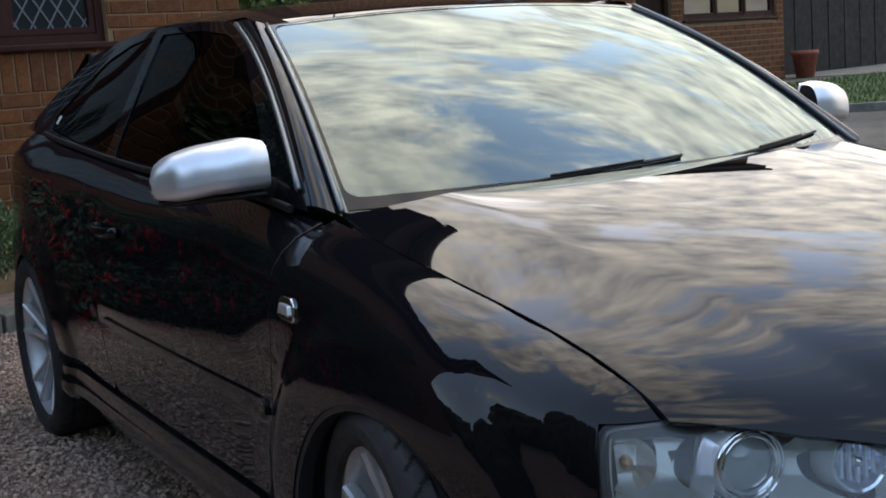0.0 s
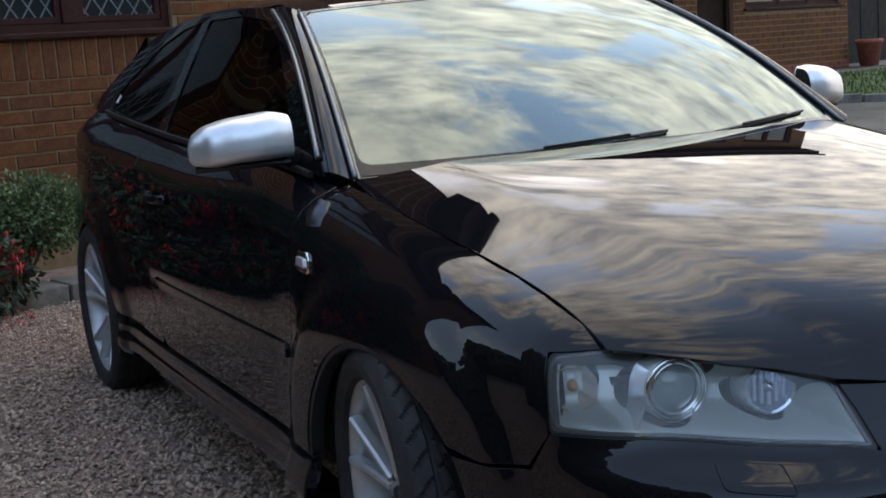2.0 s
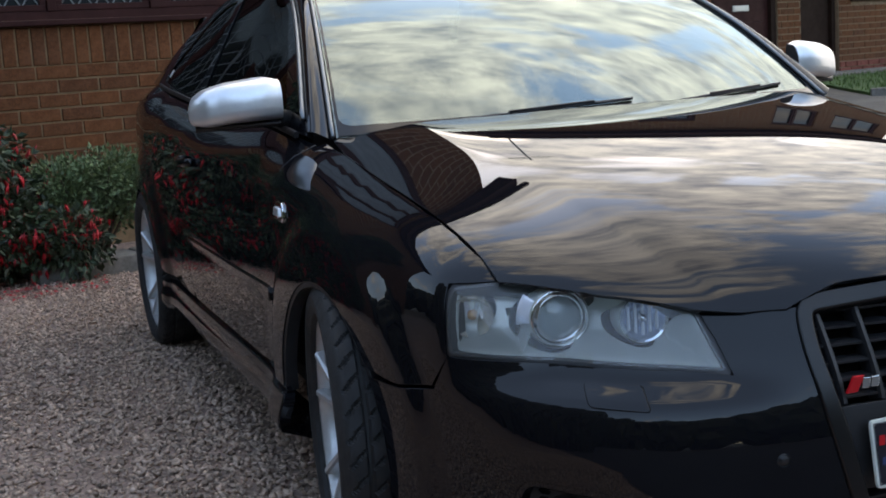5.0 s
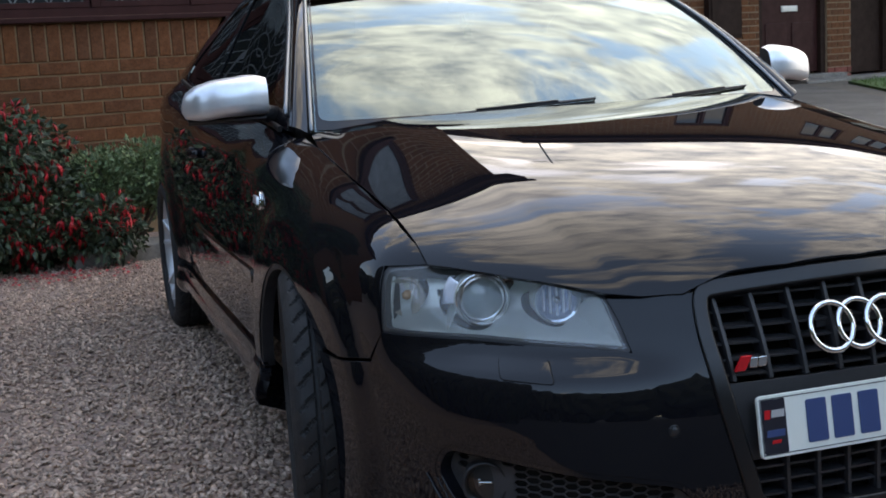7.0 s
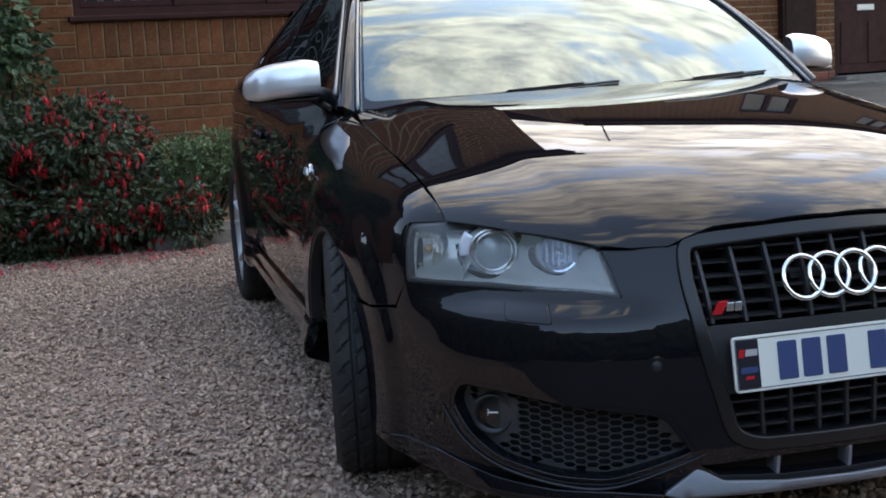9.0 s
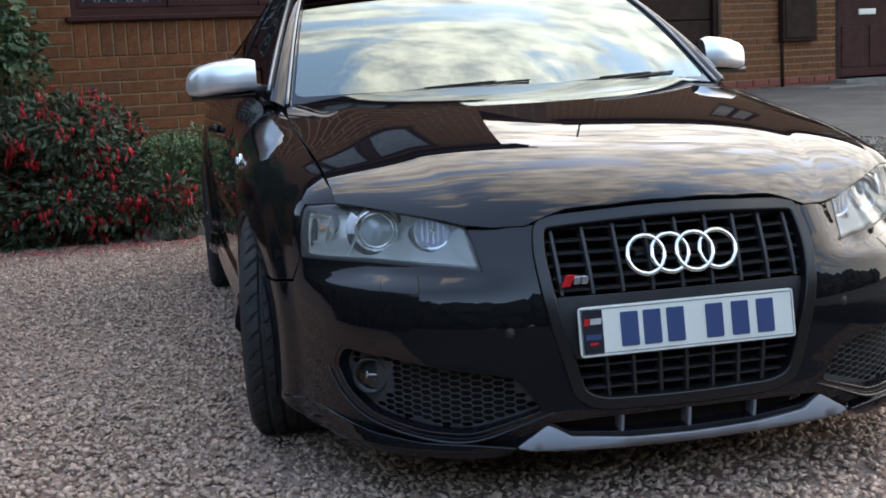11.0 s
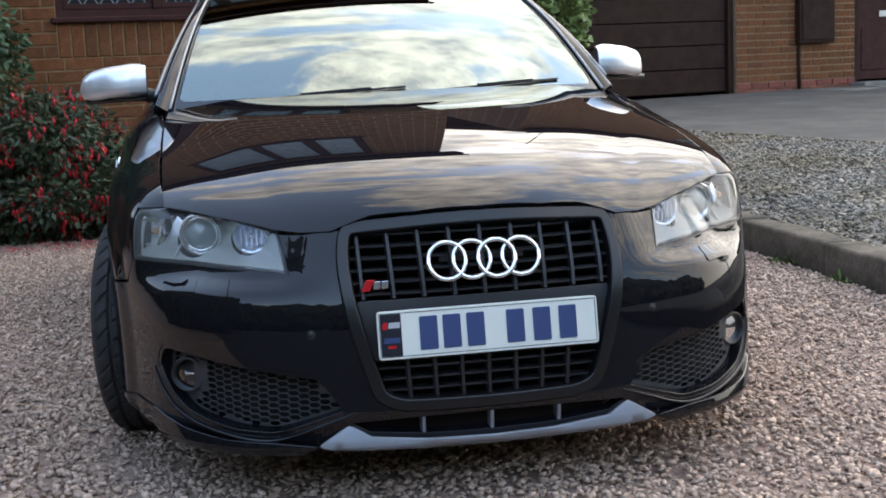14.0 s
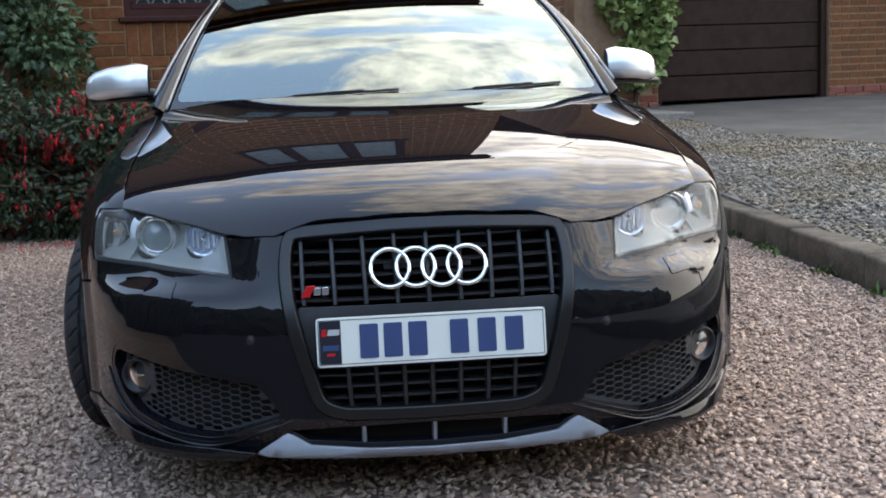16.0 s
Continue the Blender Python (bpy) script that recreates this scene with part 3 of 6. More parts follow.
def blades(name, n, place, h, mat, label, category, seed):
    rng = np.random.default_rng(seed)
    pos = place(rng, n)
    n = len(pos)
    an = rng.uniform(0, 2 * np.pi, n)
    hh = rng.uniform(0.5, 1.2, n) * h
    w = 0.006
    d = np.c_[np.cos(an), np.sin(an), np.zeros(n)]
    lean = np.c_[rng.normal(0, 0.3, n), rng.normal(0, 0.3, n), np.ones(n)] * hh[:, None]
    P = np.stack([pos - d * w, pos + d * w, pos + lean], 1).reshape(-1, 3)
    me = bpy.data.meshes.new(name)
    me.from_pydata(P.tolist(), [], np.arange(n * 3).reshape(-1, 3).tolist())
    return tagged(part(name, me, mat, None, label, kind="stuff"), category=category)


def lawn_place(rng, n):
    a = np.c_[rng.uniform(7, 18, n), rng.uniform(5, 15, n)]
    a = a[inside(np.array(LAWN), a)]
    return np.c_[a, [rise(y) + 0.012 for y in a[:, 1]]]


blades("lawn_blades", 30000, lawn_place, 0.06, GRASS_M, "short green grass", "grass", 5)

lawn_edge = thing("lawn_edging", (8, 8.6, 0.37), "pale concrete edging along the lawn", "edging", kind="structure")
for i in range(8):
    p0 = Vector((7.35, 9.02, 0)).lerp(Vector((13.2, 5.1, 0)), i / 8)
    p1 = Vector((7.35, 9.02, 0)).lerp(Vector((13.2, 5.1, 0)), (i + 0.97) / 8)
    c = (p0 + p1) / 2
    a = math.degrees(math.atan2(p1.y - p0.y, p1.x - p0.x))
    part("edging_stone", block(((p1 - p0).length, 0.10, 0.12), (0, 0, 0), 0.01, 2, m=pose(c.x, c.y, rise(c.y) + 0.02, 0, 0, a)), CONCRETE, lawn_edge)


# houses
def far_brick(name, color):
    m = bpy.data.materials.new(name)
    m.use_nodes = True
    nt = m.node_tree
    N, L = nt.nodes.new, nt.links.new
    b = nt.nodes["Principled BSDF"]
    b.inputs["Roughness"].default_value = 0.88
    co = N("ShaderNodeTexCoord")
    mp = N("ShaderNodeMapping"); mp.inputs["Rotation"].default_value = (radians(90), 0, 0)
    L(co.outputs["Object"], mp.inputs[0])
    t = N("ShaderNodeTexBrick")
    t.inputs["Color1"].default_value = (*color, 1)
    t.inputs["Color2"].default_value = (color[0] * 0.75, color[1] * 0.75, color[2] * 0.75, 1)
    t.inputs["Mortar"].default_value = (0.27, 0.19, 0.115, 1)
    t.inputs["Scale"].default_value = 1.0
    t.inputs["Brick Width"].default_value, t.inputs["Row Height"].default_value, t.inputs["Mortar Size"].default_value = 0.267, 0.09, 0.006
    L(mp.outputs[0], t.inputs[0]); L(t.outputs[0], b.inputs["Base Color"])
    bp = N("ShaderNodeBump"); bp.inputs["Distance"].default_value = 0.005; bp.inputs["Strength"].default_value = 0.6; bp.invert = True
    L(t.outputs[1], bp.inputs["Height"]); L(bp.outputs[0], b.inputs["Normal"])
    return m


FAR_BRICK = far_brick("brickwork", (0.1404, 0.04279, 0.00805))


def wall_boxes(M, x0, x1, z0, z1, openings, thick=0.28):
    """Wall blocks round rectangular openings (x0, x1, z0, z1), butted end to end."""
    xs = sorted({x0, x1, *[o[0] for o in openings], *[o[1] for o in openings]})
    out = []
    for a, b in zip(xs, xs[1:]):
        cut = sorted([(o[2], o[3]) for o in openings if o[0] <= a + 1e-6 and o[1] >= b - 1e-6])
        z = z0
        for c0, c1 in cut + [(z1, z1)]:
            if c0 - z > 1e-4:
                out.append(block((b - a, thick, c0 - z), ((a + b) / 2, thick / 2, (c0 + z) / 2), m=M))
            z = max(z, c1)
    return out


def wall_parts(bms, mat, root, name="wall_section"):
    return [part(name, b, mat, root) for b in bms]


def box_in(M, x0, x1, y0, y1, z0, z1, bevel=0.0):
    return block((x1 - x0, y1 - y0, z1 - z0), ((x0 + x1) / 2, (y0 + y1) / 2, (z0 + z1) / 2), bevel, 2, m=M)


def casement(M, x0, x1, z0, z1, lights, leaded, sill=True, name="window"):
    """A brown timber window with its lights, panes, lattice and sill, set in its opening."""
    win = thing(name, M @ Matrix.Translation(((x0 + x1) / 2, 0.06, z0)), "dark brown timber window with leaded diamond panes" if leaded else "dark brown timber window", "window")
    f = 0.055
    part("window_frame", merge(box_in(M, x0, x1, 0.04, 0.12, z0, z0 + f), box_in(M, x0, x1, 0.04, 0.12, z1 - f, z1), box_in(M, x0, x0 + f, 0.04, 0.12, z0 + f, z1 - f), box_in(M, x1 - f, x1, 0.04, 0.12, z0 + f, z1 - f)), BROWN, win)
    if sill:
        part("window_sill", box_in(M, x0 - 0.04, x1 + 0.04, -0.055, 0.13, z0 - 0.038, z0 - 0.003, 0.006), BROWN, win)
    for i, (a, b) in enumerate(lights):
        if i:
            part("mullion", box_in(M, lights[i - 1][1], a, 0.03, 0.12, z0 + f, z1 - f, 0.004), BROWN, win)
        g = 0.04
        a2, b2, c, d = a + 0.003, b - 0.003, z0 + f + 0.002, z1 - f - 0.002
        sash = part("sash", merge(box_in(M, a2, b2, 0.045, 0.10, c, c + g, 0.004), box_in(M, a2, b2, 0.045, 0.10, d - g, d, 0.004), box_in(M, a2, a2 + g, 0.045, 0.10, c + g, d - g, 0.004), box_in(M, b2 - g, b2, 0.045, 0.10, c + g, d - g, 0.004)), BROWN, win)
        part("pane", box_in(M, a2 + g, b2 - g, 0.075, 0.081, c + g, d - g), PANE, sash)
        if leaded:
            lat = bmesh.new()
            px, pz = 0.115, 0.175
            w, h = b2 - a2 - 2 * g, d - c - 2 * g
            k = -int(h / pz) - 2
            while k * px < w + h:
                for sgn in (1, -1):
                    seg = []
                    for t in np.linspace(0, h, 60):
                        u = k * px + (t / pz * px if sgn > 0 else w - 2 * k * px - t / pz * px)
                        if 0 <= u <= w:
                            seg.append((u, t))
                    if len(seg) > 2:
                        p, q = seg[0], seg[-1]
                        lat = merge(lat, strip_flat(M, a2 + g + p[0], c + g + p[1], a2 + g + q[0], c + g + q[1], 0.071, 0.009))
                k += 1
            part("lead_lattice", lat, LEAD, sash, "lead diamond lattice")
    return win


def strip_flat(M, x0, z0, x1, z1, y, w):
    d = math.hypot(x1 - x0, z1 - z0)
    return block((d, 0.004, w), (0, 0, 0), m=M @ Matrix.Translation(((x0 + x1) / 2, y, (z0 + z1) / 2)) @ pose(0, 0, 0, 0, -math.degrees(math.atan2(z1 - z0, x1 - x0)), 0))


def roof_on(M, root, x0, x1, eave, depth, rise_h):
    bm = bmesh.new()
    o = 0.35
    a = [M @ Vector(p) for p in ((x0 - 0.2, -o, eave), (x1 + 0.2, -o, eave), (x1 + 0.2, depth / 2, eave + rise_h), (x0 - 0.2, depth / 2, eave + rise_h), (x0 - 0.2, depth + o, eave), (x1 + 0.2, depth + o, eave))]
    v = [bm.verts.new(p) for p in a]
    bm.faces.new((v[0], v[1], v[2], v[3])); bm.faces.new((v[3], v[2], v[5], v[4]))
    bmesh.ops.solidify(bm, geom=bm.faces[:], thickness=0.12)
    part("roof", bm, ROOF_TILE, root, "brown tiled pitched roof")
    gut = [M @ Vector((x0 - 0.2, -o - 0.05, eave - 0.02)), M @ Vector((x1 + 0.2, -o - 0.05, eave - 0.02))]
    part("gutter", tube(gut, 0.06, 10), DOOR_BROWN, root)
    part("fascia", box_in(M, x0 - 0.15, x1 + 0.15, -o + 0.02, -o + 0.05, eave - 0.22, eave - 0.03), BROWN, root)
    part("soffit", box_in(M, x0 - 0.15, x1 + 0.15, -o + 0.05, 0.0, eave - 0.2, eave - 0.18), BROWN, root)


def brick_field(M, root, x0, x1, z0, z1, skip, mat, single=True, course=0.09, length=0.267, joint=0.012, limit=300, seed=3, proud=0.009):
    """Bricks laid in stretcher bond over a stretch of wall, clear of the openings."""
    rng = random.Random(seed)
    meshes = []
    if single:
        for k in range(4):
            bm = block((length - joint, 0.03, course - joint), (0, 0, 0), 0.004, 1)
            for v in bm.verts:
                v.co += Vector((rng.uniform(-1, 1), rng.uniform(-1, 1), rng.uniform(-1, 1))) * 0.0016
            me = bpy.data.meshes.new("brick"); bm.to_mesh(me); bm.free(); me.materials.append(mat)
            meshes.append(me)
    V, F, n = [], [], 0
    r = 0
    z = z0
    while z + course <= z1 + 1e-6:
        x = x0 - (length / 2 if r % 2 else 0)
        while x < x1:
            a, b = max(x, x0), min(x + length, x1)
            pieces = [(a, b)]
            for o in skip:
                if o[2] < z + course - 0.01 and o[3] > z + 0.01:
                    nxt = []
                    for p in pieces:
                        if p[1] <= o[0] or p[0] >= o[1]:
                            nxt.append(p)
                        else:
                            if p[0] < o[0]: nxt.append((p[0], o[0]))
                            if p[1] > o[1]: nxt.append((o[1], p[1]))
                    pieces = nxt
            for p in pieces:
                w = p[1] - p[0]
                if w < 0.03:
                    continue
                c = ((p[0] + p[1]) / 2, 0.015 - proud + rng.uniform(-0.0015, 0.0015), z + course / 2)
                if single and n < limit:
                    ob = new("brick", meshes[n % 4])
                    ob.matrix_basis = M @ Matrix.Translation(c) @ pose(0, 0, 0, 0, 0, rng.choice((0, 180)) + rng.uniform(-0.3, 0.3)) @ Matrix.Diagonal(((w - joint) / (length - joint), 1, 1, 1))
                    attach(ob, root)
                    n += 1
                else:
                    hx, hz, hy = (w - joint) / 2, (course - joint) / 2, 0.015
                    base = len(V)
                    e = 0.004
                    for dx, dy, dz in ((-hx, 0.015, -hz), (hx, 0.015, -hz), (hx, 0.015, hz), (-hx, 0.015, hz), (-hx + e, -hy, -hz + e), (hx - e, -hy, -hz + e), (hx - e, -hy, hz - e), (-hx + e, -hy, hz - e)):
                        V.append(tuple(M @ Vector((c[0] + dx, c[1] + dy, c[2] + dz))))
                    F += [(base + 4, base + 5, base + 6, base + 7), (base, base + 1, base + 5, base + 4), (base + 1, base + 2, base + 6, base + 5), (base + 2, base + 3, base + 7, base + 6), (base + 3, base, base + 4, base + 7)]
            x += length
        z += course
        r += 1
    if F:
        me = bpy.data.meshes.new("brickwork")
        me.from_pydata(V, [], F)
        part("brickwork", me, BRICK_J if mat is BRICK else mat, root, kind="stuff")


# the house behind the car
MA = house_frame((-1.63, 6.60))
WIN_A = (0.0, 2.14, 1.475, 2.75)
UP_A = [(0.0, 2.14, 4.2, 5.52)]
EAVE_A, END_A = 5.92, 3.16
house_a = thing("house", MA, "orange-brown brick two-storey house with dark brown windows", "house")
wall_a = wall_parts(wall_boxes(MA, -1.7, END_A, 0, 2.34, [WIN_A]), MORTAR, house_a)[0]
wall_parts(wall_boxes(MA, -4.8, END_A, 2.34, EAVE_A, [(WIN_A[0], WIN_A[1], 2.34, WIN_A[3])] + UP_A), FAR_BRICK, house_a)
wall_parts(wall_boxes(MA, -4.8, -1.7, 0, 2.34, []) + [box_in(MA, END_A - 0.28, END_A, 0.28, 8, 0, EAVE_A), box_in(MA, -4.8, -4.52, 0.28, 8, 0, EAVE_A), box_in(MA, -4.52, END_A - 0.28, 7.7, 8, 0, EAVE_A)], FAR_BRICK, house_a, "side_wall")
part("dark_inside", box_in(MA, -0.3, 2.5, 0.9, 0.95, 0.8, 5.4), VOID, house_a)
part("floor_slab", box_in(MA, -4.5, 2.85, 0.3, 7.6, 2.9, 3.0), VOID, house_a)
roof_on(MA, house_a, -4.8, END_A + 0.1, EAVE_A, 8, 2.8)
upstairs_win = casement(MA, *UP_A[0], [(0.055, 0.62), (0.72, 1.40), (1.50, 2.085)], False)
# swap in the panes with the sky's reflection put into their colour
for ch in upstairs_win.children_recursive:
    if ch.type == "MESH" and ch.data.materials[0] == PANE:
        ch.data.materials[0] = PANE_PALE
casement(MA, *WIN_A, [(0.055, 0.70), (0.76, 1.39), (1.50, 2.085)], True)
part("window_board", box_in(MA, 0, 2.14, 0.13, 0.30, 1.475, 1.50), BROWN, house_a)
part("lintel", box_in(MA, -0.1, 2.24, -0.006, 0.0, 2.75, 2.96), BROWN, house_a)

# soldier course under the sill
soldier = block((0.081, 0.03, 0.238), (0, 0, 0), 0.004, 1)
sold_me = bpy.data.meshes.new("brick"); soldier.to_mesh(sold_me); soldier.free(); sold_me.materials.append(BRICK)
rs = random.Random(8)
for i in range(23):
    ob = new("brick", sold_me)
    ob.matrix_basis = MA @ Matrix.Translation((0.045 + i * 0.0932, 0.006 + rs.uniform(-0.0015, 0.0015), 1.311)) @ pose(0, 0, 0, 0, rs.uniform(-0.4, 0.4), rs.choice((0, 180)))
    attach(ob, wall_a)
brick_field(MA, wall_a, -1.7, END_A, 0.29, 2.34, [WIN_A, (0.0, 2.145, 1.18, 1.475)], BRICK, True, limit=300)

# the neighbouring house with garage
MB = house_frame((6.12, 12.5))
Z0 = 0.52
GAR, DOOR, TALL, WIN_B = (-2.42, 0.0, Z0 - 0.3, 2.72), (1.97, 3.30, Z0 - 0.3, 2.66), (3.80, 4.65, Z0 - 0.3, 2.6), (4.95, 7.55, 1.53, 2.75)
UP_B = [(0.95, 2.2, 4.3, 5.5), (4.1, 5.3, 4.5, 5.7), (5.8, 7.3, 4.5, 5.7)]
EAVE_B = 6.26
house_b = thing("house", MB, "orange-brown brick house with a dark brown garage door", "house")
wall_b = wall_parts(wall_boxes(MB, -2.5, 7.76, Z0 - 0.5, 2.8, [GAR, DOOR, TALL, WIN_B]) + wall_boxes(MB, -3.5, -2.5, Z0 - 0.5, 2.35, []), MORTAR_B, house_b)[0]
wall_parts(wall_boxes(MB, -2.5, 7.76, 2.8, EAVE_B, UP_B), FAR_BRICK, house_b)
wall_parts([box_in(MB, 7.48, 7.76, 0.28, 8, 0, EAVE_B), box_in(MB, -2.5, -2.22, 0.28, 8, 0, EAVE_B), box_in(MB, -2.2, 7.4, 7.7, 8, 0, EAVE_B)], FAR_BRICK, house_b, "side_wall")
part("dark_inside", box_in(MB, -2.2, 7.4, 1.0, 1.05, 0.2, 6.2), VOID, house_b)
roof_on(MB, house_b, -2.25, 7.76, EAVE_B, 8, 1.5)
for w in UP_B:
    m0 = (w[0] + w[1]) / 2
    casement(MB, *w, [(w[0] + 0.055, m0 - 0.02), (m0 + 0.02, w[1] - 0.055)], False)
casement(MB, *WIN_B, [(5.005, 5.85), (5.89, 6.65), (6.69, 7.495)], False)
brick_field(MB, wall_b, -2.5, 7.76, Z0 + 0.10, 2.6, [GAR, DOOR, TALL, (WIN_B[0], WIN_B[1], WIN_B[2] - 0.04, WIN_B[3])], BRICK_B, False)
brick_field(MB, wall_b, -3.5, 7.76, Z0 - 0.17, Z0 + 0.10, [GAR, DOOR, TALL], PLINTH, False, proud=0.02)

aerial = thing("tv_aerial", MB @ Matrix.Translation((-1.95, -0.2, 6.2)), "grey rooftop television aerial on a thin mast", "aerial")
part("mast", tube([MB @ Vector((-1.95, -0.16, 6.0)), MB @ Vector((-1.95, -0.16, 7.95))], 0.022, 8), LEAD, aerial)
boom = part("boom", tube([MB @ Vector((-2.5, -0.25, 7.75)), MB @ Vector((-1.2, 0.05, 7.87))], 0.014, 6), LEAD, aerial)
for k in range(9):
    c0 = Vector((-2.45 + k * 0.15, -0.24 + k * 0.035, 7.76 + k * 0.013))
    part("element", tube([MB @ (c0 + Vector((0, -0.17, 0))), MB @ (c0 + Vector((0, 0.17, 0)))], 0.006, 5), LEAD, boom)

# unseen overhang, added only to put the wall below in shade
canopy = part("canopy", box_in(MB, 1.7, 7.9, -0.95, 0.0, 2.82, 2.94, 0.01), ROOF_TILE, house_b, "unseen shallow tiled overhang added to shade the front wall")
part("canopy_fascia", box_in(MB, 1.68, 7.92, -0.98, -0.952, 2.76, 2.93, 0.004), BROWN, canopy)

gdoor = thing("garage_door", MB @ Matrix.Translation((-1.21, 0.1, Z0)), "dark brown up-and-over garage door with horizontal boards", "garage door")
part("door_frame", merge(box_in(MB, -2.42, -2.34, 0.05, 0.17, Z0 - 0.02, 2.72), box_in(MB, -0.08, 0, 0.05, 0.17, Z0 - 0.02, 2.72), box_in(MB, -2.34, -0.08, 0.05, 0.17, 2.64, 2.72)), DOOR_BROWN, gdoor)
for i in range(7):
    a = Z0 + 0.01 + i * 0.3
    part("panel", box_in(MB, -2.33, -0.09, 0.10, 0.14, a, a + 0.288, 0.008), DOOR_BROWN, gdoor)
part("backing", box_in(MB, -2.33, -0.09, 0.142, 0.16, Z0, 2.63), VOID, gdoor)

fdoor = thing("front_door", MB @ Matrix.Translation((2.63, 0.1, Z0)), "dark brown panelled front door with silver letter plate", "door")
part("door_frame", merge(box_in(MB, 1.97, 2.06, 0.03, 0.16, Z0, 2.66), box_in(MB, 3.21, 3.30, 0.03, 0.16, Z0, 2.66), box_in(MB, 2.06, 3.21, 0.03, 0.16, 2.57, 2.66)), DOOR_BROWN, fdoor)
leaf = part("door_leaf", box_in(MB, 2.065, 3.205, 0.09, 0.14, Z0 + 0.06, 2.565), BROWN, fdoor)
for a, b in ((2.17, 2.58), (2.69, 3.10)):
    for c, d in ((Z0 + 0.18, Z0 + 0.75), (Z0 + 1.15, Z0 + 1.92)):
        part("door_panel", box_in(MB, a, b, 0.078, 0.089, c, d, 0.008), BROWN, leaf)
lp = part("letter_plate", box_in(MB, 2.48, 2.80, 0.072, 0.089, 1.42, 1.50, 0.006), LETTER, leaf, "silver letter plate")
part("letter_flap", box_in(MB, 2.51, 2.77, 0.066, 0.0715, 1.435, 1.475, 0.002), LETTER, lp)
part("door_step", box_in(MB, 1.9, 3.4, -0.28, 0.08, Z0 - 0.12, Z0 + 0.03, 0.01), CONCRETE, fdoor)
tall = thing("side_door", MB @ Matrix.Translation((4.2, 0.1, Z0)), "dark brown plain side door", "door")
part("door_leaf", box_in(MB, 3.88, 4.57, 0.12, 0.16, Z0, 2.52), DOOR_BROWN, tall)
part("door_frame", merge(box_in(MB, 3.80, 3.875, 0.06, 0.17, Z0, 2.6), box_in(MB, 4.575, 4.65, 0.06, 0.17, Z0, 2.6), box_in(MB, 3.875, 4.575, 0.06, 0.17, 2.525, 2.6)), DOOR_BROWN, tall)
box = thing("meter_box", MB @ Matrix.Translation((1.25, -0.1, 1.1)), "dark brown meter box on brick wall", "meter box")
part("box_body", box_in(MB, 0.95, 1.54, -0.11, -0.012, 1.10, 1.96, 0.008), DOOR_BROWN, box)
part("box_door", box_in(MB, 0.99, 1.50, -0.125, -0.111, 1.14, 1.92, 0.006), DOOR_BROWN, box)
part("conduit", tube([MB @ Vector((1.0, -0.035, 1.10)), MB @ Vector((1.0, -0.035, Z0 - 0.05))], 0.022, 10), DOOR_BROWN, box, smooth=True)
path = thing("paved_path", MB @ Matrix.Translation((3.0, -0.7, Z0 - 0.03)), "pale concrete paving before the front door", "path", kind="structure")
for i in range(9):
    part("paving_slab", box_in(MB, 0.9 + i * 0.62, 1.51 + i * 0.62, -1.0, -0.30, Z0 - 0.12, Z0 - 0.022, 0.008), CONCRETE, path)
step = thing("bed_edging", (3.3, 10.2, 0.4), "pale concrete slab at the end of the bed", "edging", kind="structure")
part("slab", block((1.1, 1.5, 0.10), (0, 0, 0), 0.012, m=pose(2.95, 10.6, rise(10.6) - 0.015, 0, 0, 10)), CONCRETE, step)

fence = thing("fence", MB @ Matrix.Translation((10, 0.9, Z0)), "dark brown close-boarded fence", "fence")
for i in range(34):
    part("board", box_in(MB, 7.8 + i * 0.3, 8.09 + i * 0.3, 0.86 + 0.012 * (i % 2), 0.89 + 0.012 * (i % 2), Z0 - 0.1, 2.5), FENCE_M, fence)
border = thing("stone_border", MB @ Matrix.Translation((10, 0.3, Z0)), "grey stone chippings along the fence", "border", kind="structure")
part("border_stones", box_in(MB, 7.9, 17, -1.6, 0.8, Z0 - 0.2, Z0 - 0.02, 0.01), CONCRETE, border)
pot_at = MB @ Vector((7.98, -0.25, Z0 - 0.02))
pot = thing("plant_pot", pot_at, "terracotta flower pot beside brick wall", "plant pot")
part("pot", lathe([(0.001, 0.0), (0.15, 0.0), (0.205, 0.36), (0.225, 0.36), (0.225, 0.43), (0.20, 0.43), (0.19, 0.38)], 32, Matrix.Translation(pot_at)), TERRACOTTA, pot, smooth=True)
part("soil", lathe([(0.001, 0.39), (0.195, 0.39)], 24, Matrix.Translation(pot_at)), SOIL, pot)

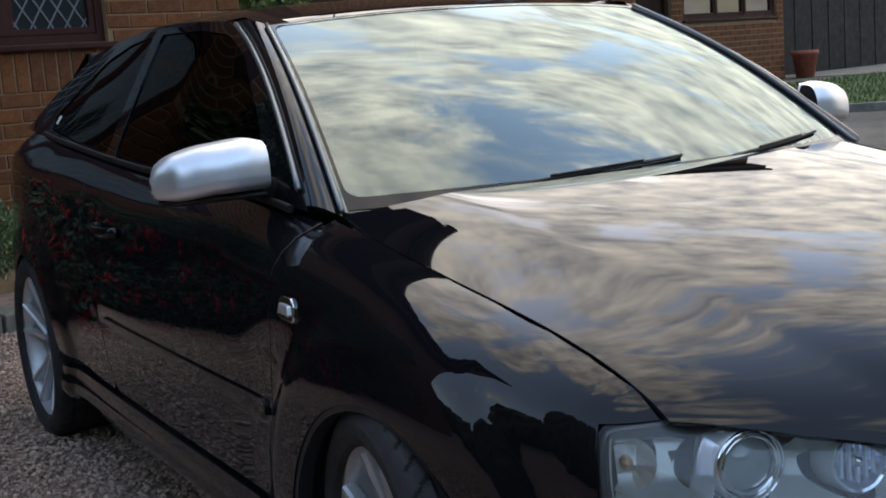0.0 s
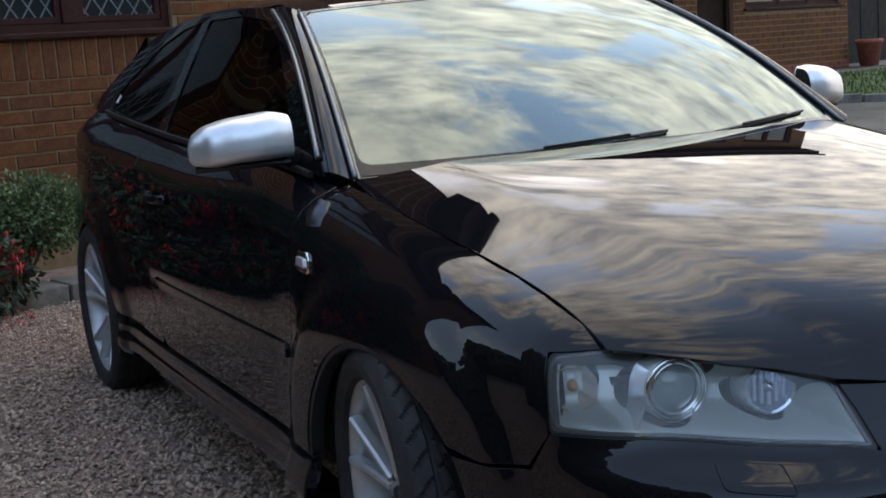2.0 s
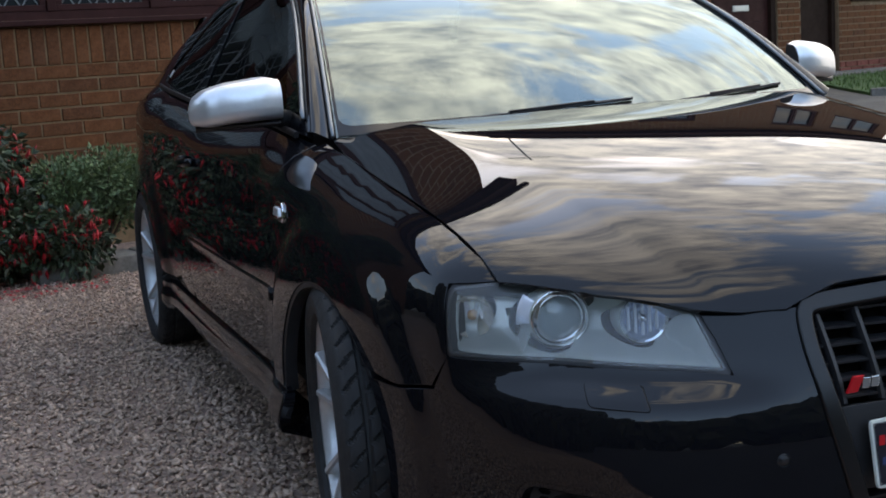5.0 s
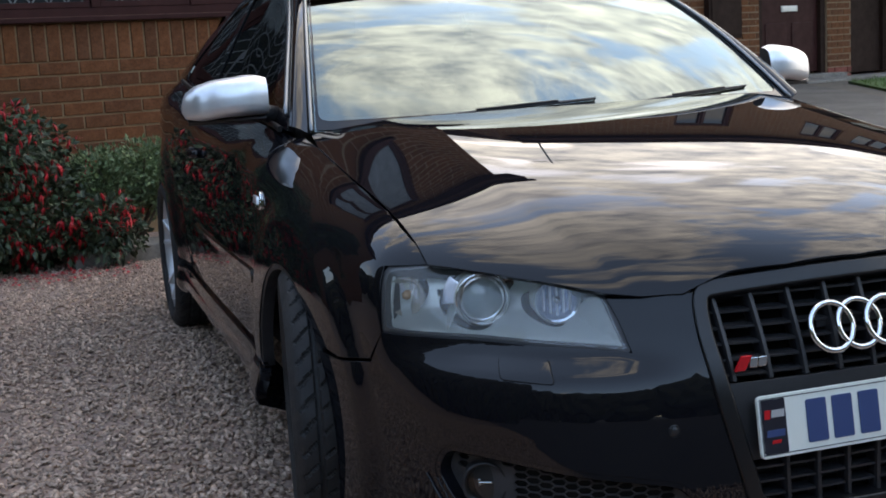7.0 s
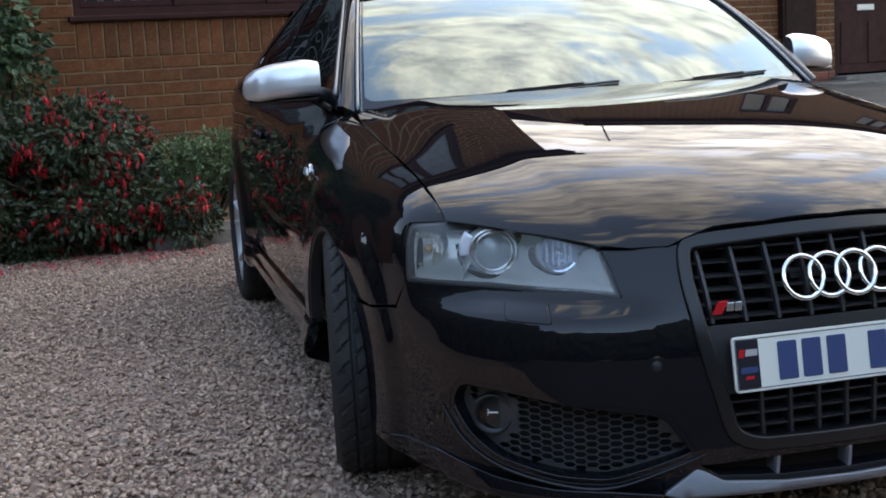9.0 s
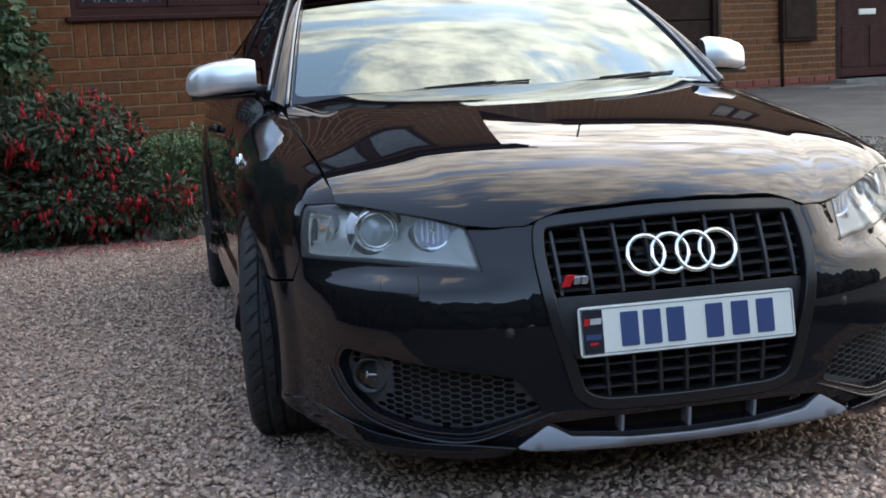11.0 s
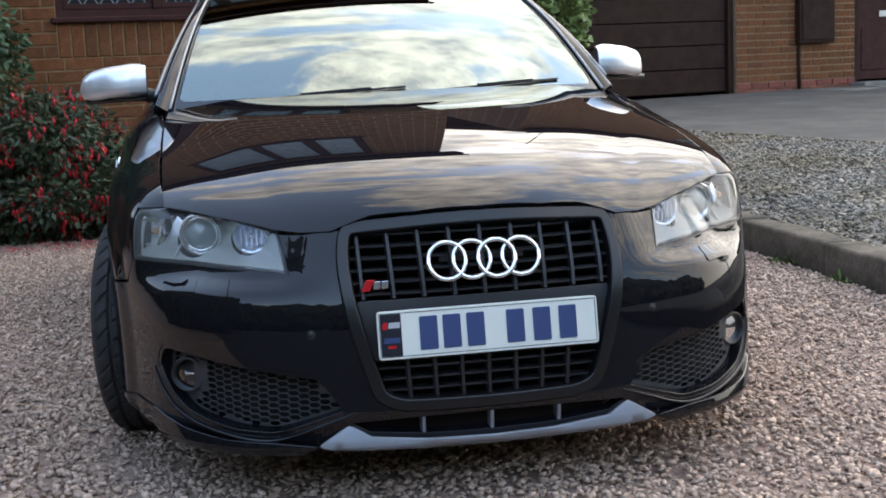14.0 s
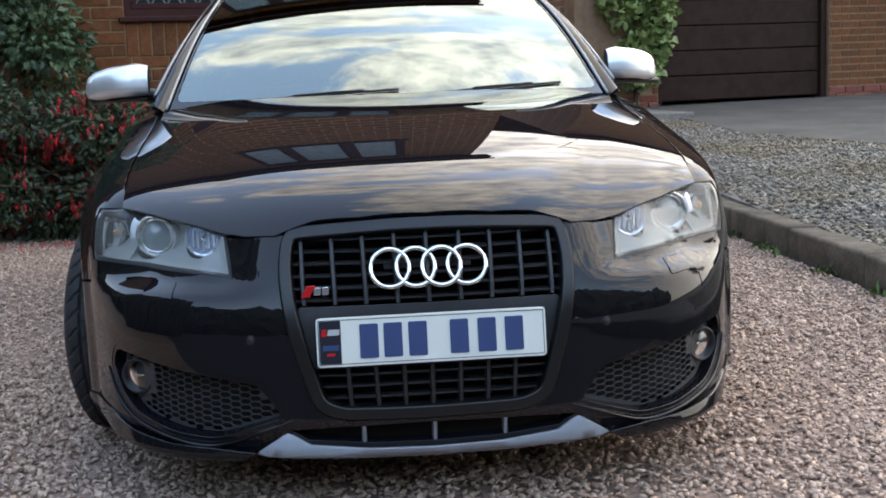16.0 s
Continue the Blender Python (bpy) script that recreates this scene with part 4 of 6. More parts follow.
# trees over the road, and an added side row
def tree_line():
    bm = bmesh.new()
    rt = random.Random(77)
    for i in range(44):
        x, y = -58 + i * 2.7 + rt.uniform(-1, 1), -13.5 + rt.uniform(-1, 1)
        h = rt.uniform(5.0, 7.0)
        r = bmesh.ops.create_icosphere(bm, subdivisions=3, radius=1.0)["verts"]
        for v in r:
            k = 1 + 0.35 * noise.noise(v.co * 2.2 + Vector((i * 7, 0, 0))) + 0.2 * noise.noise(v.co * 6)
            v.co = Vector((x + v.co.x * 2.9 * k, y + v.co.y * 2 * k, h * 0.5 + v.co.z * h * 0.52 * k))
    # unseen side row, its heights set to mask sky reflected in the wing
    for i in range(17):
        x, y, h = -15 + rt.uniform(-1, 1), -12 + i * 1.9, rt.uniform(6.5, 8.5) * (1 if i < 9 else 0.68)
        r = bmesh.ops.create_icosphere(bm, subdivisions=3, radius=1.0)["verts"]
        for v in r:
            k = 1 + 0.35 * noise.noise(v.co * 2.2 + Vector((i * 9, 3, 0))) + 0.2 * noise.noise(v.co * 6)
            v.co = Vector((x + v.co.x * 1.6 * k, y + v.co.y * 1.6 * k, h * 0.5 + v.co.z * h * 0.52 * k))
    tagged(part("tree_line", bm, HEDGE_M, None, "dark far line of trees across the road, with an added unseen side row", kind="stuff"), category="trees")


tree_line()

# planting


def hedge():
    """Tall evergreen hedge, unseen, added on the drive's open side to shade it and darken reflections."""
    bm = bmesh.new()
    rt = random.Random(9)
    for i in range(14):
        y = -1.9 + i * 0.29
        r = bmesh.ops.create_icosphere(bm, subdivisions=4, radius=1.0)["verts"]
        h = 4.5 + rt.uniform(-0.35, 0.35)
        x = -5.3 + rt.uniform(-0.15, 0.15)
        for v in r:
            k = 1 + 0.18 * noise.noise(v.co * 4 + Vector((i * 5, 0, 0))) + 0.08 * noise.noise(v.co * 13) + 0.05 * noise.noise(v.co * 31)
            v.co = Vector((x + v.co.x * 0.75 * k, y + v.co.y * 0.5 * k, h * 0.5 + v.co.z * h * 0.5 * k))
    tagged(part("hedge", bm, HEDGE_M, None, "unseen tall dark evergreen hedge added to shade the drive", kind="stuff"), category="hedge")


hedge()


def leafy(name, n, place, size, mat, parent, label, seed, droop=0.4, shape=0.45):
    """Many small pointed leaves, each folded along its rib."""
    rng = np.random.default_rng(seed)
    pos, nrm = place(rng, n)
    n = len(pos)
    L = rng.uniform(size[0], size[1], n)[:, None]
    d = nrm + rng.normal(0, 0.55, (n, 3)) + np.array((0, 0, -droop))
    d /= np.linalg.norm(d, axis=1)[:, None]
    s = np.cross(d, rng.normal(0, 1, (n, 3)))
    s /= np.linalg.norm(s, axis=1)[:, None] + 1e-9
    u = np.cross(s, d)
    P = np.stack([pos, pos + d * L * 0.45 + s * L * shape * 0.6 + u * L * 0.10, pos + d * L, pos + d * L * 0.45 - s * L * shape * 0.6 + u * L * 0.10], 1).reshape(-1, 3)
    b = np.arange(n)[:, None] * 4
    F = np.stack([b + 0, b + 1, b + 2, b + 0, b + 2, b + 3], 2).reshape(-1, 3)
    me = bpy.data.meshes.new(name)
    me.from_pydata(P.tolist(), [], F.tolist())
    return part(name, me, mat, parent, label)


def clumps(centres, rng, n, fill=0.45):
    """Places on and in rounded clumps (x, y, z, rx, ry, rz)."""
    c = np.array(centres)
    w = c[:, 3] * c[:, 5]
    i = rng.choice(len(c), n, p=w / w.sum())
    v = rng.normal(0, 1, (n, 3))
    v /= np.linalg.norm(v, axis=1)[:, None]
    r = 1 - fill * rng.uniform(0, 1, n) ** 1.6
    p = c[i, :3] + v * c[i, 3:] * r[:, None] * (1 + 0.16 * np.sin(v[:, :1] * 9 + i[:, None]) * np.cos(v[:, 2:] * 8))
    ok = p[:, 2] > 0.02
    return p[ok], v[ok]


rb = random.Random(21)
FUCHSIA = []
for i in range(34):
    t = rb.random()
    x = -3.6 + 2.50 * t
    y = 5.60 + 0.22 * t + rb.uniform(-0.38, 0.30)
    h = (1.12 - 0.34 * t) * rb.uniform(0.55, 1.12)
    r = rb.uniform(0.15, 0.33)
    FUCHSIA.append((x, y, max(0.15, h - r * 0.7), r * 1.1, r, r * 0.8))
for i in range(16):
    t = i / 15
    FUCHSIA.append((-3.5 + 2.5 * t + rb.uniform(-0.06, 0.06), 5.22 + 0.28 * t + rb.uniform(-0.08, 0.12), rb.uniform(0.10, 0.34), rb.uniform(0.16, 0.26), 0.18, rb.uniform(0.12, 0.22)))
fuchsia = thing("fuchsia_bush", (-2.1, 5.7, 0), "fuchsia bush covered with hanging red flowers", "bush")
stems = bmesh.new()
for i in range(46):
    c = FUCHSIA[rb.randrange(len(FUCHSIA))]
    b0 = Vector((-3.2 + 2.3 * rb.random(), 5.75 + rb.uniform(-0.15, 0.2), 0))
    b1 = Vector(c[:3]) + Vector((rb.uniform(-0.2, 0.2), rb.uniform(-0.25, 0.1), c[5] * 0.6))
    stems = merge(stems, tube([b0, b0.lerp(b1, 0.5) + Vector((0, 0, 0.12)), b1], [0.009, 0.006, 0.003], 5))
part("branchwork", stems, TWIG, fuchsia)
leafy("leaves", 34000, lambda r, n: clumps(FUCHSIA, r, n, 0.75), (0.03, 0.066), LEAF_DARK, fuchsia, "dark green leaves", 31)


def flowers(name, n, centres, seed):
    rng = np.random.default_rng(seed)
    p, v = clumps(centres, rng, n, 0.10)
    ok = (v[:, 1] < 0.35)
    p = p[ok]
    # hanging in little bunches
    p = np.repeat(p, 6, axis=0) + rng.normal(0, 0.034, (len(p) * 6, 3))
    n = len(p)
    V, F = [], []
    for c in p:
        l = rng.uniform(0.042, 0.074)
        a0 = rng.uniform(0, 6.28)
        tilt = rng.normal(0, 0.25, 2)
        b = len(V)
        V.append(tuple(c))
        for k in range(4):
            a = a0 + k * math.pi / 2
            V.append((c[0] + 0.010 * math.cos(a) + tilt[0] * l * 0.5, c[1] + 0.010 * math.sin(a) + tilt[1] * l * 0.5, c[2] - l * 0.45))
        V.append((c[0] + tilt[0] * l, c[1] + tilt[1] * l, c[2] - l))
        for k in range(4):
            F.append((b, b + 1 + k, b + 1 + (k + 1) % 4))
            F.append((b + 5, b + 1 + (k + 1) % 4, b + 1 + k))
        for k in range(4):
            a = a0 + 0.6 + k * math.pi / 2
            q = len(V)
            o = np.array((math.cos(a), math.sin(a), 0.25))
            V.append((c[0], c[1], c[2] - l * 0.35))
            V.append(tuple(c + o * 0.026 + np.array((-o[1], o[0], 0)) * 0.006 + np.array((0, 0, -l * 0.4))))
            V.append(tuple(c + o * 0.038 + np.array((0, 0, -l * 0.45))))
            F.append((q, q + 1, q + 2))
    me = bpy.data.meshes.new(name)
    me.from_pydata(V, [], F)
    return me


part("flower_mass", flowers("flowers", 620, FUCHSIA, 41), PETAL, fuchsia, "hanging red flowers", kind="stuff")
fallen = np.random.default_rng(6)
fp = np.c_[fallen.uniform(-3.4, -0.9, 430), fallen.normal(5.04, 0.14, 430)]
fp[:, 1] += 0.20 * (fp[:, 0] + 2.0) * 0.9
PV, PF = [], []
for x, y in fp:
    a = fallen.uniform(0, 6.28)
    b = len(PV)
    for k in range(3):
        PV.append((x + 0.012 * math.cos(a + 2.1 * k), y + 0.018 * math.sin(a + 2.1 * k), 0.022 + 0.004 * k))
    PF.append((b, b + 1, b + 2))
me = bpy.data.meshes.new("fallen_petals"); me.from_pydata(PV, [], PF)
tagged(part("fallen_petals", me, PETAL, None, "fallen red petals on the gravel", kind="stuff"), category="petals")

SHRUB = [(-0.88 + rb.uniform(-0.34, 0.30), 5.95 + rb.uniform(-0.18, 0.15), 0.40 + rb.uniform(-0.14, 0.16), 0.2, 0.18, 0.17) for _ in range(14)]
shrub = thing("green_shrub", (-0.88, 5.95, 0), "rounded pale green shrub by the house wall", "bush")
leafy("leaves", 13000, lambda r, n: clumps(SHRUB, r, n, 0.6), (0.02, 0.042), LEAF_MID, shrub, "pale green leaves", 32, droop=-0.3)
st = bmesh.new()
for c in SHRUB:
    st = merge(st, tube([(-0.88, 5.95, 0), (c[0], c[1], c[2] + 0.05)], [0.012, 0.004], 5))
part("branchwork", st, TWIG, shrub)

CLIMB = [(-2.7 + rb.uniform(-0.8, 0.72), 6.12 + rb.uniform(-0.15, 0.15), 0.3 + 2.9 * rb.random(), 0.27, 0.2, 0.27) for _ in range(64)]
CLIMB += [(-4.4 + rb.uniform(-1.0, 1.0), 5.85 + rb.uniform(-0.15, 0.15) - 0.0, 0.3 + 4.2 * rb.random(), 0.32, 0.25, 0.32) for _ in range(70)]
climber = thing("climbing_plant", (-2.6, 6.2, 0), "dark green climbing plant against the brick wall", "climber")
leafy("leaves", 58000, lambda r, n: clumps(CLIMB, r, n, 0.6), (0.035, 0.075), LEAF_CLIMB, climber, "dark green leaves", 33, shape=0.6)
st = bmesh.new()
for i in range(7):
    x = -3.2 + i * 0.18
    st = merge(st, tube([(x, 6.28, 0), (x + 0.1, 6.25, 1.2), (x - 0.05, 6.22, 2.4)], [0.018, 0.012, 0.006], 6))
part("branchwork", st, TWIG, climber)

far_tree = thing("tree", (4.2, 20, 0.3), "leafy garden tree rising between the two houses", "tree")
part("trunk", tube([(4.2, 20, 0.2), (4.25, 20, 2.2), (4.1, 20.1, 6.8)], [0.16, 0.12, 0.06], 8), TWIG, far_tree)
CROWN = [(4.2 + rb.uniform(-1.3, 1.3), 20 + rb.uniform(-1, 1), 7.1 + rb.uniform(-1.7, 1.6), 0.6, 0.6, 0.5) for _ in range(26)]
leafy("crown", 9000, lambda r, n: clumps(CROWN, r, n, 0.6), (0.10, 0.2), LEAF_CLIMB, far_tree, "dark green leaves", 35)
limbs = bmesh.new()
for c in CROWN[:14]:
    limbs = merge(limbs, tube([(4.2, 20, 2.6), c[:3]], [0.05, 0.015], 5))
part("limbs", limbs, TWIG, far_tree)

side_tree = thing("tree", (9.0, 3.6, 0), "slim leafy garden tree beyond the planting bed", "tree")
part("trunk", tube([(9.0, 3.6, -0.1), (9.05, 3.6, 1.5), (9.0, 3.65, 3.4)], [0.10, 0.08, 0.03], 8), TWIG, side_tree)
rs = random.Random(55)
SIDE = [(9.0 + rs.uniform(-0.6, 0.6), 3.6 + rs.uniform(-0.6, 0.6), 2.7 + rs.uniform(-1.2, 1.3), 0.4, 0.4, 0.4) for _ in range(16)]
leafy("crown", 4500, lambda r, n: clumps(SIDE, r, n, 0.6), (0.08, 0.16), LEAF_CLIMB, side_tree, "dark green leaves", 36)

ivy_o = MB @ Vector((-2.78, -0.16, 0))
IVY = [(ivy_o.x + rb.uniform(-0.28, 0.28), ivy_o.y + rb.uniform(-0.1, 0.1), 0.95 + 1.9 * rb.random(), 0.22, 0.2, 0.22) for _ in range(26)]
ivy = thing("ivy", (ivy_o.x, ivy_o.y, 0.5), "variegated ivy climbing beside the garage door", "ivy")
leafy("leaves", 5200, lambda r, n: clumps(IVY, r, n, 0.55), (0.07, 0.13), LEAF_IVY, ivy, "green and cream leaves", 34, shape=0.75)
part("branchwork", tube([(ivy_o.x, ivy_o.y + 0.1, 0.45), (ivy_o.x + 0.05, ivy_o.y + 0.08, 1.6), (ivy_o.x, ivy_o.y + 0.05, 2.7)], [0.04, 0.03, 0.015], 7), TWIG, ivy)
edge_strip = thing("wall_edging", (0, 5.9, 0), "pale concrete strip along the house wall", "edging", kind="structure")
for i in range(5):
    part("edging_slab", block((0.6, 0.30, 0.11), (0, 0, 0), 0.01, m=pose(-1.0 + i * 0.60, 5.62 + i * 0.147, 0.045, 0, 0, 13.8)), CONCRETE, edge_strip)


# ---- the car: x across (its right side is -x), y from nose to tail, z up ----
AXLE_F, AXLE_R, WHEEL_Z, ARCH_R = 0.925, 3.53, 0.320, 0.350
plan_pts = [(0, -0.03), (0.2, -0.026), (0.36, -0.008), (0.48, 0.027), (0.58, 0.072), (0.67, 0.145), (0.745, 0.24), (0.803, 0.36), (0.842, 0.50), (0.866, 0.65),
            (0.882, 0.85), (0.890, 1.2), (0.895, 1.6), (0.899, 2.2), (0.901, 2.8), (0.900, 3.3), (0.893, 3.65), (0.86, 3.93), (0.77, 4.14), (0.55, 4.24), (0.25, 4.275), (0, 4.28)]
acc = [0.0]
for a, b in zip(plan_pts, plan_pts[1:]):
    acc.append(acc[-1] + math.dist(a, b))
plan_fn = spline(list(zip(acc, plan_pts)))
S_TAB = np.linspace(0, acc[-1], 3000)
XY_TAB = np.array([plan_fn(s) for s in S_TAB])
T_TAB = np.gradient(XY_TAB, S_TAB, axis=0)
T_TAB /= np.linalg.norm(T_TAB, axis=1)[:, None]


def s_of(x, y):
    """Where along the plan line a place beside it lies."""
    return float(S_TAB[np.argmin((XY_TAB[:, 0] - abs(x)) ** 2 + (XY_TAB[:, 1] - y) ** 2)]) * (1 if x >= 0 else -1)


def table(f, a, b, n=800):
    xs = np.linspace(a, b, n)
    ys = np.array([f(x) for x in xs])
    return lambda x: float(np.interp(x, xs, ys))


nose_in = table(spline([(0.10, 0.06), (0.15, 0.02), (0.20, 0.004), (0.30, 0.0), (0.40, 0.0), (0.45, 0.003), (0.50, 0.013), (0.54, 0.027), (0.58, 0.047), (0.62, 0.070), (0.67, 0.10), (0.72, 0.14), (0.78, 0.2)]), 0.05, 0.8)


def B(x, y):
    """The bonnet: a crowned sheet that rolls down at the nose, with a soft crease running back from each lamp."""
    a2 = x * x + 1e-6
    u = y - 0.04
    roll = 0.0743 * (1 - math.exp(-max(-0.3, u - 0.6779 * a2) / 0.1516)) + 0.0032 * (1 - math.exp(-max(-0.09, u - 0.6406 * a2) / 0.04))
    crease = math.sqrt(a2) - 0.545 + 0.17 * math.exp(-u / 0.27)
    out = 0.5 * (crease + math.sqrt(crease * crease + 0.0002))
    z = 0.6992 + 0.1985 * u - 0.0352 * u * u + roll
    z -= (0.1658 - 0.166 * u + 0.0578 * u * u) * a2 + (0.0282 + 0.3972 * u - 0.3225 * u * u) * a2 * a2
    z -= (-0.2015 + 0.4104 * u - 0.1389 * u * u) * out + (-1.2167 + 1.287 * u) * out * out
    return (x, y, z)


def bon_e(y):
    """Height of the wing's upper edge beside the bonnet."""
    k = min(1.3, max(0.36, y))
    return B(0.735, k)[2] + 0.38 * (y - k) - 0.1009 * (y * y - k * k)


belt = table(spline([(0.8, 0.82), (1.2, 0.889), (1.4, 0.9165), (1.6, 0.938), (2.5, 0.970), (3.3, 1.022), (3.8, 1.055), (4.3, 1.04)]), 0.5, 4.4)


def wing_top(y):
    k = smoothstep(1.05, 1.75, y)
    return bon_e(min(y, 1.8)) * (1 - k) + belt(y) * k


gap_x = table(spline([(0.0, 0.66), (0.375, 0.727), (0.6, 0.735), (0.9, 0.74), (1.315, 0.74)]), -0.1, 1.5)


def rim_top(s):
    """Height of the wing's upper edge over a place on the plan line."""
    a = abs(s)
    x, y = float(np.interp(a, S_TAB, XY_TAB[:, 0])), float(np.interp(a, S_TAB, XY_TAB[:, 1]))
    return wing_top(y + float(np.interp(a, S_TAB, T_TAB[:, 0])) * max(0.0, x - gap_x(min(y, 1.315))))


def wing_in(h):
    d = math.exp(-max(h, -0.02) / 0.036)
    return d + 0.9 * max(0.0, h - 0.42) ** 1.8


def door_in(h):
    d = 0.092 * max(0.0, 1 - max(h, -0.05) / 0.10) ** 1.6 + 0.032 * max(0.0, 1 - h / 0.36) ** 1.5 * (1 if h > 0 else 1)
    d += 0.006 * smoothstep(0.395, 0.425, h)
    return d + 0.20 * max(0.0, h - 0.45) ** 1.8


def inset(s, z):
    a = abs(s)
    y = float(np.interp(a, S_TAB, XY_TAB[:, 1]))
    x = float(np.interp(a, S_TAB, XY_TAB[:, 0]))
    front = nose_in(z) * (0.66 + 0.34 * smoothstep(0.0, 0.34, x)) if y < 0.62 else 0.0
    h = rim_top(s) - z
    side = 0.0
    if y > 0.15:
        w = wing_in(h) * max(0.03, x - gap_x(min(y, 1.315)))
        if y > 1.27:
            k = smoothstep(1.27, 1.6, y)
            w = w * (1 - k) + door_in(h) * k
        side = w
        for ax in (AXLE_F, AXLE_R):
            d = math.hypot(y - ax, z - 0.30)
            if d < 0.62:
                side -= 0.012 * smoothstep(0.62, 0.36, d) * smoothstep(0.75, 0.6, z) + 0.014 * smoothstep(0.515, 0.44, d) * smoothstep(0.82, 0.74, z)
    k = smoothstep(0.16, 0.46, y)
    # the lamps sit in a shallow shelf of the bumper
    shelf = 0.038 * smoothstep(0.512, 0.566, z) * smoothstep(0.35, 0.53, x) * (1 - smoothstep(0.20, 0.42, y)) * (1 - smoothstep(0.66, 0.72, z))
    return front * (1 - k) + side * k + shelf


def W(s, z, off=0.0):
    """The painted skin round the nose, along the side and round the tail."""
    a = abs(s)
    x, y = float(np.interp(a, S_TAB, XY_TAB[:, 0])), float(np.interp(a, S_TAB, XY_TAB[:, 1]))
    tx, ty = float(np.interp(a, S_TAB, T_TAB[:, 0])), float(np.interp(a, S_TAB, T_TAB[:, 1]))
    d = inset(a, z) + off
    x, y = x - ty * d, y + tx * d
    return (x if s >= 0 else -x, y, z)


def screen_at(u, v):
    """The windscreen: u from -1 to 1 across, v from 0 at the cowl to 1 at the roof."""
    hw = 0.715 + (0.562 - 0.715) * v
    y = (1.14 + 0.20 * u * u) * (1 - v) + (1.955 + 0.06 * u * u) * v
    z = (0.925 - 0.008 * u * u) * (1 - v) + (1.338 - 0.022 * u * u) * v + 0.035 * math.sin(math.pi * v)
    return (hw * u, y, z)


roof_z = table(spline([(1.9, 1.322), (1.955, 1.338), (2.2, 1.378), (2.6, 1.402), (3.0, 1.398), (3.4, 1.372), (3.8, 1.325)]), 1.8, 4.0)


def roof_half(y):
    return 0.562 + 0.02 * smoothstep(2.0, 2.4, y) - 0.05 * smoothstep(2.8, 3.9, y)


def roof_at(u, y):
    k = abs(u)
    return (u * roof_half(y), y + 0.06 * u * u * smoothstep(2.6, 1.95, y), roof_z(y) - 0.022 * k ** 2 - 0.02 * k ** 6)


def glasshouse(y, z):
    """The side above the belt line."""
    zb = wing_top(y) - 0.005
    xb = float(np.interp(y, XY_TAB[:1900, 1], XY_TAB[:1900, 0])) - 0.108
    top = 1.335
    k = (z - zb) / (top - zb)
    xt = roof_half(y) + 0.018
    return (xb + (xt - xb) * (k + 0.10 * k * (k - 1)) - 0.06 * max(0, y - 3.3) ** 1.5, y, z)


car = thing("car", (0, 2.1, 0), "glossy black three-door hatchback standing on pinkish gravel drive", "car")


def skin(name, F, outline, holes=(), step=0.028, mat=None, parent=None, label="", flip=False, depth=0.014, edge=0.0016):
    return part(name, panel_mesh(name, F, outline, holes, step, depth, edge, flip), mat or PAINT, parent or car, label)


def sz(*pts):
    return [(s_of(x, y), z) for x, y, z in pts]


# bonnet
bonnet_half = [(0, 0.04), (0.15, 0.05), (0.25, 0.072), (0.3, 0.074), (0.345, 0.077), (0.41, 0.108), (0.472, 0.145), (0.6, 0.245), (0.66, 0.3), (0.727, 0.366), (0.732, 0.55), (0.737, 0.9), (0.738, 1.20), (0.728, 1.318), (0.60, 1.245), (0.35, 1.165), (0.0, 1.125)]
bonnet_poly = bonnet_half + [(-x, y) for x, y in bonnet_half[-2:0:-1]]
bonnet = skin("bonnet", B, bonnet_poly, step=0.0125, depth=0.007, label="black bonnet reflecting clouds and house")

# front bumper with its openings
GRILLE = rounded([(0.0, 0.693, 0.3), (0.337, 0.672, 0.07), (0.345, 0.60, 0.1), (0.325, 0.47, 0.1), (0.268, 0.272, 0.06), (0.215, 0.246, 0.05), (0.0, 0.240, 0.1),
                  (-0.215, 0.246, 0.05), (-0.268, 0.272, 0.06), (-0.325, 0.47, 0.1), (-0.345, 0.60, 0.1), (-0.337, 0.672, 0.07)], 0.05)


def grown(poly, d):
    a = ccw(poly)
    out = []
    n = len(a)
    for i in range(n):
        t = a[(i + 1) % n] - a[i - 1]
        t /= np.linalg.norm(t) + 1e-9
        out.append(a[i] + np.array((t[1], -t[0])) * d)
    return out


def to_s(poly):
    """Front-view outline (x, z) on to the skin."""
    xs = XY_TAB[:900, 0]
    return [(math.copysign(float(np.interp(abs(p[0]), xs, S_TAB[:900])), p[0]), p[1]) for p in poly]


FOG = sz((0.325, -0.012, 0.245), (0.392, 0.0, 0.338), (0.55, 0.055, 0.362), (0.68, 0.15, 0.386), (0.752, 0.252, 0.392), (0.766, 0.284, 0.335), (0.748, 0.243, 0.274), (0.70, 0.18, 0.225), (0.60, 0.085, 0.193), (0.50, 0.035, 0.186))
FOG = rounded(FOG, 0.03, 4)
INTAKE = [(-0.33, 0.222), (-0.29, 0.196), (-0.15, 0.183), (0, 0.18), (0.15, 0.183), (0.29, 0.196), (0.33, 0.222), (0.2, 0.226), (0.0, 0.228), (-0.2, 0.226)]
LAMP_LOW, LAMP_TOP = s_of(0.445, 0.105) - 0.010, s_of(0.472, 0.158) - 0.011
half = to_s([(0.336, 0.656)]) + [(s_of(x, y), B(x, y)[2] - 0.004) for x, y in ((0.375, 0.092), (0.41, 0.108))] + [(LAMP_TOP, B(0.466, 0.142)[2] - 0.004), (LAMP_TOP * 0.5 + LAMP_LOW * 0.5, 0.615), (LAMP_LOW, 0.559)]
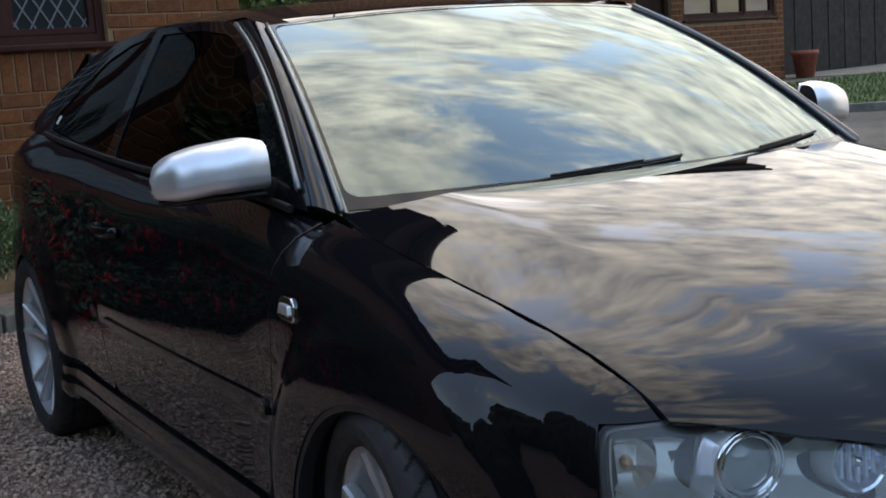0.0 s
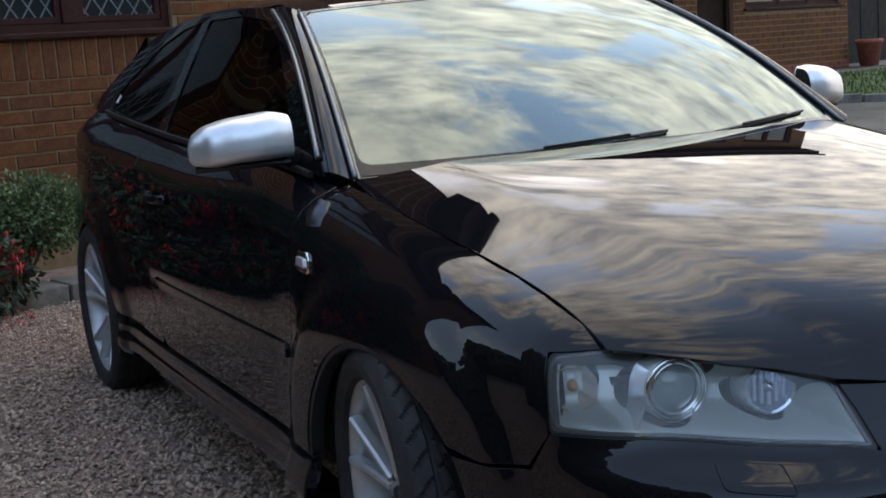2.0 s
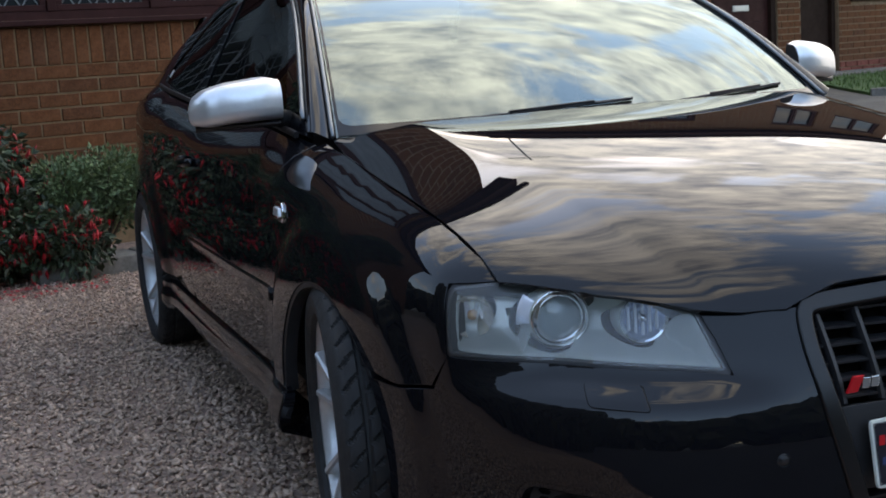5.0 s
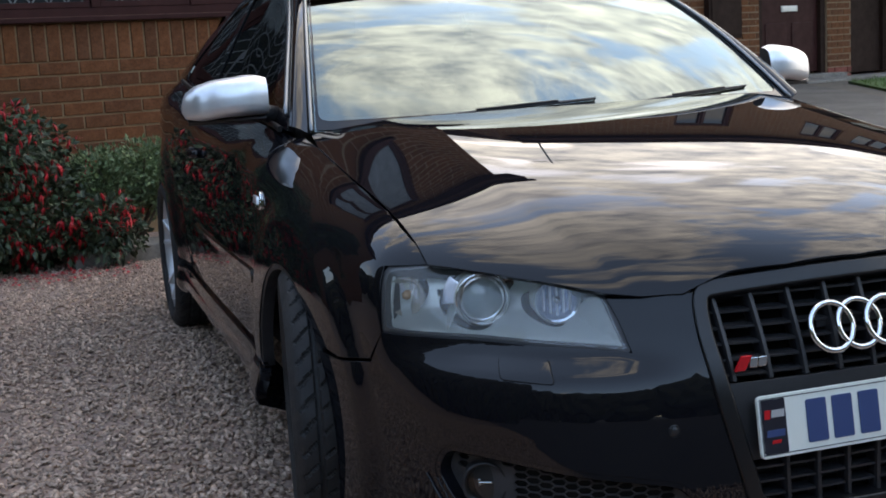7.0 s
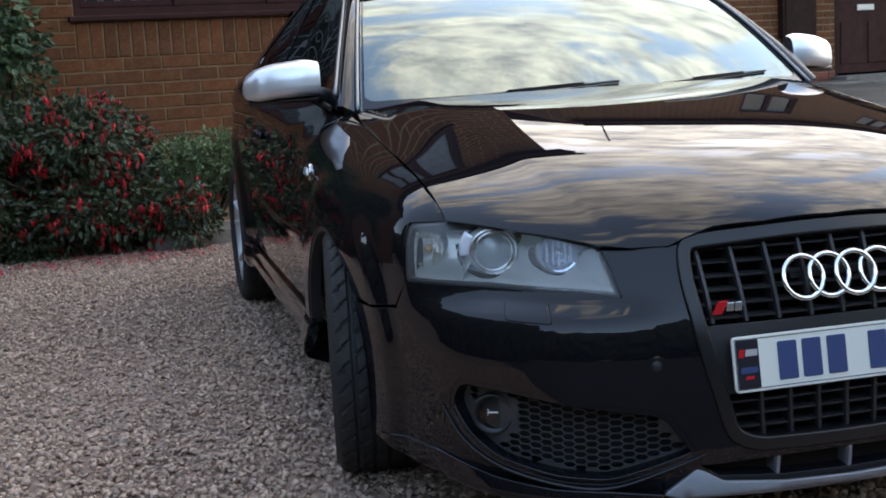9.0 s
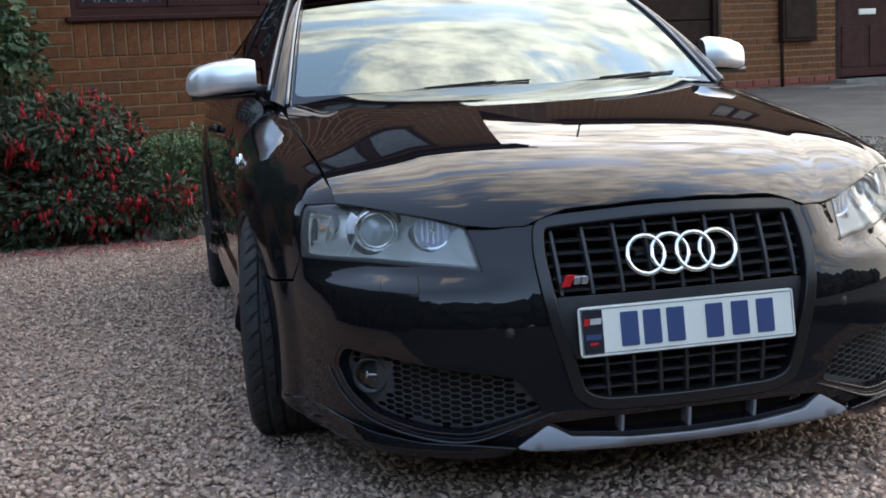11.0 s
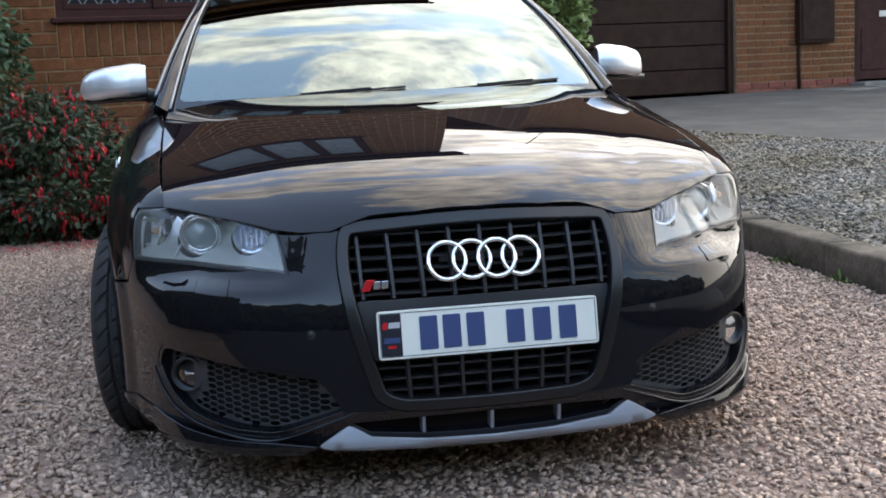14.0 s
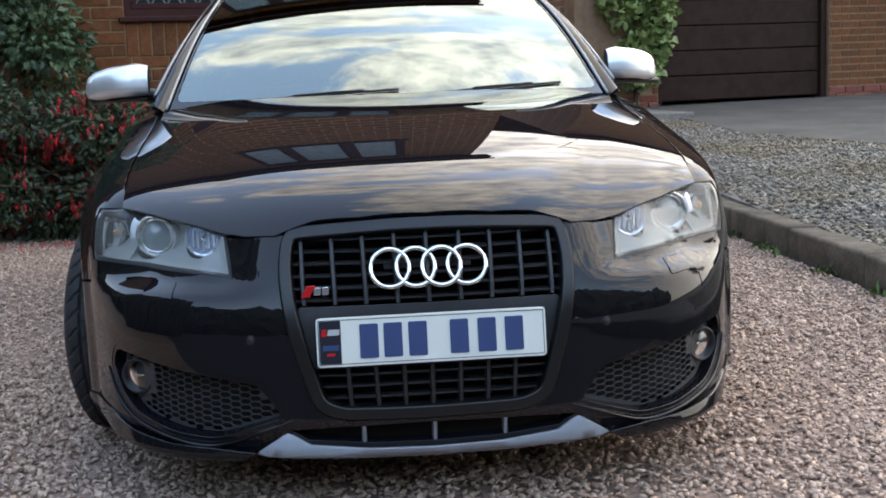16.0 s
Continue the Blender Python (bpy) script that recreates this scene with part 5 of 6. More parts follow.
half += sz((0.53, 0.11, 0.567), (0.63, 0.15, 0.570), (0.72, 0.26, 0.573), (0.785, 0.378, 0.576), (0.808, 0.410, 0.577), (0.825, 0.445, 0.512), (0.85, 0.53, 0.502))
for k in range(9):
    a = radians(144 + k * 6.7)
    yy = AXLE_F + ARCH_R * math.cos(a)
    half.append((s_of(0.9, yy), 0.295 + ARCH_R * math.sin(a)))
half += sz((0.84, 0.56, 0.20), (0.80, 0.40, 0.168), (0.72, 0.22, 0.158), (0.6, 0.09, 0.155), (0.45, 0.02, 0.160), (0.39, 0, 0.175), (0.3, 0, 0.172), (0.0, 0, 0.168))
mouth = [tuple(p) for p in to_s(grown(GRILLE, 0.003)) if p[1] < 0.672]
right = sorted([p for p in mouth if p[0] >= 0], key=lambda p: -math.atan2(p[1] - 0.47, p[0]))
bumper_poly = half + [(-s, z) for s, z in half[-2::-1]] + [(-s, z) for s, z in right] + right[::-1]
bumper = skin("front_bumper", W, bumper_poly, [FOG, [(-s, z) for s, z in FOG], to_s(INTAKE)], step=0.016, label="black bumper with three openings", depth=0.03)

# grille: frame, plate carrier, bars
grille = part("grille", panel_mesh("grille", lambda s, z: W(s, z, -0.007), to_s(GRILLE), [to_s(grown(GRILLE, -0.020))], 0.012, 0.05, 0.006), FRAME, car, "black single-frame grille")
carrier = [(-0.302, 0.498), (0.302, 0.498), (0.268, 0.36), (-0.268, 0.36)]
skin("plate_carrier", lambda s, z: W(s, z, 0.014), to_s(rounded(carrier, 0.01)), mat=SATIN, parent=grille, depth=0.02)
# black sheet stands in for the shade behind the bars
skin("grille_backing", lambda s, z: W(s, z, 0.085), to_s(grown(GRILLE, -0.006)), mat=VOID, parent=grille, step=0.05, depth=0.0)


def grille_half_width(z):
    p = np.array(grown(GRILLE, -0.022))
    hit = []
    for i in range(len(p)):
        a, b = p[i - 1], p[i]
        if (a[1] > z) != (b[1] > z):
            hit.append(abs(a[0] + (b[0] - a[0]) * (z - a[1]) / (b[1] - a[1])))
    return max(hit) if hit else 0


def s_x(x):
    return math.copysign(float(np.interp(abs(x), XY_TAB[:900, 0], S_TAB[:900])), x)


def strip(points, w, h, up=(0, 0, 1)):
    """A bar of oblong section along points: w along the way out, h along up."""
    bm = bmesh.new()
    pts = [Vector(p) for p in points]
    rings = []
    for i, p in enumerate(pts):
        t = (pts[min(i + 1, len(pts) - 1)] - pts[max(i - 1, 0)]).normalized()
        u = Vector(up)
        u = (u - t * u.dot(t)).normalized()
        o = t.cross(u)
        ring = []
        for a, b in ((-1, -0.6), (-0.6, -1), (0.6, -1), (1, -0.6), (1, 0.6), (0.6, 1), (-0.6, 1), (-1, 0.6)):
            ring.append(bm.verts.new(p + o * (a * w / 2) + u * (b * h / 2)))
        rings.append(ring)
    for a, b in zip(rings, rings[1:]):
        for k in range(8):
            bm.faces.new((a[k], a[(k + 1) % 8], b[(k + 1) % 8], b[k]))
    bm.faces.new(rings[0][::-1])
    bm.faces.new(rings[-1])
    bmesh.ops.recalc_face_normals(bm, faces=bm.faces[:])
    return bm


for z in [0.511 + i * 0.0262 for i in range(6)] + [0.288 + i * 0.0265 for i in range(3)]:
    hw = grille_half_width(z)
    part("grille_bar", strip([W(s_x(hw * k / 8), z, 0.036) for k in range(-8, 9)], 0.036, 0.0065), SATIN, grille)
for x in [i * 0.0755 for i in range(-4, 5)]:
    for z0, z1 in ((0.498, 0.668), (0.264, 0.36)):
        if z0 < 0.3 and abs(x) > 0.26:
            continue
        zt = z1 - (0.014 if abs(x) > 0.28 else 0)
        lean = 1.0 if z0 > 0.3 else 0.93
        part("grille_upright", strip([W(s_x(x * lean * (1 - 0.1 * (0.68 - (z0 + (zt - z0) * k / 6)) / 0.4)), z0 + (zt - z0) * k / 6, 0.030) for k in range(7)], 0.034, 0.0115, up=(1, 0, 0)), SATIN, grille)


def ring_mesh(r, tube_r, n=56, k=12):
    return lathe([(r + tube_r * math.cos(2 * math.pi * i / k), 0.8 * tube_r * math.sin(2 * math.pi * i / k)) for i in range(k)], n, closed=True)


emblem = part("emblem_base", block((0.20, 0.012, 0.012), (0, 0.035, 0.58)), SATIN, grille)
lean = math.degrees(math.atan2(W(0, 0.62)[1] - W(0, 0.54)[1], 0.08))
for i in range(4):
    x = (i - 1.5) * 0.0583
    bm = ring_mesh(0.0437, 0.0054)
    bmesh.ops.transform(bm, matrix=pose(x, W(s_x(x), 0.58)[1] - 0.002 + (0.0015 if i % 2 else -0.0015), 0.58, 90 - lean), verts=bm.verts)
    part("emblem_ring", bm, CHROME, emblem, "chrome ring", smooth=True)
badge_y = W(s_x(-0.26), 0.535)[1] - 0.001
badge = part("badge", extruded([(-0.290, 0.523), (-0.270, 0.523), (-0.256, 0.549), (-0.276, 0.549)], 0.006, Matrix.Translation((0, badge_y, 0)) @ FRONT, 0.001), RED, grille, "red slanted enamel badge")
for x in (-0.252, -0.234):
    part("badge_bar", extruded(rounded([(x - 0.0095, 0.527), (x + 0.0065, 0.527), (x + 0.0085, 0.545), (x - 0.0075, 0.545)], 0.003), 0.006, Matrix.Translation((0, badge_y, 0)) @ FRONT, 0.001), CHROME, badge, "chrome bar")

# number plate on its carrier
plate = thing("number_plate", pose(0, -0.024, 0.4215, -9.0), "white number plate with dark blue characters as bars", "number plate")
PM = pose(0, -0.024, 0.4215, -9.0)
PM_FRONT = PM @ FRONT
part("plate_board", extruded(rounded([(-0.26, -0.0555), (0.26, -0.0555), (0.26, 0.0555), (-0.26, 0.0555)], 0.010), 0.006, PM_FRONT, 0.0015), WHITE_PLATE, plate)
rim = bmesh.new()
for w0, w1, h0, h1 in ((-0.254, 0.254, 0.0485, 0.050), (-0.254, 0.254, -0.050, -0.0485)):
    bmx = extruded([(w0, h0), (w1, h0), (w1, h1), (w0, h1)], 0.0007, PM_FRONT @ Matrix.Translation((0, 0, 0.0061)))
    rim = merge(rim, bmx)
for w0, w1 in ((-0.2555, -0.254), (0.254, 0.2555)):
    rim = merge(rim, extruded([(w0, -0.05), (w1, -0.05), (w1, 0.05), (w0, 0.05)], 0.0007, PM_FRONT @ Matrix.Translation((0, 0, 0.0061))))
part("plate_border", rim, BAND_BLACK, plate, "thin black border line")
band = part("plate_band", extruded(rounded([(-0.253, -0.048), (-0.205, -0.048), (-0.205, 0.048), (-0.253, 0.048)], 0.003), 0.0012, PM_FRONT @ Matrix.Translation((0, 0, 0.0061))), BAND_BLACK, plate, "black side band")
for x0, x1, z0, z1, mt in ((-0.249, -0.238, 0.014, 0.030, RED), (-0.235, -0.209, 0.016, 0.029, ALLOY), (-0.247, -0.211, -0.018, -0.006, PLATE_INK), (-0.238, -0.220, -0.030, -0.024, RED)):
    part("band_mark", extruded([(x0, z0), (x1, z0), (x1 + 0.002, z1), (x0 + 0.002, z1)], 0.0008, PM_FRONT @ Matrix.Translation((0, 0, 0.0073))), mt, band)
for x in (-0.142, -0.088, -0.032, 0.062, 0.125, 0.187):
    part("plate_character", extruded(rounded([(x - 0.021, -0.0385), (x + 0.021, -0.0385), (x + 0.021, 0.0385), (x - 0.021, 0.0385)], 0.004), 0.0022, PM_FRONT @ Matrix.Translation((0, 0, 0.0061)), 0.0008), PLATE_INK, plate, "dark blue bar in place of a character")

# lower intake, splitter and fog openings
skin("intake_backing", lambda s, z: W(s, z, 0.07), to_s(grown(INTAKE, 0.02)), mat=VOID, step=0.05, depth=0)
for x in (-0.163, 0.0, 0.163):
    part("intake_fin", strip([W(s_x(x), 0.172 + 0.075 * k / 4, 0.022) for k in range(5)], 0.04, 0.011, up=(1, 0, 0)), GREY_TRIM, car)
lip = to_s([(-0.40, 0.172), (-0.32, 0.156), (-0.16, 0.148), (0, 0.146), (0.16, 0.148), (0.32, 0.156), (0.40, 0.172), (0.335, 0.214), (0.318, 0.206), (0.285, 0.187), (0.15, 0.175), (0, 0.172), (-0.15, 0.175), (-0.285, 0.187), (-0.318, 0.206), (-0.335, 0.214)])
skin("splitter", lambda s, z: W(s, z, -0.010 - 0.55 * (0.20 - max(z, 0.164)) + 1.2 * max(0.0, 0.164 - z)), lip, mat=GREY_TRIM, depth=0.03, edge=0.004, label="satin grey splitter lip", step=0.015)
for m in (-1, 1):
    side_lip = sz((0.406, 0, 0.173), (0.5, 0.03, 0.181), (0.6, 0.085, 0.184), (0.70, 0.18, 0.196), (0.775, 0.31, 0.218), (0.82, 0.43, 0.222), (0.842, 0.515, 0.212), (0.842, 0.515, 0.205), (0.81, 0.40, 0.180), (0.74, 0.24, 0.158), (0.62, 0.10, 0.148), (0.5, 0.03, 0.146), (0.44, 0.01, 0.150))
    skin("side_splitter", lambda s, z: W(s, z, -0.005 - 0.55 * max(0.0, 0.226 - max(z, 0.168)) * (1 - smoothstep(0.70, 0.98, abs(s))) + 0.6 * max(0.0, 0.165 - z)), [(m * s, z) for s, z in side_lip], depth=0.03, edge=0.004, step=0.018)
    loop = [(m * s, z) for s, z in FOG]
    skin("fog_surround", lambda s, z: W(s, z, 0.002), loop, [grown(loop, -0.010)], mat=PAINT, depth=0.06, edge=0.003, step=0.02)
    ridge = sz((0.318, -0.012, 0.246), (0.39, 0.0, 0.219), (0.50, 0.035, 0.181), (0.60, 0.085, 0.187), (0.70, 0.18, 0.219), (0.751, 0.25, 0.268), (0.772, 0.293, 0.325))
    ridge = spline([(k, q) for k, q in enumerate(ridge)])
    part("opening_ridge", tube([W(m * q[0], q[1], -0.002) for q in (ridge(k) for k in np.linspace(0, 6, 40))], [0.0045 * math.sin(math.pi * (0.06 + 0.88 * k / 39)) + 0.001 for k in range(40)], 8), PAINT, car, "glossy ridge under the opening", smooth=True)
    inner = grown(loop, 0.004)
    cells = []
    L_in = ccw(grown(loop, -0.013))
    us = [p[0] for p in inner]
    a = 0.0170
    fogc = np.array((m * s_of(0.715, 0.185), 0.318))
    row = 0
    z = 0.17
    while z < 0.45:
        u = min(us) + (a * 1.5 if row % 2 else 0)
        while u < max(us):
            c = np.array((u, z))
            hexa = [(u + a * 0.93 * math.cos(radians(60 * k)), z + a * 0.45 * math.sin(radians(60 * k))) for k in range(6)]
            if inside(L_in, np.array(hexa)).all() and np.linalg.norm((c - fogc) * (1, 1)) > 0.060:
                cells.append(hexa)
            u += a * 3.0
        row += 1
        z += a * 0.43
    mesh_F = lambda s, z: W(s, z, 0.032)
    skin("intake_mesh", mesh_F, inner, cells, mat=MATT, depth=0.004, edge=0.0006, step=0.04, label="black honeycomb mesh")
    # black sheet stands in for the shade seen through the cells
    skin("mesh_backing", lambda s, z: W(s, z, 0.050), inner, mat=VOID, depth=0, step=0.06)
    fp = Vector(W(m * s_of(0.715, 0.185), 0.318, 0.022))
    ax = look(fp, fp + Vector((m * 0.45, -1, 0.0)))
    bm = lathe([(0.043, -0.03), (0.043, 0.004), (0.041, 0.007), (0.037, 0.005), (0.0355, -0.012)], 40, ax @ pose(0, 0, 0, 180))
    fog = part("fog_lamp", bm, SATIN, car, "round fog lamp", smooth=True)
    part("reflector", lathe([(0.036, -0.004), (0.030, -0.020), (0.016, -0.030), (0.001, -0.032)], 32, ax @ pose(0, 0, 0, 180)), FOG_BOWL, fog, smooth=True)
    part("bulb_shield", merge(block((0.026, 0.006, 0.012), (0, 0, 0.010), 0.002, m=ax), block((0.006, 0.016, 0.010), (0.011, 0, 0.012), 0.002, m=ax)), CHROME, fog)
    part("fog_lens", lathe([(0.0005, -0.003), (0.02, -0.004), (0.037, -0.007)], 32, ax @ pose(0, 0, 0, 180)), FOG_LENS, fog, smooth=True).visible_shadow = False
    # parking sensors and headlamp washer cover
    for x, y, z in ((0.407, 0.01, 0.430),):
        sp = Vector(W(m * s_of(x, y), z, -0.001))
        sx = look(sp, sp + Vector((m * 0.2, -1, 0)))
        part("parking_sensor", lathe([(0.0001, 0.0005), (0.0075, 0.0005), (0.0085, -0.001), (0.0098, -0.001), (0.0102, 0.0008), (0.0115, -0.002)], 24, sx @ pose(0, 0, 0, 180)), SATIN, car, smooth=True)
    wash = rounded([(m * s, z) for s, z in sz((0.593, 0.095, 0.517), (0.677, 0.155, 0.521), (0.695, 0.175, 0.551), (0.611, 0.105, 0.549))], 0.008)
    skin("washer_seam", lambda s, z: W(s, z, -0.0006), grown(wash, 0.0022), mat=VOID, step=0.01, depth=0.0, edge=0.0004)
    skin("washer_cover", lambda s, z: W(s, z, -0.0022), wash, step=0.01, depth=0.004, edge=0.0012)

# headlamps
LAMP = [(*q, r) for q, r in zip(sz((0.445, 0.105, 0.564), (0.54, 0.11, 0.572), (0.63, 0.15, 0.575), (0.72, 0.26, 0.578), (0.788, 0.38, 0.581), (0.806, 0.409, 0.582)), (0.008, 0.02, 0.02, 0.02, 0.02, 0.012))]
LAMP += [(s_of(0.796, 0.426), 0.697, 0.02)] + [(s_of(x, y), B(x, y)[2] - 0.003, 0.015) for x, y in ((0.727, 0.366), (0.66, 0.30), (0.60, 0.245), (0.472, 0.145))]
LAMP = rounded(LAMP, 0.02, 4)


def lamp_skin(s, z, off=0.0):
    return W(s, z, off + 0.001)


LAMP_EDGE = np.array(dense(LAMP, 0.006))


def lamp_back(s, z):
    """The grey bezel: a shallow dish that meets the cover at its edge."""
    d = float(np.min(np.hypot(LAMP_EDGE[:, 0] - abs(s), LAMP_EDGE[:, 1] - z)))
    k = 0.10 + 0.90 * smoothstep(0.0, 0.042, d)
    x, y, z = lamp_skin(s, z, 0.004)
    return (x * (1 - 0.02 * smoothstep(0.25, 0.45, y)), y + (0.085 - 0.028 * smoothstep(0.2, 0.45, y)) * k, z)


BACK_S = np.linspace(0.40, 0.95, 300)
BACK_X = np.array([lamp_back(s, 0.63)[0] for s in BACK_S])


def lamp_hole(m, x, z, r):
    """A round opening of the bezel, seen from the front."""
    return [(m * float(np.interp(x + r * math.cos(radians(12 * k)), BACK_X, BACK_S)), z + r * math.sin(radians(12 * k))) for k in range(30)]


for m in (-1, 1):
    loop = [(m * s, z) for s, z in LAMP]
    lamp = part("headlamp", panel_mesh("headlamp", lambda s, z: lamp_back(s, z), grown(loop, -0.002), [lamp_hole(m, 0.646, 0.640, 0.054), lamp_hole(m, 0.525, 0.638, 0.0445), lamp_hole(m, 0.757, 0.640, 0.036)], 0.008, 0.0, 0.002), LAMP_GREY, car, "xenon headlamp under clear cover")
    rimz = panel_mesh("bezel", lambda s, z: lamp_skin(s, z, 0.003), grown(loop, 0.009), [grown(loop, -0.004)], 0.02, 0.045, 0.001)
    part("lamp_seal", rimz, SATIN, lamp, "black rubber seal")
    cover = part("lamp_cover", panel_mesh("lamp_cover", lamp_skin, loop, [], 0.02, 0.0, 0.002), LENS, lamp, "clear polycarbonate cover with an added pale veil")
    cover.visible_shadow = False
    # projector, main beam and indicator behind the cover
    for kind, x, y, z, r in (("projector", 0.642, 0.330, 0.641, 0.060), ("main_beam", 0.522, 0.252, 0.638, 0.041)):
        c = Vector((m * x, y - 0.02, z))
        ax = look(c, c + Vector((m * 0.22, -1, 0.02))) @ pose(0, 0, 0, 180)
        if kind == "projector":
            p = part("projector_housing", lathe([(0.0525, -0.045), (0.0510, 0.004), (0.0490, 0.007), (0.0470, 0.006), (0.0455, -0.001), (0.0435, -0.006)], 48, ax), LAMP_SILVER, lamp, "silver ring", smooth=True)
            part("housing_side", lathe([(0.0512, 0.002), (0.0535, 0.000), (0.0550, -0.050)], 48, ax), LAMP_GREY, p, smooth=True)
            part("projector_collar", lathe([(0.0435, -0.006), (0.0415, 0.003), (0.0385, 0.003), (0.0365, -0.004)], 48, ax), LAMP_SILVER, p, smooth=True)
            part("projector_lens", lathe([(0.0004, 0.012), (0.011, 0.0105), (0.023, 0.006), (0.032, 0.000), (0.0365, -0.006)], 40, ax), bpy.data.materials.get("projector_glass") or material("projector_glass", (0.22, 0.26, 0.26), 0.05, 0.0, coat=1.0), p, smooth=True)
            def shoulder(u, v, m=m, ax=ax):
                a, r = radians(-6 + 44 * u), 0.0530 + 0.020 * v
                return ax @ Vector((-m * r * math.cos(a), -r * math.sin(a), 0.000 - 0.014 * v))
            # white in place of mirror chrome, so the wing looks lit
            part("shoulder_reflector", sheet_mesh("sr", shoulder, 10, 3, thick=0.003), GLINT_WHITE, lamp, "chrome wing beside projector, its bright reflection painted white", smooth=True)
        else:
            p = part("main_beam_bowl", lathe([(0.001, -0.045), (0.014, -0.04), (0.026, -0.028), (0.034, -0.012), (0.0375, 0.004), (0.041, 0.006), (0.043, 0.002), (0.043, -0.03)], 20, ax), BLUE_SILVER, lamp, "faceted chrome bowl")
            part("bowl_side", lathe([(0.0420, 0.003), (0.0445, 0.001), (0.0455, -0.045)], 40, ax), LAMP_GREY, p, smooth=True)
            part("bulb_cap", lathe([(0.0005, 0.004), (0.006, 0.002), (0.009, -0.006), (0.009, -0.03)], 20, ax), CHROME, p, smooth=True)
            for k in range(5):
                part("flute", block((0.0042, 0.060 - abs(k - 2) * 0.009, 0.006), ((k - 2) * 0.0125, 0, -0.004), 0.0012, 1, m=ax), GLINT_WHITE, p)
    c = Vector((m * 0.757, 0.425, 0.641))
    ax = look(c, c + Vector((m * 0.5, -1, 0.02))) @ pose(0, 0, 0, 180)
    ind = part("indicator_bowl", lathe([(0.001, -0.03), (0.018, -0.024), (0.029, -0.008), (0.037, 0.012), (0.039, 0.014)], 14, ax), WARM_SILVER, lamp, "chrome indicator bowl")
    part("indicator_bulb", lathe([(0.0005, 0.010), (0.006, 0.007), (0.009, 0.0), (0.009, -0.02)], 16, ax), AMBER, ind, "amber bulb", smooth=True)
    for k in range(4):
        part("facet", block((0.010, 0.04, 0.004), ((k - 1.5) * 0.017, -0.005, -0.012), 0.001, 1, m=ax @ pose(0, 0, 0, 0, (k - 1.5) * 22, 14 * (-1) ** k)), LAMP_SILVER if k % 2 else GLINT_WHITE, ind)
    part("bezel_rib", strip([lamp_skin(m * s_of(0.735, 0.33), 0.580 + 0.112 * k / 8, 0.032 + 0.012 * math.sin(math.pi * k / 8)) for k in range(9)], 0.05, 0.004, up=(m, 0, 0)), LAMP_GREY, lamp)

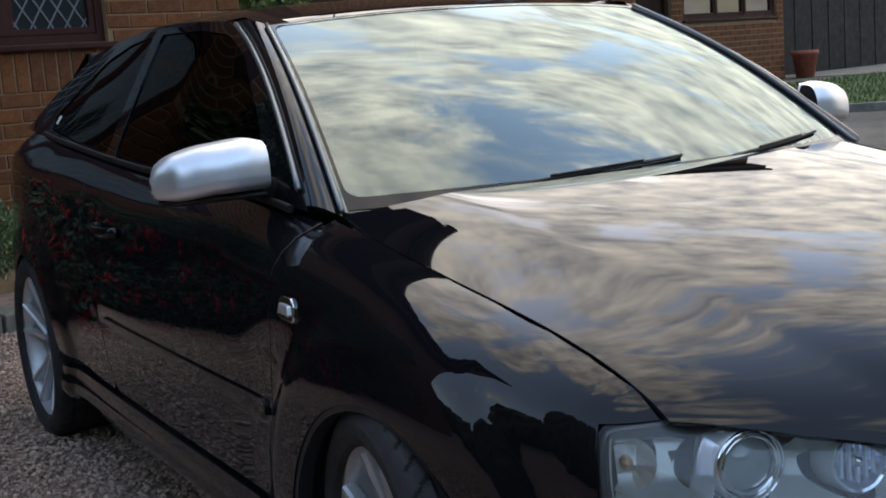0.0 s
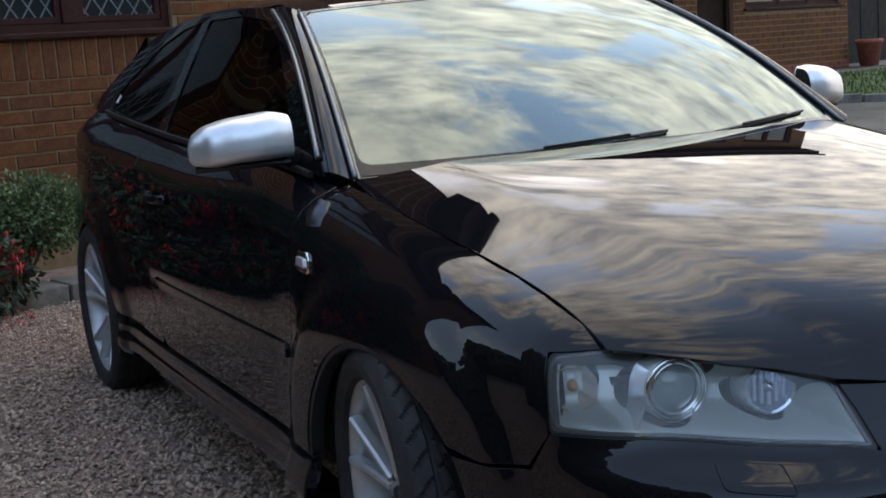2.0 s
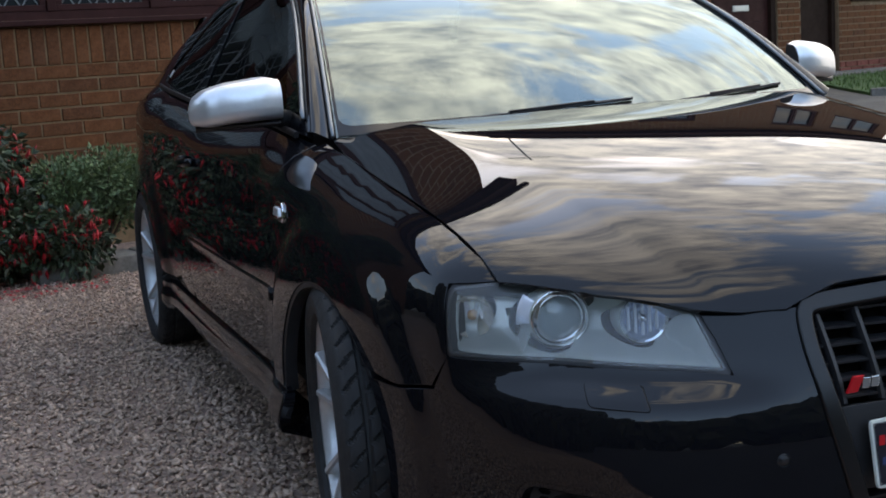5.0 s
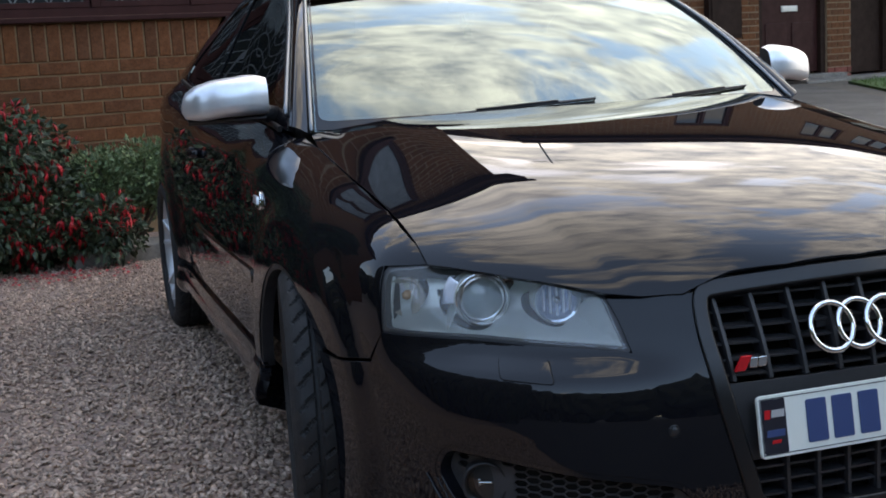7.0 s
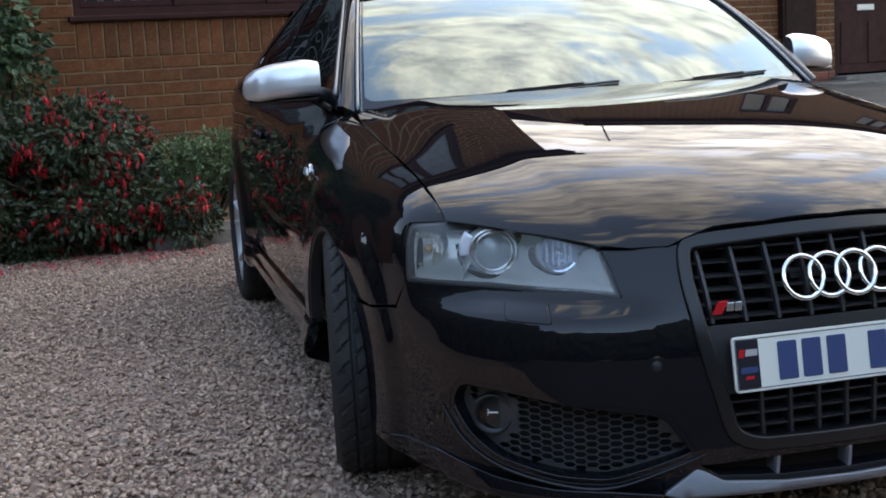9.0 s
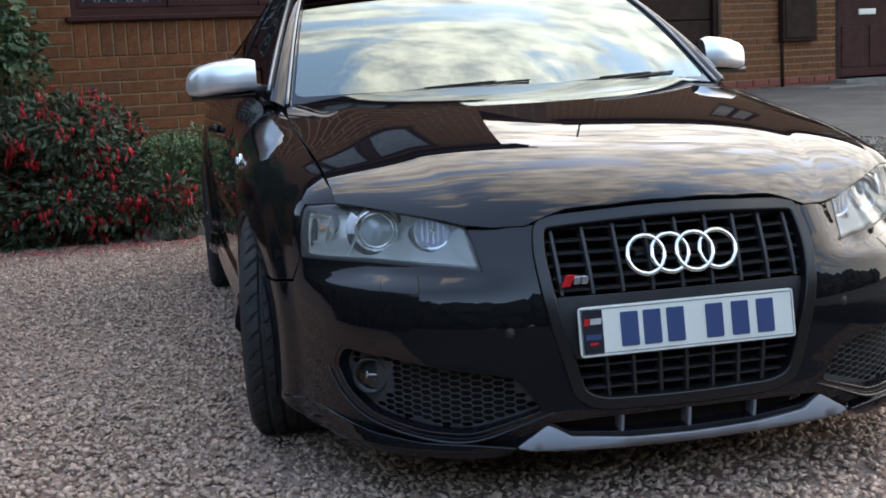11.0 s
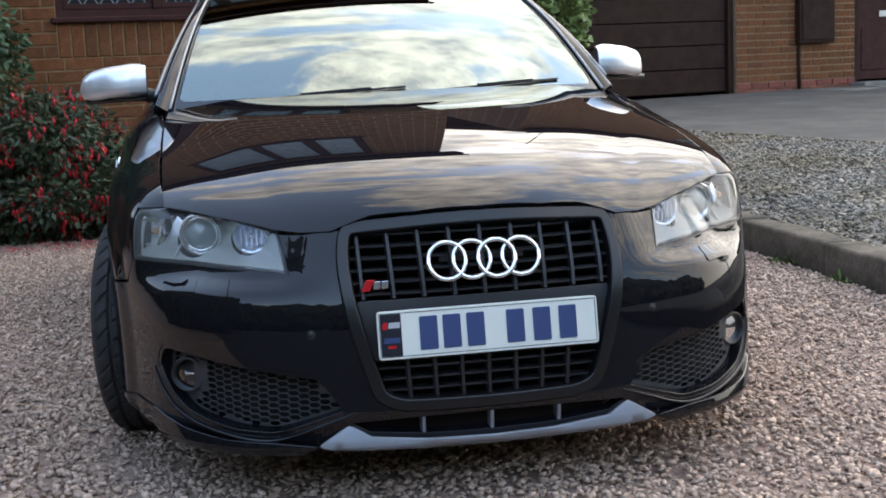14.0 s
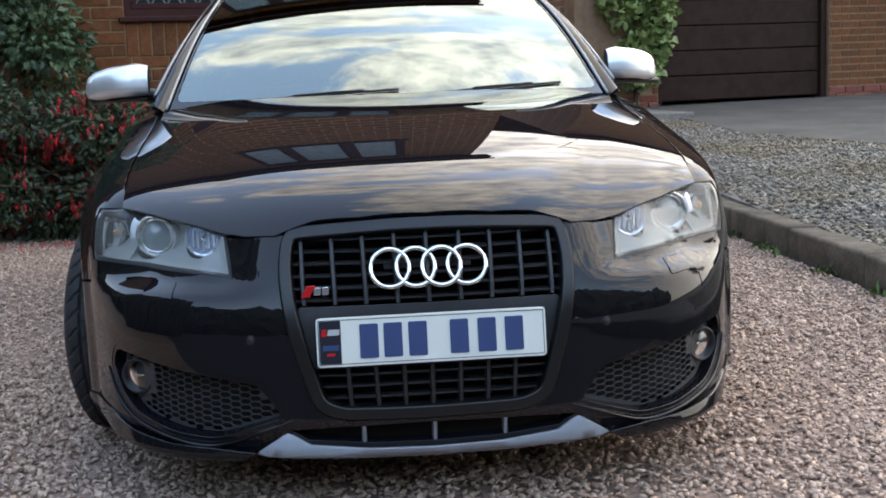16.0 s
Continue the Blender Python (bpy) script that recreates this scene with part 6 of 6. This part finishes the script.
# wings, doors, rear quarters, sills
for m in (-1, 1):
    def ms(*pts):
        return [(m * s_of(x, y), z) for x, y, z in pts]
    up = [(m * (s_of(0.727, 0.366) + 0.004), B(0.727, 0.366)[2] - 0.001)] + [(m * s_of(0.86, y), rim_top(s_of(0.86, y)) - 0.001) for y in (0.40, 0.44, 0.5, 0.6, 0.75, 0.9, 1.05, 1.2, 1.325)]
    down = [(m * s_of(0.88, y), z) for y, z in ((1.342, 0.86), (1.35, 0.8), (1.362, 0.6), (1.362, 0.335), (1.24, 0.335))]
    arch = [(m * s_of(0.88, AXLE_F + ARCH_R * math.cos(radians(a))), 0.295 + ARCH_R * math.sin(radians(a))) for a in range(8, 142, 6)]
    front = [(m * s_of(0.85, 0.545), 0.509), (m * s_of(0.825, 0.452), 0.520), (m * s_of(0.811, 0.416), 0.574), (m * s_of(0.812, 0.420), 0.64), (m * s_of(0.802, 0.433), 0.703)]
    wing = skin("wing", W, up + down + arch + front, step=0.017, flip=False, label="black front wing")
    skin("arch_lip", lambda s, z: W(s, z, 0.004), [(m * s_of(0.88, AXLE_F + ARCH_R * math.cos(radians(a))), 0.295 + ARCH_R * math.sin(radians(a))) for a in range(6, 176, 6)] + [(m * s_of(0.88, AXLE_F + (ARCH_R - 0.012) * math.cos(radians(a))), 0.295 + (ARCH_R - 0.012) * math.sin(radians(a))) for a in range(174, 4, -6)], mat=SATIN, parent=wing, depth=0.03, step=0.04)
    door_poly = [(m * s_of(0.88, y), z) for y, z in ((1.348, 0.86), (1.356, 0.8), (1.368, 0.6), (1.368, 0.338), (1.9, 0.335), (2.55, 0.335), (2.60, 0.36), (2.66, 0.5), (2.75, 0.7), (2.79, 0.85))]
    door_poly += [(m * s_of(0.88, y), wing_top(y) - 0.006) for y in (2.80, 2.5, 2.2, 1.9, 1.6, 1.345)]
    door = skin("door", W, door_poly, step=0.035, label="black driver's door" if m < 0 else "black passenger door")
    quarter = [(m * s_of(0.88, y), wing_top(y) - 0.006) for y in (2.806, 3.0, 3.3, 3.6, 3.85, 4.05)] + [(m * s_of(0.82, 4.05), 0.75), (m * s_of(0.88, 3.83), 0.42)]
    quarter += [(m * s_of(0.88, AXLE_R + ARCH_R * math.cos(radians(a))), 0.295 + ARCH_R * math.sin(radians(a))) for a in range(12, 174, 6)]
    quarter += [(m * s_of(0.88, y), z) for y, z in ((2.63, 0.335), (2.607, 0.36), (2.667, 0.5), (2.757, 0.7), (2.797, 0.85))]
    skin("rear_quarter", W, quarter, step=0.035, label="black rear quarter")
    rearb = ms((0.88, 3.84, 0.40), (0.82, 4.055, 0.70), (0.5, 4.2, 0.72), (0.0, 4.23, 0.72), (0.0, 4.23, 0.24), (0.6, 4.18, 0.24), (0.86, 3.83, 0.24))
    skin("rear_bumper", W, rearb, step=0.06)
    skin("tailgate", W, ms((0.82, 4.06, 0.715), (0.8, 4.06, 1.03), (0.4, 4.2, 1.03), (0, 4.23, 1.03), (0, 4.23, 0.735), (0.5, 4.2, 0.735)), step=0.06)
    sill = [(m * s_of(0.88, y), z) for y, z in ((1.24, 0.328), (1.9, 0.328), (2.6, 0.328), (3.12, 0.328), (3.12, 0.20), (2.2, 0.19), (1.3, 0.185), (1.255, 0.25))]
    skin("side_skirt", lambda s, z: W(s, z, -0.012 - 0.02 * smoothstep(0.33, 0.26, z) + 0.10 * smoothstep(0.24, 0.18, z)), sill, step=0.03, depth=0.03, edge=0.004)
    skin("sill_seam", lambda s, z: W(s, z, 0.02), [(m * s_of(0.88, y), z) for y, z in ((1.26, 0.36), (3.1, 0.36), (3.1, 0.30), (1.26, 0.30))], mat=VOID, depth=0, step=0.1)
    # side repeater
    rp = [(m * s_of(0.88, y), z) for y, z in ((1.228, 0.741), (1.296, 0.745), (1.288, 0.785), (1.236, 0.781))]
    rep = skin("side_repeater", lambda s, z: W(s, z, -0.007), rounded(rp, 0.012), mat=CHROME, parent=wing, depth=0.012, edge=0.004, step=0.008, label="clear side repeater lamp")
    skin("repeater_lens", lambda s, z: W(s, z, -0.0125), grown(rounded(rp, 0.012), -0.012), mat=MIRROR_SILVER, parent=rep, depth=0.006, edge=0.002, step=0.008)
    # rubbing strip along the door
    mould = [(m * s_of(0.88, y), z) for y, z in ((1.40, 0.530), (1.8, 0.528), (2.3, 0.526), (2.60, 0.524), (2.60, 0.552), (2.3, 0.554), (1.8, 0.556), (1.40, 0.558))]
    skin("door_moulding", lambda s, z: W(s, z, -0.007), mould, parent=door, step=0.03, depth=0.008, edge=0.003)
    # door handle and lock
    hy, hz = 2.50, 0.812
    hp = [W(m * s_of(0.88, hy - 0.11 + 0.22 * k / 8), hz, -0.028 + 0.022 * (abs(k - 4) / 4) ** 3) for k in range(9)]
    handle = part("door_handle", strip(hp, 0.018, 0.026), PAINT, door, smooth=True)
    hl = Vector(W(m * s_of(0.88, 2.615), 0.808, -0.002))
    part("handle_cap", block((0.026, 0.05, 0.036), hl, 0.009, 3), PAINT, handle, smooth=True)
    part("lock_cylinder", lathe([(0.0001, 0.003), (0.009, 0.003), (0.011, 0.0)], 20, Matrix.Translation(hl + Vector((m * 0.013, -0.012, 0.0))) @ pose(0, 0, 0, 0, m * 90, 0)), CHROME, handle, "chrome lock cylinder", smooth=True)
    # sides above the belt line
    GF = (lambda s, z, mm=m: (mm * glasshouse(s, z)[0], s, z))
    wf = rounded([(1.60, 0.962), (1.78, 1.105), (2.02, 1.245), (2.18, 1.303), (2.40, 1.328), (2.74, 1.332), (2.73, 0.995), (2.1, 0.968)], 0.02)
    wr = rounded([(2.81, 1.002), (2.82, 1.332), (3.05, 1.318), (3.28, 1.275), (3.50, 1.175), (3.60, 1.10), (3.58, 1.068), (3.2, 1.03)], 0.025)
    hull = [(1.385, 0.925), (1.60, 1.085), (1.85, 1.222), (2.02, 1.298), (2.14, 1.335), (2.4, 1.352), (2.8, 1.36), (3.2, 1.345), (3.6, 1.31), (3.85, 1.20), (4.02, 1.06), (3.6, 1.045), (3.0, 1.0), (2.5, 0.972), (2.0, 0.958), (1.6, 0.945)]
    flip = m > 0
    skin("window_frame", GF, hull, [grown(wf, 0.003), grown(wr, 0.003)], step=0.04, flip=not flip, depth=0.02)
    for nm, loop in (("door_window", wf), ("quarter_window", wr)):
        g = part(nm, panel_mesh(nm, lambda s, z: (m * (glasshouse(s, z)[0] - 0.006), s, z), loop, [], 0.05, 0.0, 0.001, not flip), TINT, car, "dark tinted side glass")
        g.visible_shadow = False
    if m < 0:
        note = [(3.520, 1.078), (3.560, 1.084), (3.558, 1.110), (3.520, 1.104)]
        part("window_sticker", panel_mesh("window_sticker", lambda s, z: (m * (glasshouse(s, z)[0] - 0.004), s, z), note, [], 0.01, 0.0, 0.001, not flip), WHITE_PLATE, car, "small white sticker")
    part("window_seal", strip([(m * (glasshouse(y, wing_top(y) + 0.004)[0] + 0.004), y, wing_top(y) + 0.004) for y in np.linspace(1.45, 3.6, 24)], 0.012, 0.016), SATIN, car)
    part("door_trim", sheet_mesh("dt", lambda u, v: (m * (glasshouse(1.45 + 2.3 * v, wing_top(1.45 + 2.3 * v) + 0.02)[0] - 0.03), 1.45 + 2.3 * v, wing_top(1.45 + 2.3 * v) - 0.16 + 0.172 * u), 2, 20), INTERIOR, car, "dark inner door trim")
    # front pillar, drip trim and roof rail
    def pillar(u, v):
        a = Vector(screen_at(m * (1.0 + 0.012), v * 1.03 - 0.01))
        y = 1.40 + 0.77 * v - 0.03 * math.sin(math.pi * v)
        z = 0.935 + 0.40 * v + 0.028 * math.sin(math.pi * v)
        b = Vector((m * glasshouse(y, z)[0], y, z))
        p = a.lerp(b, u)
        return p + Vector((m * 0.55, -0.55, 0.45)) * (0.02 * math.sin(math.pi * u))
    part("front_pillar", sheet_mesh("p", pillar, 8, 30, flip=m < 0), PAINT, car, smooth=True)
    trim = part("screen_trim", tube([Vector(screen_at(m * 1.008, v)) + Vector((m * 0.004, -0.006, 0.004)) for v in np.linspace(0, 1.0, 24)], 0.0055, 8), bpy.data.materials.get("grey_trim_strip") or material("grey_trim_strip", (0.22, 0.23, 0.24), 0.28, 0.7), car, "grey windscreen trim strip", smooth=True)
    part("window_trim", tube([Vector(pillar(0.97, v)) + Vector((m * 0.006, 0, 0)) for v in np.linspace(0.06, 0.98, 22)], 0.007, 8), bpy.data.materials.get("grey_trim_strip"), car, "grey window trim strip", smooth=True)

    def rail(u, v):
        y = 2.01 + 1.75 * v
        a = Vector(roof_at(m * 0.985, y))
        b = Vector((m * glasshouse(y + 0.12 * (1 - v), 1.345)[0], y + 0.12 * (1 - v), 1.345 - 0.03 * v))
        return a.lerp(b, u) + Vector((m * 0.6, 0, 0.6)) * (0.010 * math.sin(math.pi * u))
    part("roof_rail", sheet_mesh("r", rail, 6, 30, flip=m < 0), PAINT, car, smooth=True)

    # door mirror
    tuck = 0.032 if m > 0 else 0.0
    cap_top = spline([(0, 1.066), (0.12, 1.073), (0.4, 1.070), (0.72, 1.058), (0.90, 1.040), (0.97, 1.022), (1, 0.998)])
    cap_low = spline([(0, 0.966), (0.5, 0.962), (0.9, 0.960), (0.97, 0.966), (1, 0.980)])
    cap_deep = spline([(0, 0.052), (0.25, 0.074), (0.7, 0.066), (0.92, 0.044), (1, 0.012)])

    def cap(k, v):
        a = 2 * math.pi * v
        ca, sa = math.cos(a), math.sin(a)
        lo, hi = cap_low(k), cap_top(k)
        mid = lo + 0.30 * (hi - lo)
        yy = -math.copysign(abs(ca) ** 0.72, ca) * cap_deep(k)
        z = mid + (abs(sa) ** 0.72 * (hi - mid) if sa > 0 else -abs(sa) ** 0.5 * (mid - lo))
        x = 0.800 + (0.192 if m > 0 else 0.222) * k - tuck
        return (m * x, 1.555 + 0.055 * k + (yy if yy < 0 else yy * 0.25), z)
    mirror = part("door_mirror", sheet_mesh("m", lambda u, v: cap(0.5 - 0.5 * math.cos(math.pi * u), v), 26, 40, flip=m > 0), MIRROR_SILVER, car, "brushed silver door mirror cap", smooth=True)
    part("mirror_end", sheet_mesh("me", lambda u, v: Vector(cap(0, v)).lerp(Vector((m * (0.799 - (0.032 if m > 0 else 0)), 1.555, 1.018)), u), 2, 40, flip=m < 0), SATIN, mirror)
    part("mirror_base", sheet_mesh("mb", lambda u, v: (m * (0.806 + 0.200 * u - tuck), 1.562 + 0.05 * u + (0.046 - 0.016 * u) * math.cos(2 * math.pi * v) * (1 - 0.9 * u ** 6), 0.957 - 0.004 * u + 0.010 * math.sin(2 * math.pi * v)), 12, 20), SATIN, mirror, "black lower shell", smooth=True)
    part("mirror_arm", tube([(m * 0.76, 1.58, 0.952), (m * 0.80, 1.575, 0.968), (m * 0.86, 1.57, 0.975)], [0.03, 0.024, 0.02], 12), SATIN, mirror, smooth=True)
    part("mirror_glass", extruded(rounded([(0.815, 0.975), (0.985, 0.968), (1.0, 1.02), (0.96, 1.06), (0.83, 1.072)], 0.02), 0.003, Matrix.Translation((-0.032 if m > 0 else 0, 1.60, 0)) @ Matrix.Diagonal((m, 1, 1, 1)) @ FRONT), CHROME, mirror)

roof_poly = [(-1, 1.962), (0, 1.962), (1, 1.962), (1, 2.5), (1, 3.2), (1, 3.78), (0, 3.78), (-1, 3.78), (-1, 3.2), (-1, 2.5)]
skin("roof", roof_at, roof_poly, step=0.06, depth=0.0)
screen = part("windscreen", panel_mesh("windscreen", screen_at, [(-1, 0), (1, 0), (1, 1), (-1, 1)], [], 0.05, 0.0), SCREEN, car, "windscreen reflecting cloudy sky")
screen.visible_shadow = False
frit = [(-0.995, 0.004), (0.995, 0.004), (0.995, 0.996), (-0.995, 0.996)]
skin("screen_border", lambda u, v: tuple(Vector(screen_at(u, v)) + Vector((0, -0.001, 0.0022))), frit, [rounded([(-0.986, 0.045), (0.986, 0.042), (0.985, 0.985), (-0.986, 0.985)], 0.05)], mat=SCREEN_EDGE, parent=screen, step=0.05, depth=0, label="black printed border")
part("rear_window", sheet_mesh("rw", lambda u, v: ((2 * u - 1) * (0.56 - 0.0 * v + 0.14 * (1 - v)), 3.78 + 0.30 * (1 - v), 1.02 + 0.30 * v), 8, 6, flip=False), TINT, car, smooth=True)
cowl_poly = [(-0.72, 1.33), (-0.60, 1.258), (-0.35, 1.178), (0, 1.138), (0.35, 1.178), (0.60, 1.258), (0.72, 1.33), (0.70, 1.40), (0.4, 1.26), (0, 1.2), (-0.4, 1.26), (-0.70, 1.40)]
skin("cowl", lambda x, y: (x, y, B(x, min(y, 1.1))[2] - 0.012), cowl_poly, mat=MATT, step=0.04, depth=0.02)


# wipers, parked
def wiper(u0, v0, u1, v1, pu, pv):
    def on(u, v, lift):
        return Vector(screen_at(u, v)) + Vector((0, -0.5, 0.85)) * (lift * 0.6)
    part("wiper_blade", strip([on(u0 + (u1 - u0) * k / 12, v0 + (v1 - v0) * k / 12, 0.009) for k in range(13)], 0.006, 0.007, up=(0, -0.5, 0.85)), MATT, car)
    mid = on((u0 + u1) / 2, (v0 + v1) / 2, 0.018)
    arm = part("wiper_arm", tube([on(pu, pv, 0.015), on(pu, pv, 0.015).lerp(mid, 0.5) + Vector((0, 0, 0.003)), mid], [0.006, 0.0045, 0.003], 8), SATIN, car, smooth=True)
    part("wiper_bracket", strip([on(u0 + (u1 - u0) * k / 4, v0 + (v1 - v0) * k / 4, 0.020) for k in range(1, 4)], 0.005, 0.006, up=(0, -0.5, 0.85)), SATIN, arm)


wiper(-0.60, 0.030, 0.03, 0.062, -0.80, -0.02)
wiper(0.22, 0.035, 0.80, 0.075, -0.02, -0.01)

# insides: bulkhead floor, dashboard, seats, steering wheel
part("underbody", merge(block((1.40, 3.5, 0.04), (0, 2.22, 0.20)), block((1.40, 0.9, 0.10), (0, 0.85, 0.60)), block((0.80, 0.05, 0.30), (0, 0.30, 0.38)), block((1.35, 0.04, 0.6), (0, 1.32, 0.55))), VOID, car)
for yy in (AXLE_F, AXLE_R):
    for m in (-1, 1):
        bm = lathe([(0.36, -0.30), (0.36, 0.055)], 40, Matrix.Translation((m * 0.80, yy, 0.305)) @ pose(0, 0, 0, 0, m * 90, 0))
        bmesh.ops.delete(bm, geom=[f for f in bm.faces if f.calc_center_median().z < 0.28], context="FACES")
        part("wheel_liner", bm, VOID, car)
part("dashboard", merge(block((1.36, 0.42, 0.16), (0, 1.62, 0.86), 0.05, 3), block((0.36, 0.22, 0.07), (-0.37, 1.62, 0.945), 0.03, 3)), INTERIOR, car, smooth=True)
steer = part("steering_wheel", lathe([(0.18 + 0.016 * math.cos(2 * math.pi * k / 10), 0.016 * math.sin(2 * math.pi * k / 10)) for k in range(10)], 40, pose(-0.37, 1.88, 0.93, 65), closed=True), INTERIOR, car, smooth=True)
part("wheel_hub", lathe([(0.0005, 0.03), (0.06, 0.025), (0.075, 0.0), (0.075, -0.02)], 24, pose(-0.37, 1.88, 0.93, 65)), INTERIOR, steer, smooth=True)
for x in (-0.37, 0.37):
    seat = part("seat", merge(block((0.5, 0.5, 0.16), (x, 2.30, 0.50), 0.06, 3)), INTERIOR, car, smooth=True)
    part("backrest", block((0.48, 0.14, 0.62), (0, 0, 0), 0.06, 3, m=pose(x, 2.62, 0.85, -14)), INTERIOR, seat, smooth=True)
    part("headrest", block((0.27, 0.10, 0.17), (0, 0, 0), 0.05, 3, m=pose(x, 2.71, 1.24, -10)), INTERIOR, seat, smooth=True)
part("rear_bench", block((1.2, 0.5, 0.6), (0, 3.2, 0.65), 0.06, 3), INTERIOR, car, smooth=True)
part("rear_view_mirror", block((0.22, 0.03, 0.06), (0, 1.98, 1.26), 0.012, 3), SATIN, car, smooth=True)


part("headliner", sheet_mesh("hl", lambda u, v: ((2 * u - 1) * 0.57, 2.02 + 1.74 * v, roof_z(2.02 + 1.74 * v) - 0.05), 6, 12), INTERIOR, car, "dark roof lining")
part("rear_header", block((1.10, 0.05, 0.09), (0, 3.79, 1.275), 0.01), INTERIOR, car)


# wheels
def wheel(x, y, m, steer):
    """An alloy wheel with its tyre; m is the side, the hub axis lies along x."""
    base = pose(x, y, WHEEL_Z, 0, 0, steer) @ pose(0, 0, 0, 0, m * 90, 0)
    n, prof = 480, []
    hw = 0.1125
    for k in range(45):
        a = -1 + 2 * k / 44
        w = a * hw
        r = 0.320 - 0.004 * a * a - 0.022 * max(0, (abs(a) - 0.80) / 0.2) ** 2
        prof.append((r, w, abs(a) < 0.9))
    pts, faces = [], []
    ring = [(0.243, -hw * 0.86), (0.251, -hw * 0.96), (0.268, -hw * 1.03), (0.288, -hw * 1.03)]
    full = [(r, w, False) for r, w in ring] + prof + [(r, -w, False) for r, w in ring[::-1]]
    for i in range(n):
        th = 2 * math.pi * i / n
        for r, w, tread in full:
            rr = r
            if tread:
                a = w / hw
                circ = min(abs(abs(a) - 0.18), abs(abs(a) - 0.52))
                if circ < 0.045:
                    rr -= 0.007
                elif ((i + int(abs(a) * 26)) % 12) < 2 and 0.24 < abs(a) < 0.9:
                    rr -= 0.0045
            pts.append((rr * math.cos(th), rr * math.sin(th), w))
    q = len(full)
    for i in range(n):
        for k in range(q - 1):
            a, b = i * q + k, ((i + 1) % n) * q + k
            faces.append((a, b, b + 1, a + 1))
    me = bpy.data.meshes.new("tyre")
    me.from_pydata(pts, [], faces)
    me.transform(base)
    root = part("wheel", lathe([(0.030, 0.052), (0.055, 0.056), (0.070, 0.045), (0.078, 0.030), (0.078, 0.0)], 36, base), ALLOY, car, "silver multi-spoke alloy wheel with black tyre", smooth=True)
    part("tyre", me, RUBBER, root, "black tyre")
    part("rim", lathe([(0.222, -0.10), (0.228, 0.02), (0.230, 0.072), (0.238, 0.090), (0.247, 0.097), (0.255, 0.100), (0.257, 0.093), (0.248, 0.088)], 72, base), ALLOY, root, smooth=True)
    part("hub_cap", lathe([(0.0005, 0.064), (0.026, 0.062), (0.030, 0.054)], 28, base), SATIN, root, smooth=True)
    part("brake_disc", lathe([(0.07, -0.03), (0.165, -0.03), (0.165, -0.05), (0.07, -0.05)], 48, base), DISC, root, smooth=True)
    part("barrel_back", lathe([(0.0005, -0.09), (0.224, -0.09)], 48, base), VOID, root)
    for k in range(5):
        for d in (-9.5, 9.5):
            a = radians(72 * k + d)
            b = radians(72 * k + d * 1.35)
            p0 = Vector((0.060 * math.cos(a), 0.060 * math.sin(a), 0.046))
            p1 = Vector((0.14 * math.cos((a + b) / 2), 0.14 * math.sin((a + b) / 2), 0.062))
            p2 = Vector((0.234 * math.cos(b), 0.234 * math.sin(b), 0.086))
            bm = strip([p0, p0.lerp(p1, 0.5), p1, p1.lerp(p2, 0.5), p2], 0.017, 0.032)
            bmesh.ops.transform(bm, matrix=base, verts=bm.verts)
            part("spoke", bm, ALLOY, root)
        a = radians(72 * k + 36)
        part("wheel_bolt", lathe([(0.0005, 0.004), (0.008, 0.004), (0.009, -0.01)], 6, base @ Matrix.Translation((0.046 * math.cos(a), 0.046 * math.sin(a), 0.054))), CHROME, root)
    return root


wheel(-0.797, AXLE_F, -1, -9)
wheel(0.797, AXLE_F, 1, -9)
wheel(-0.805, AXLE_R, -1, 0)
wheel(0.805, AXLE_R, 1, 0)
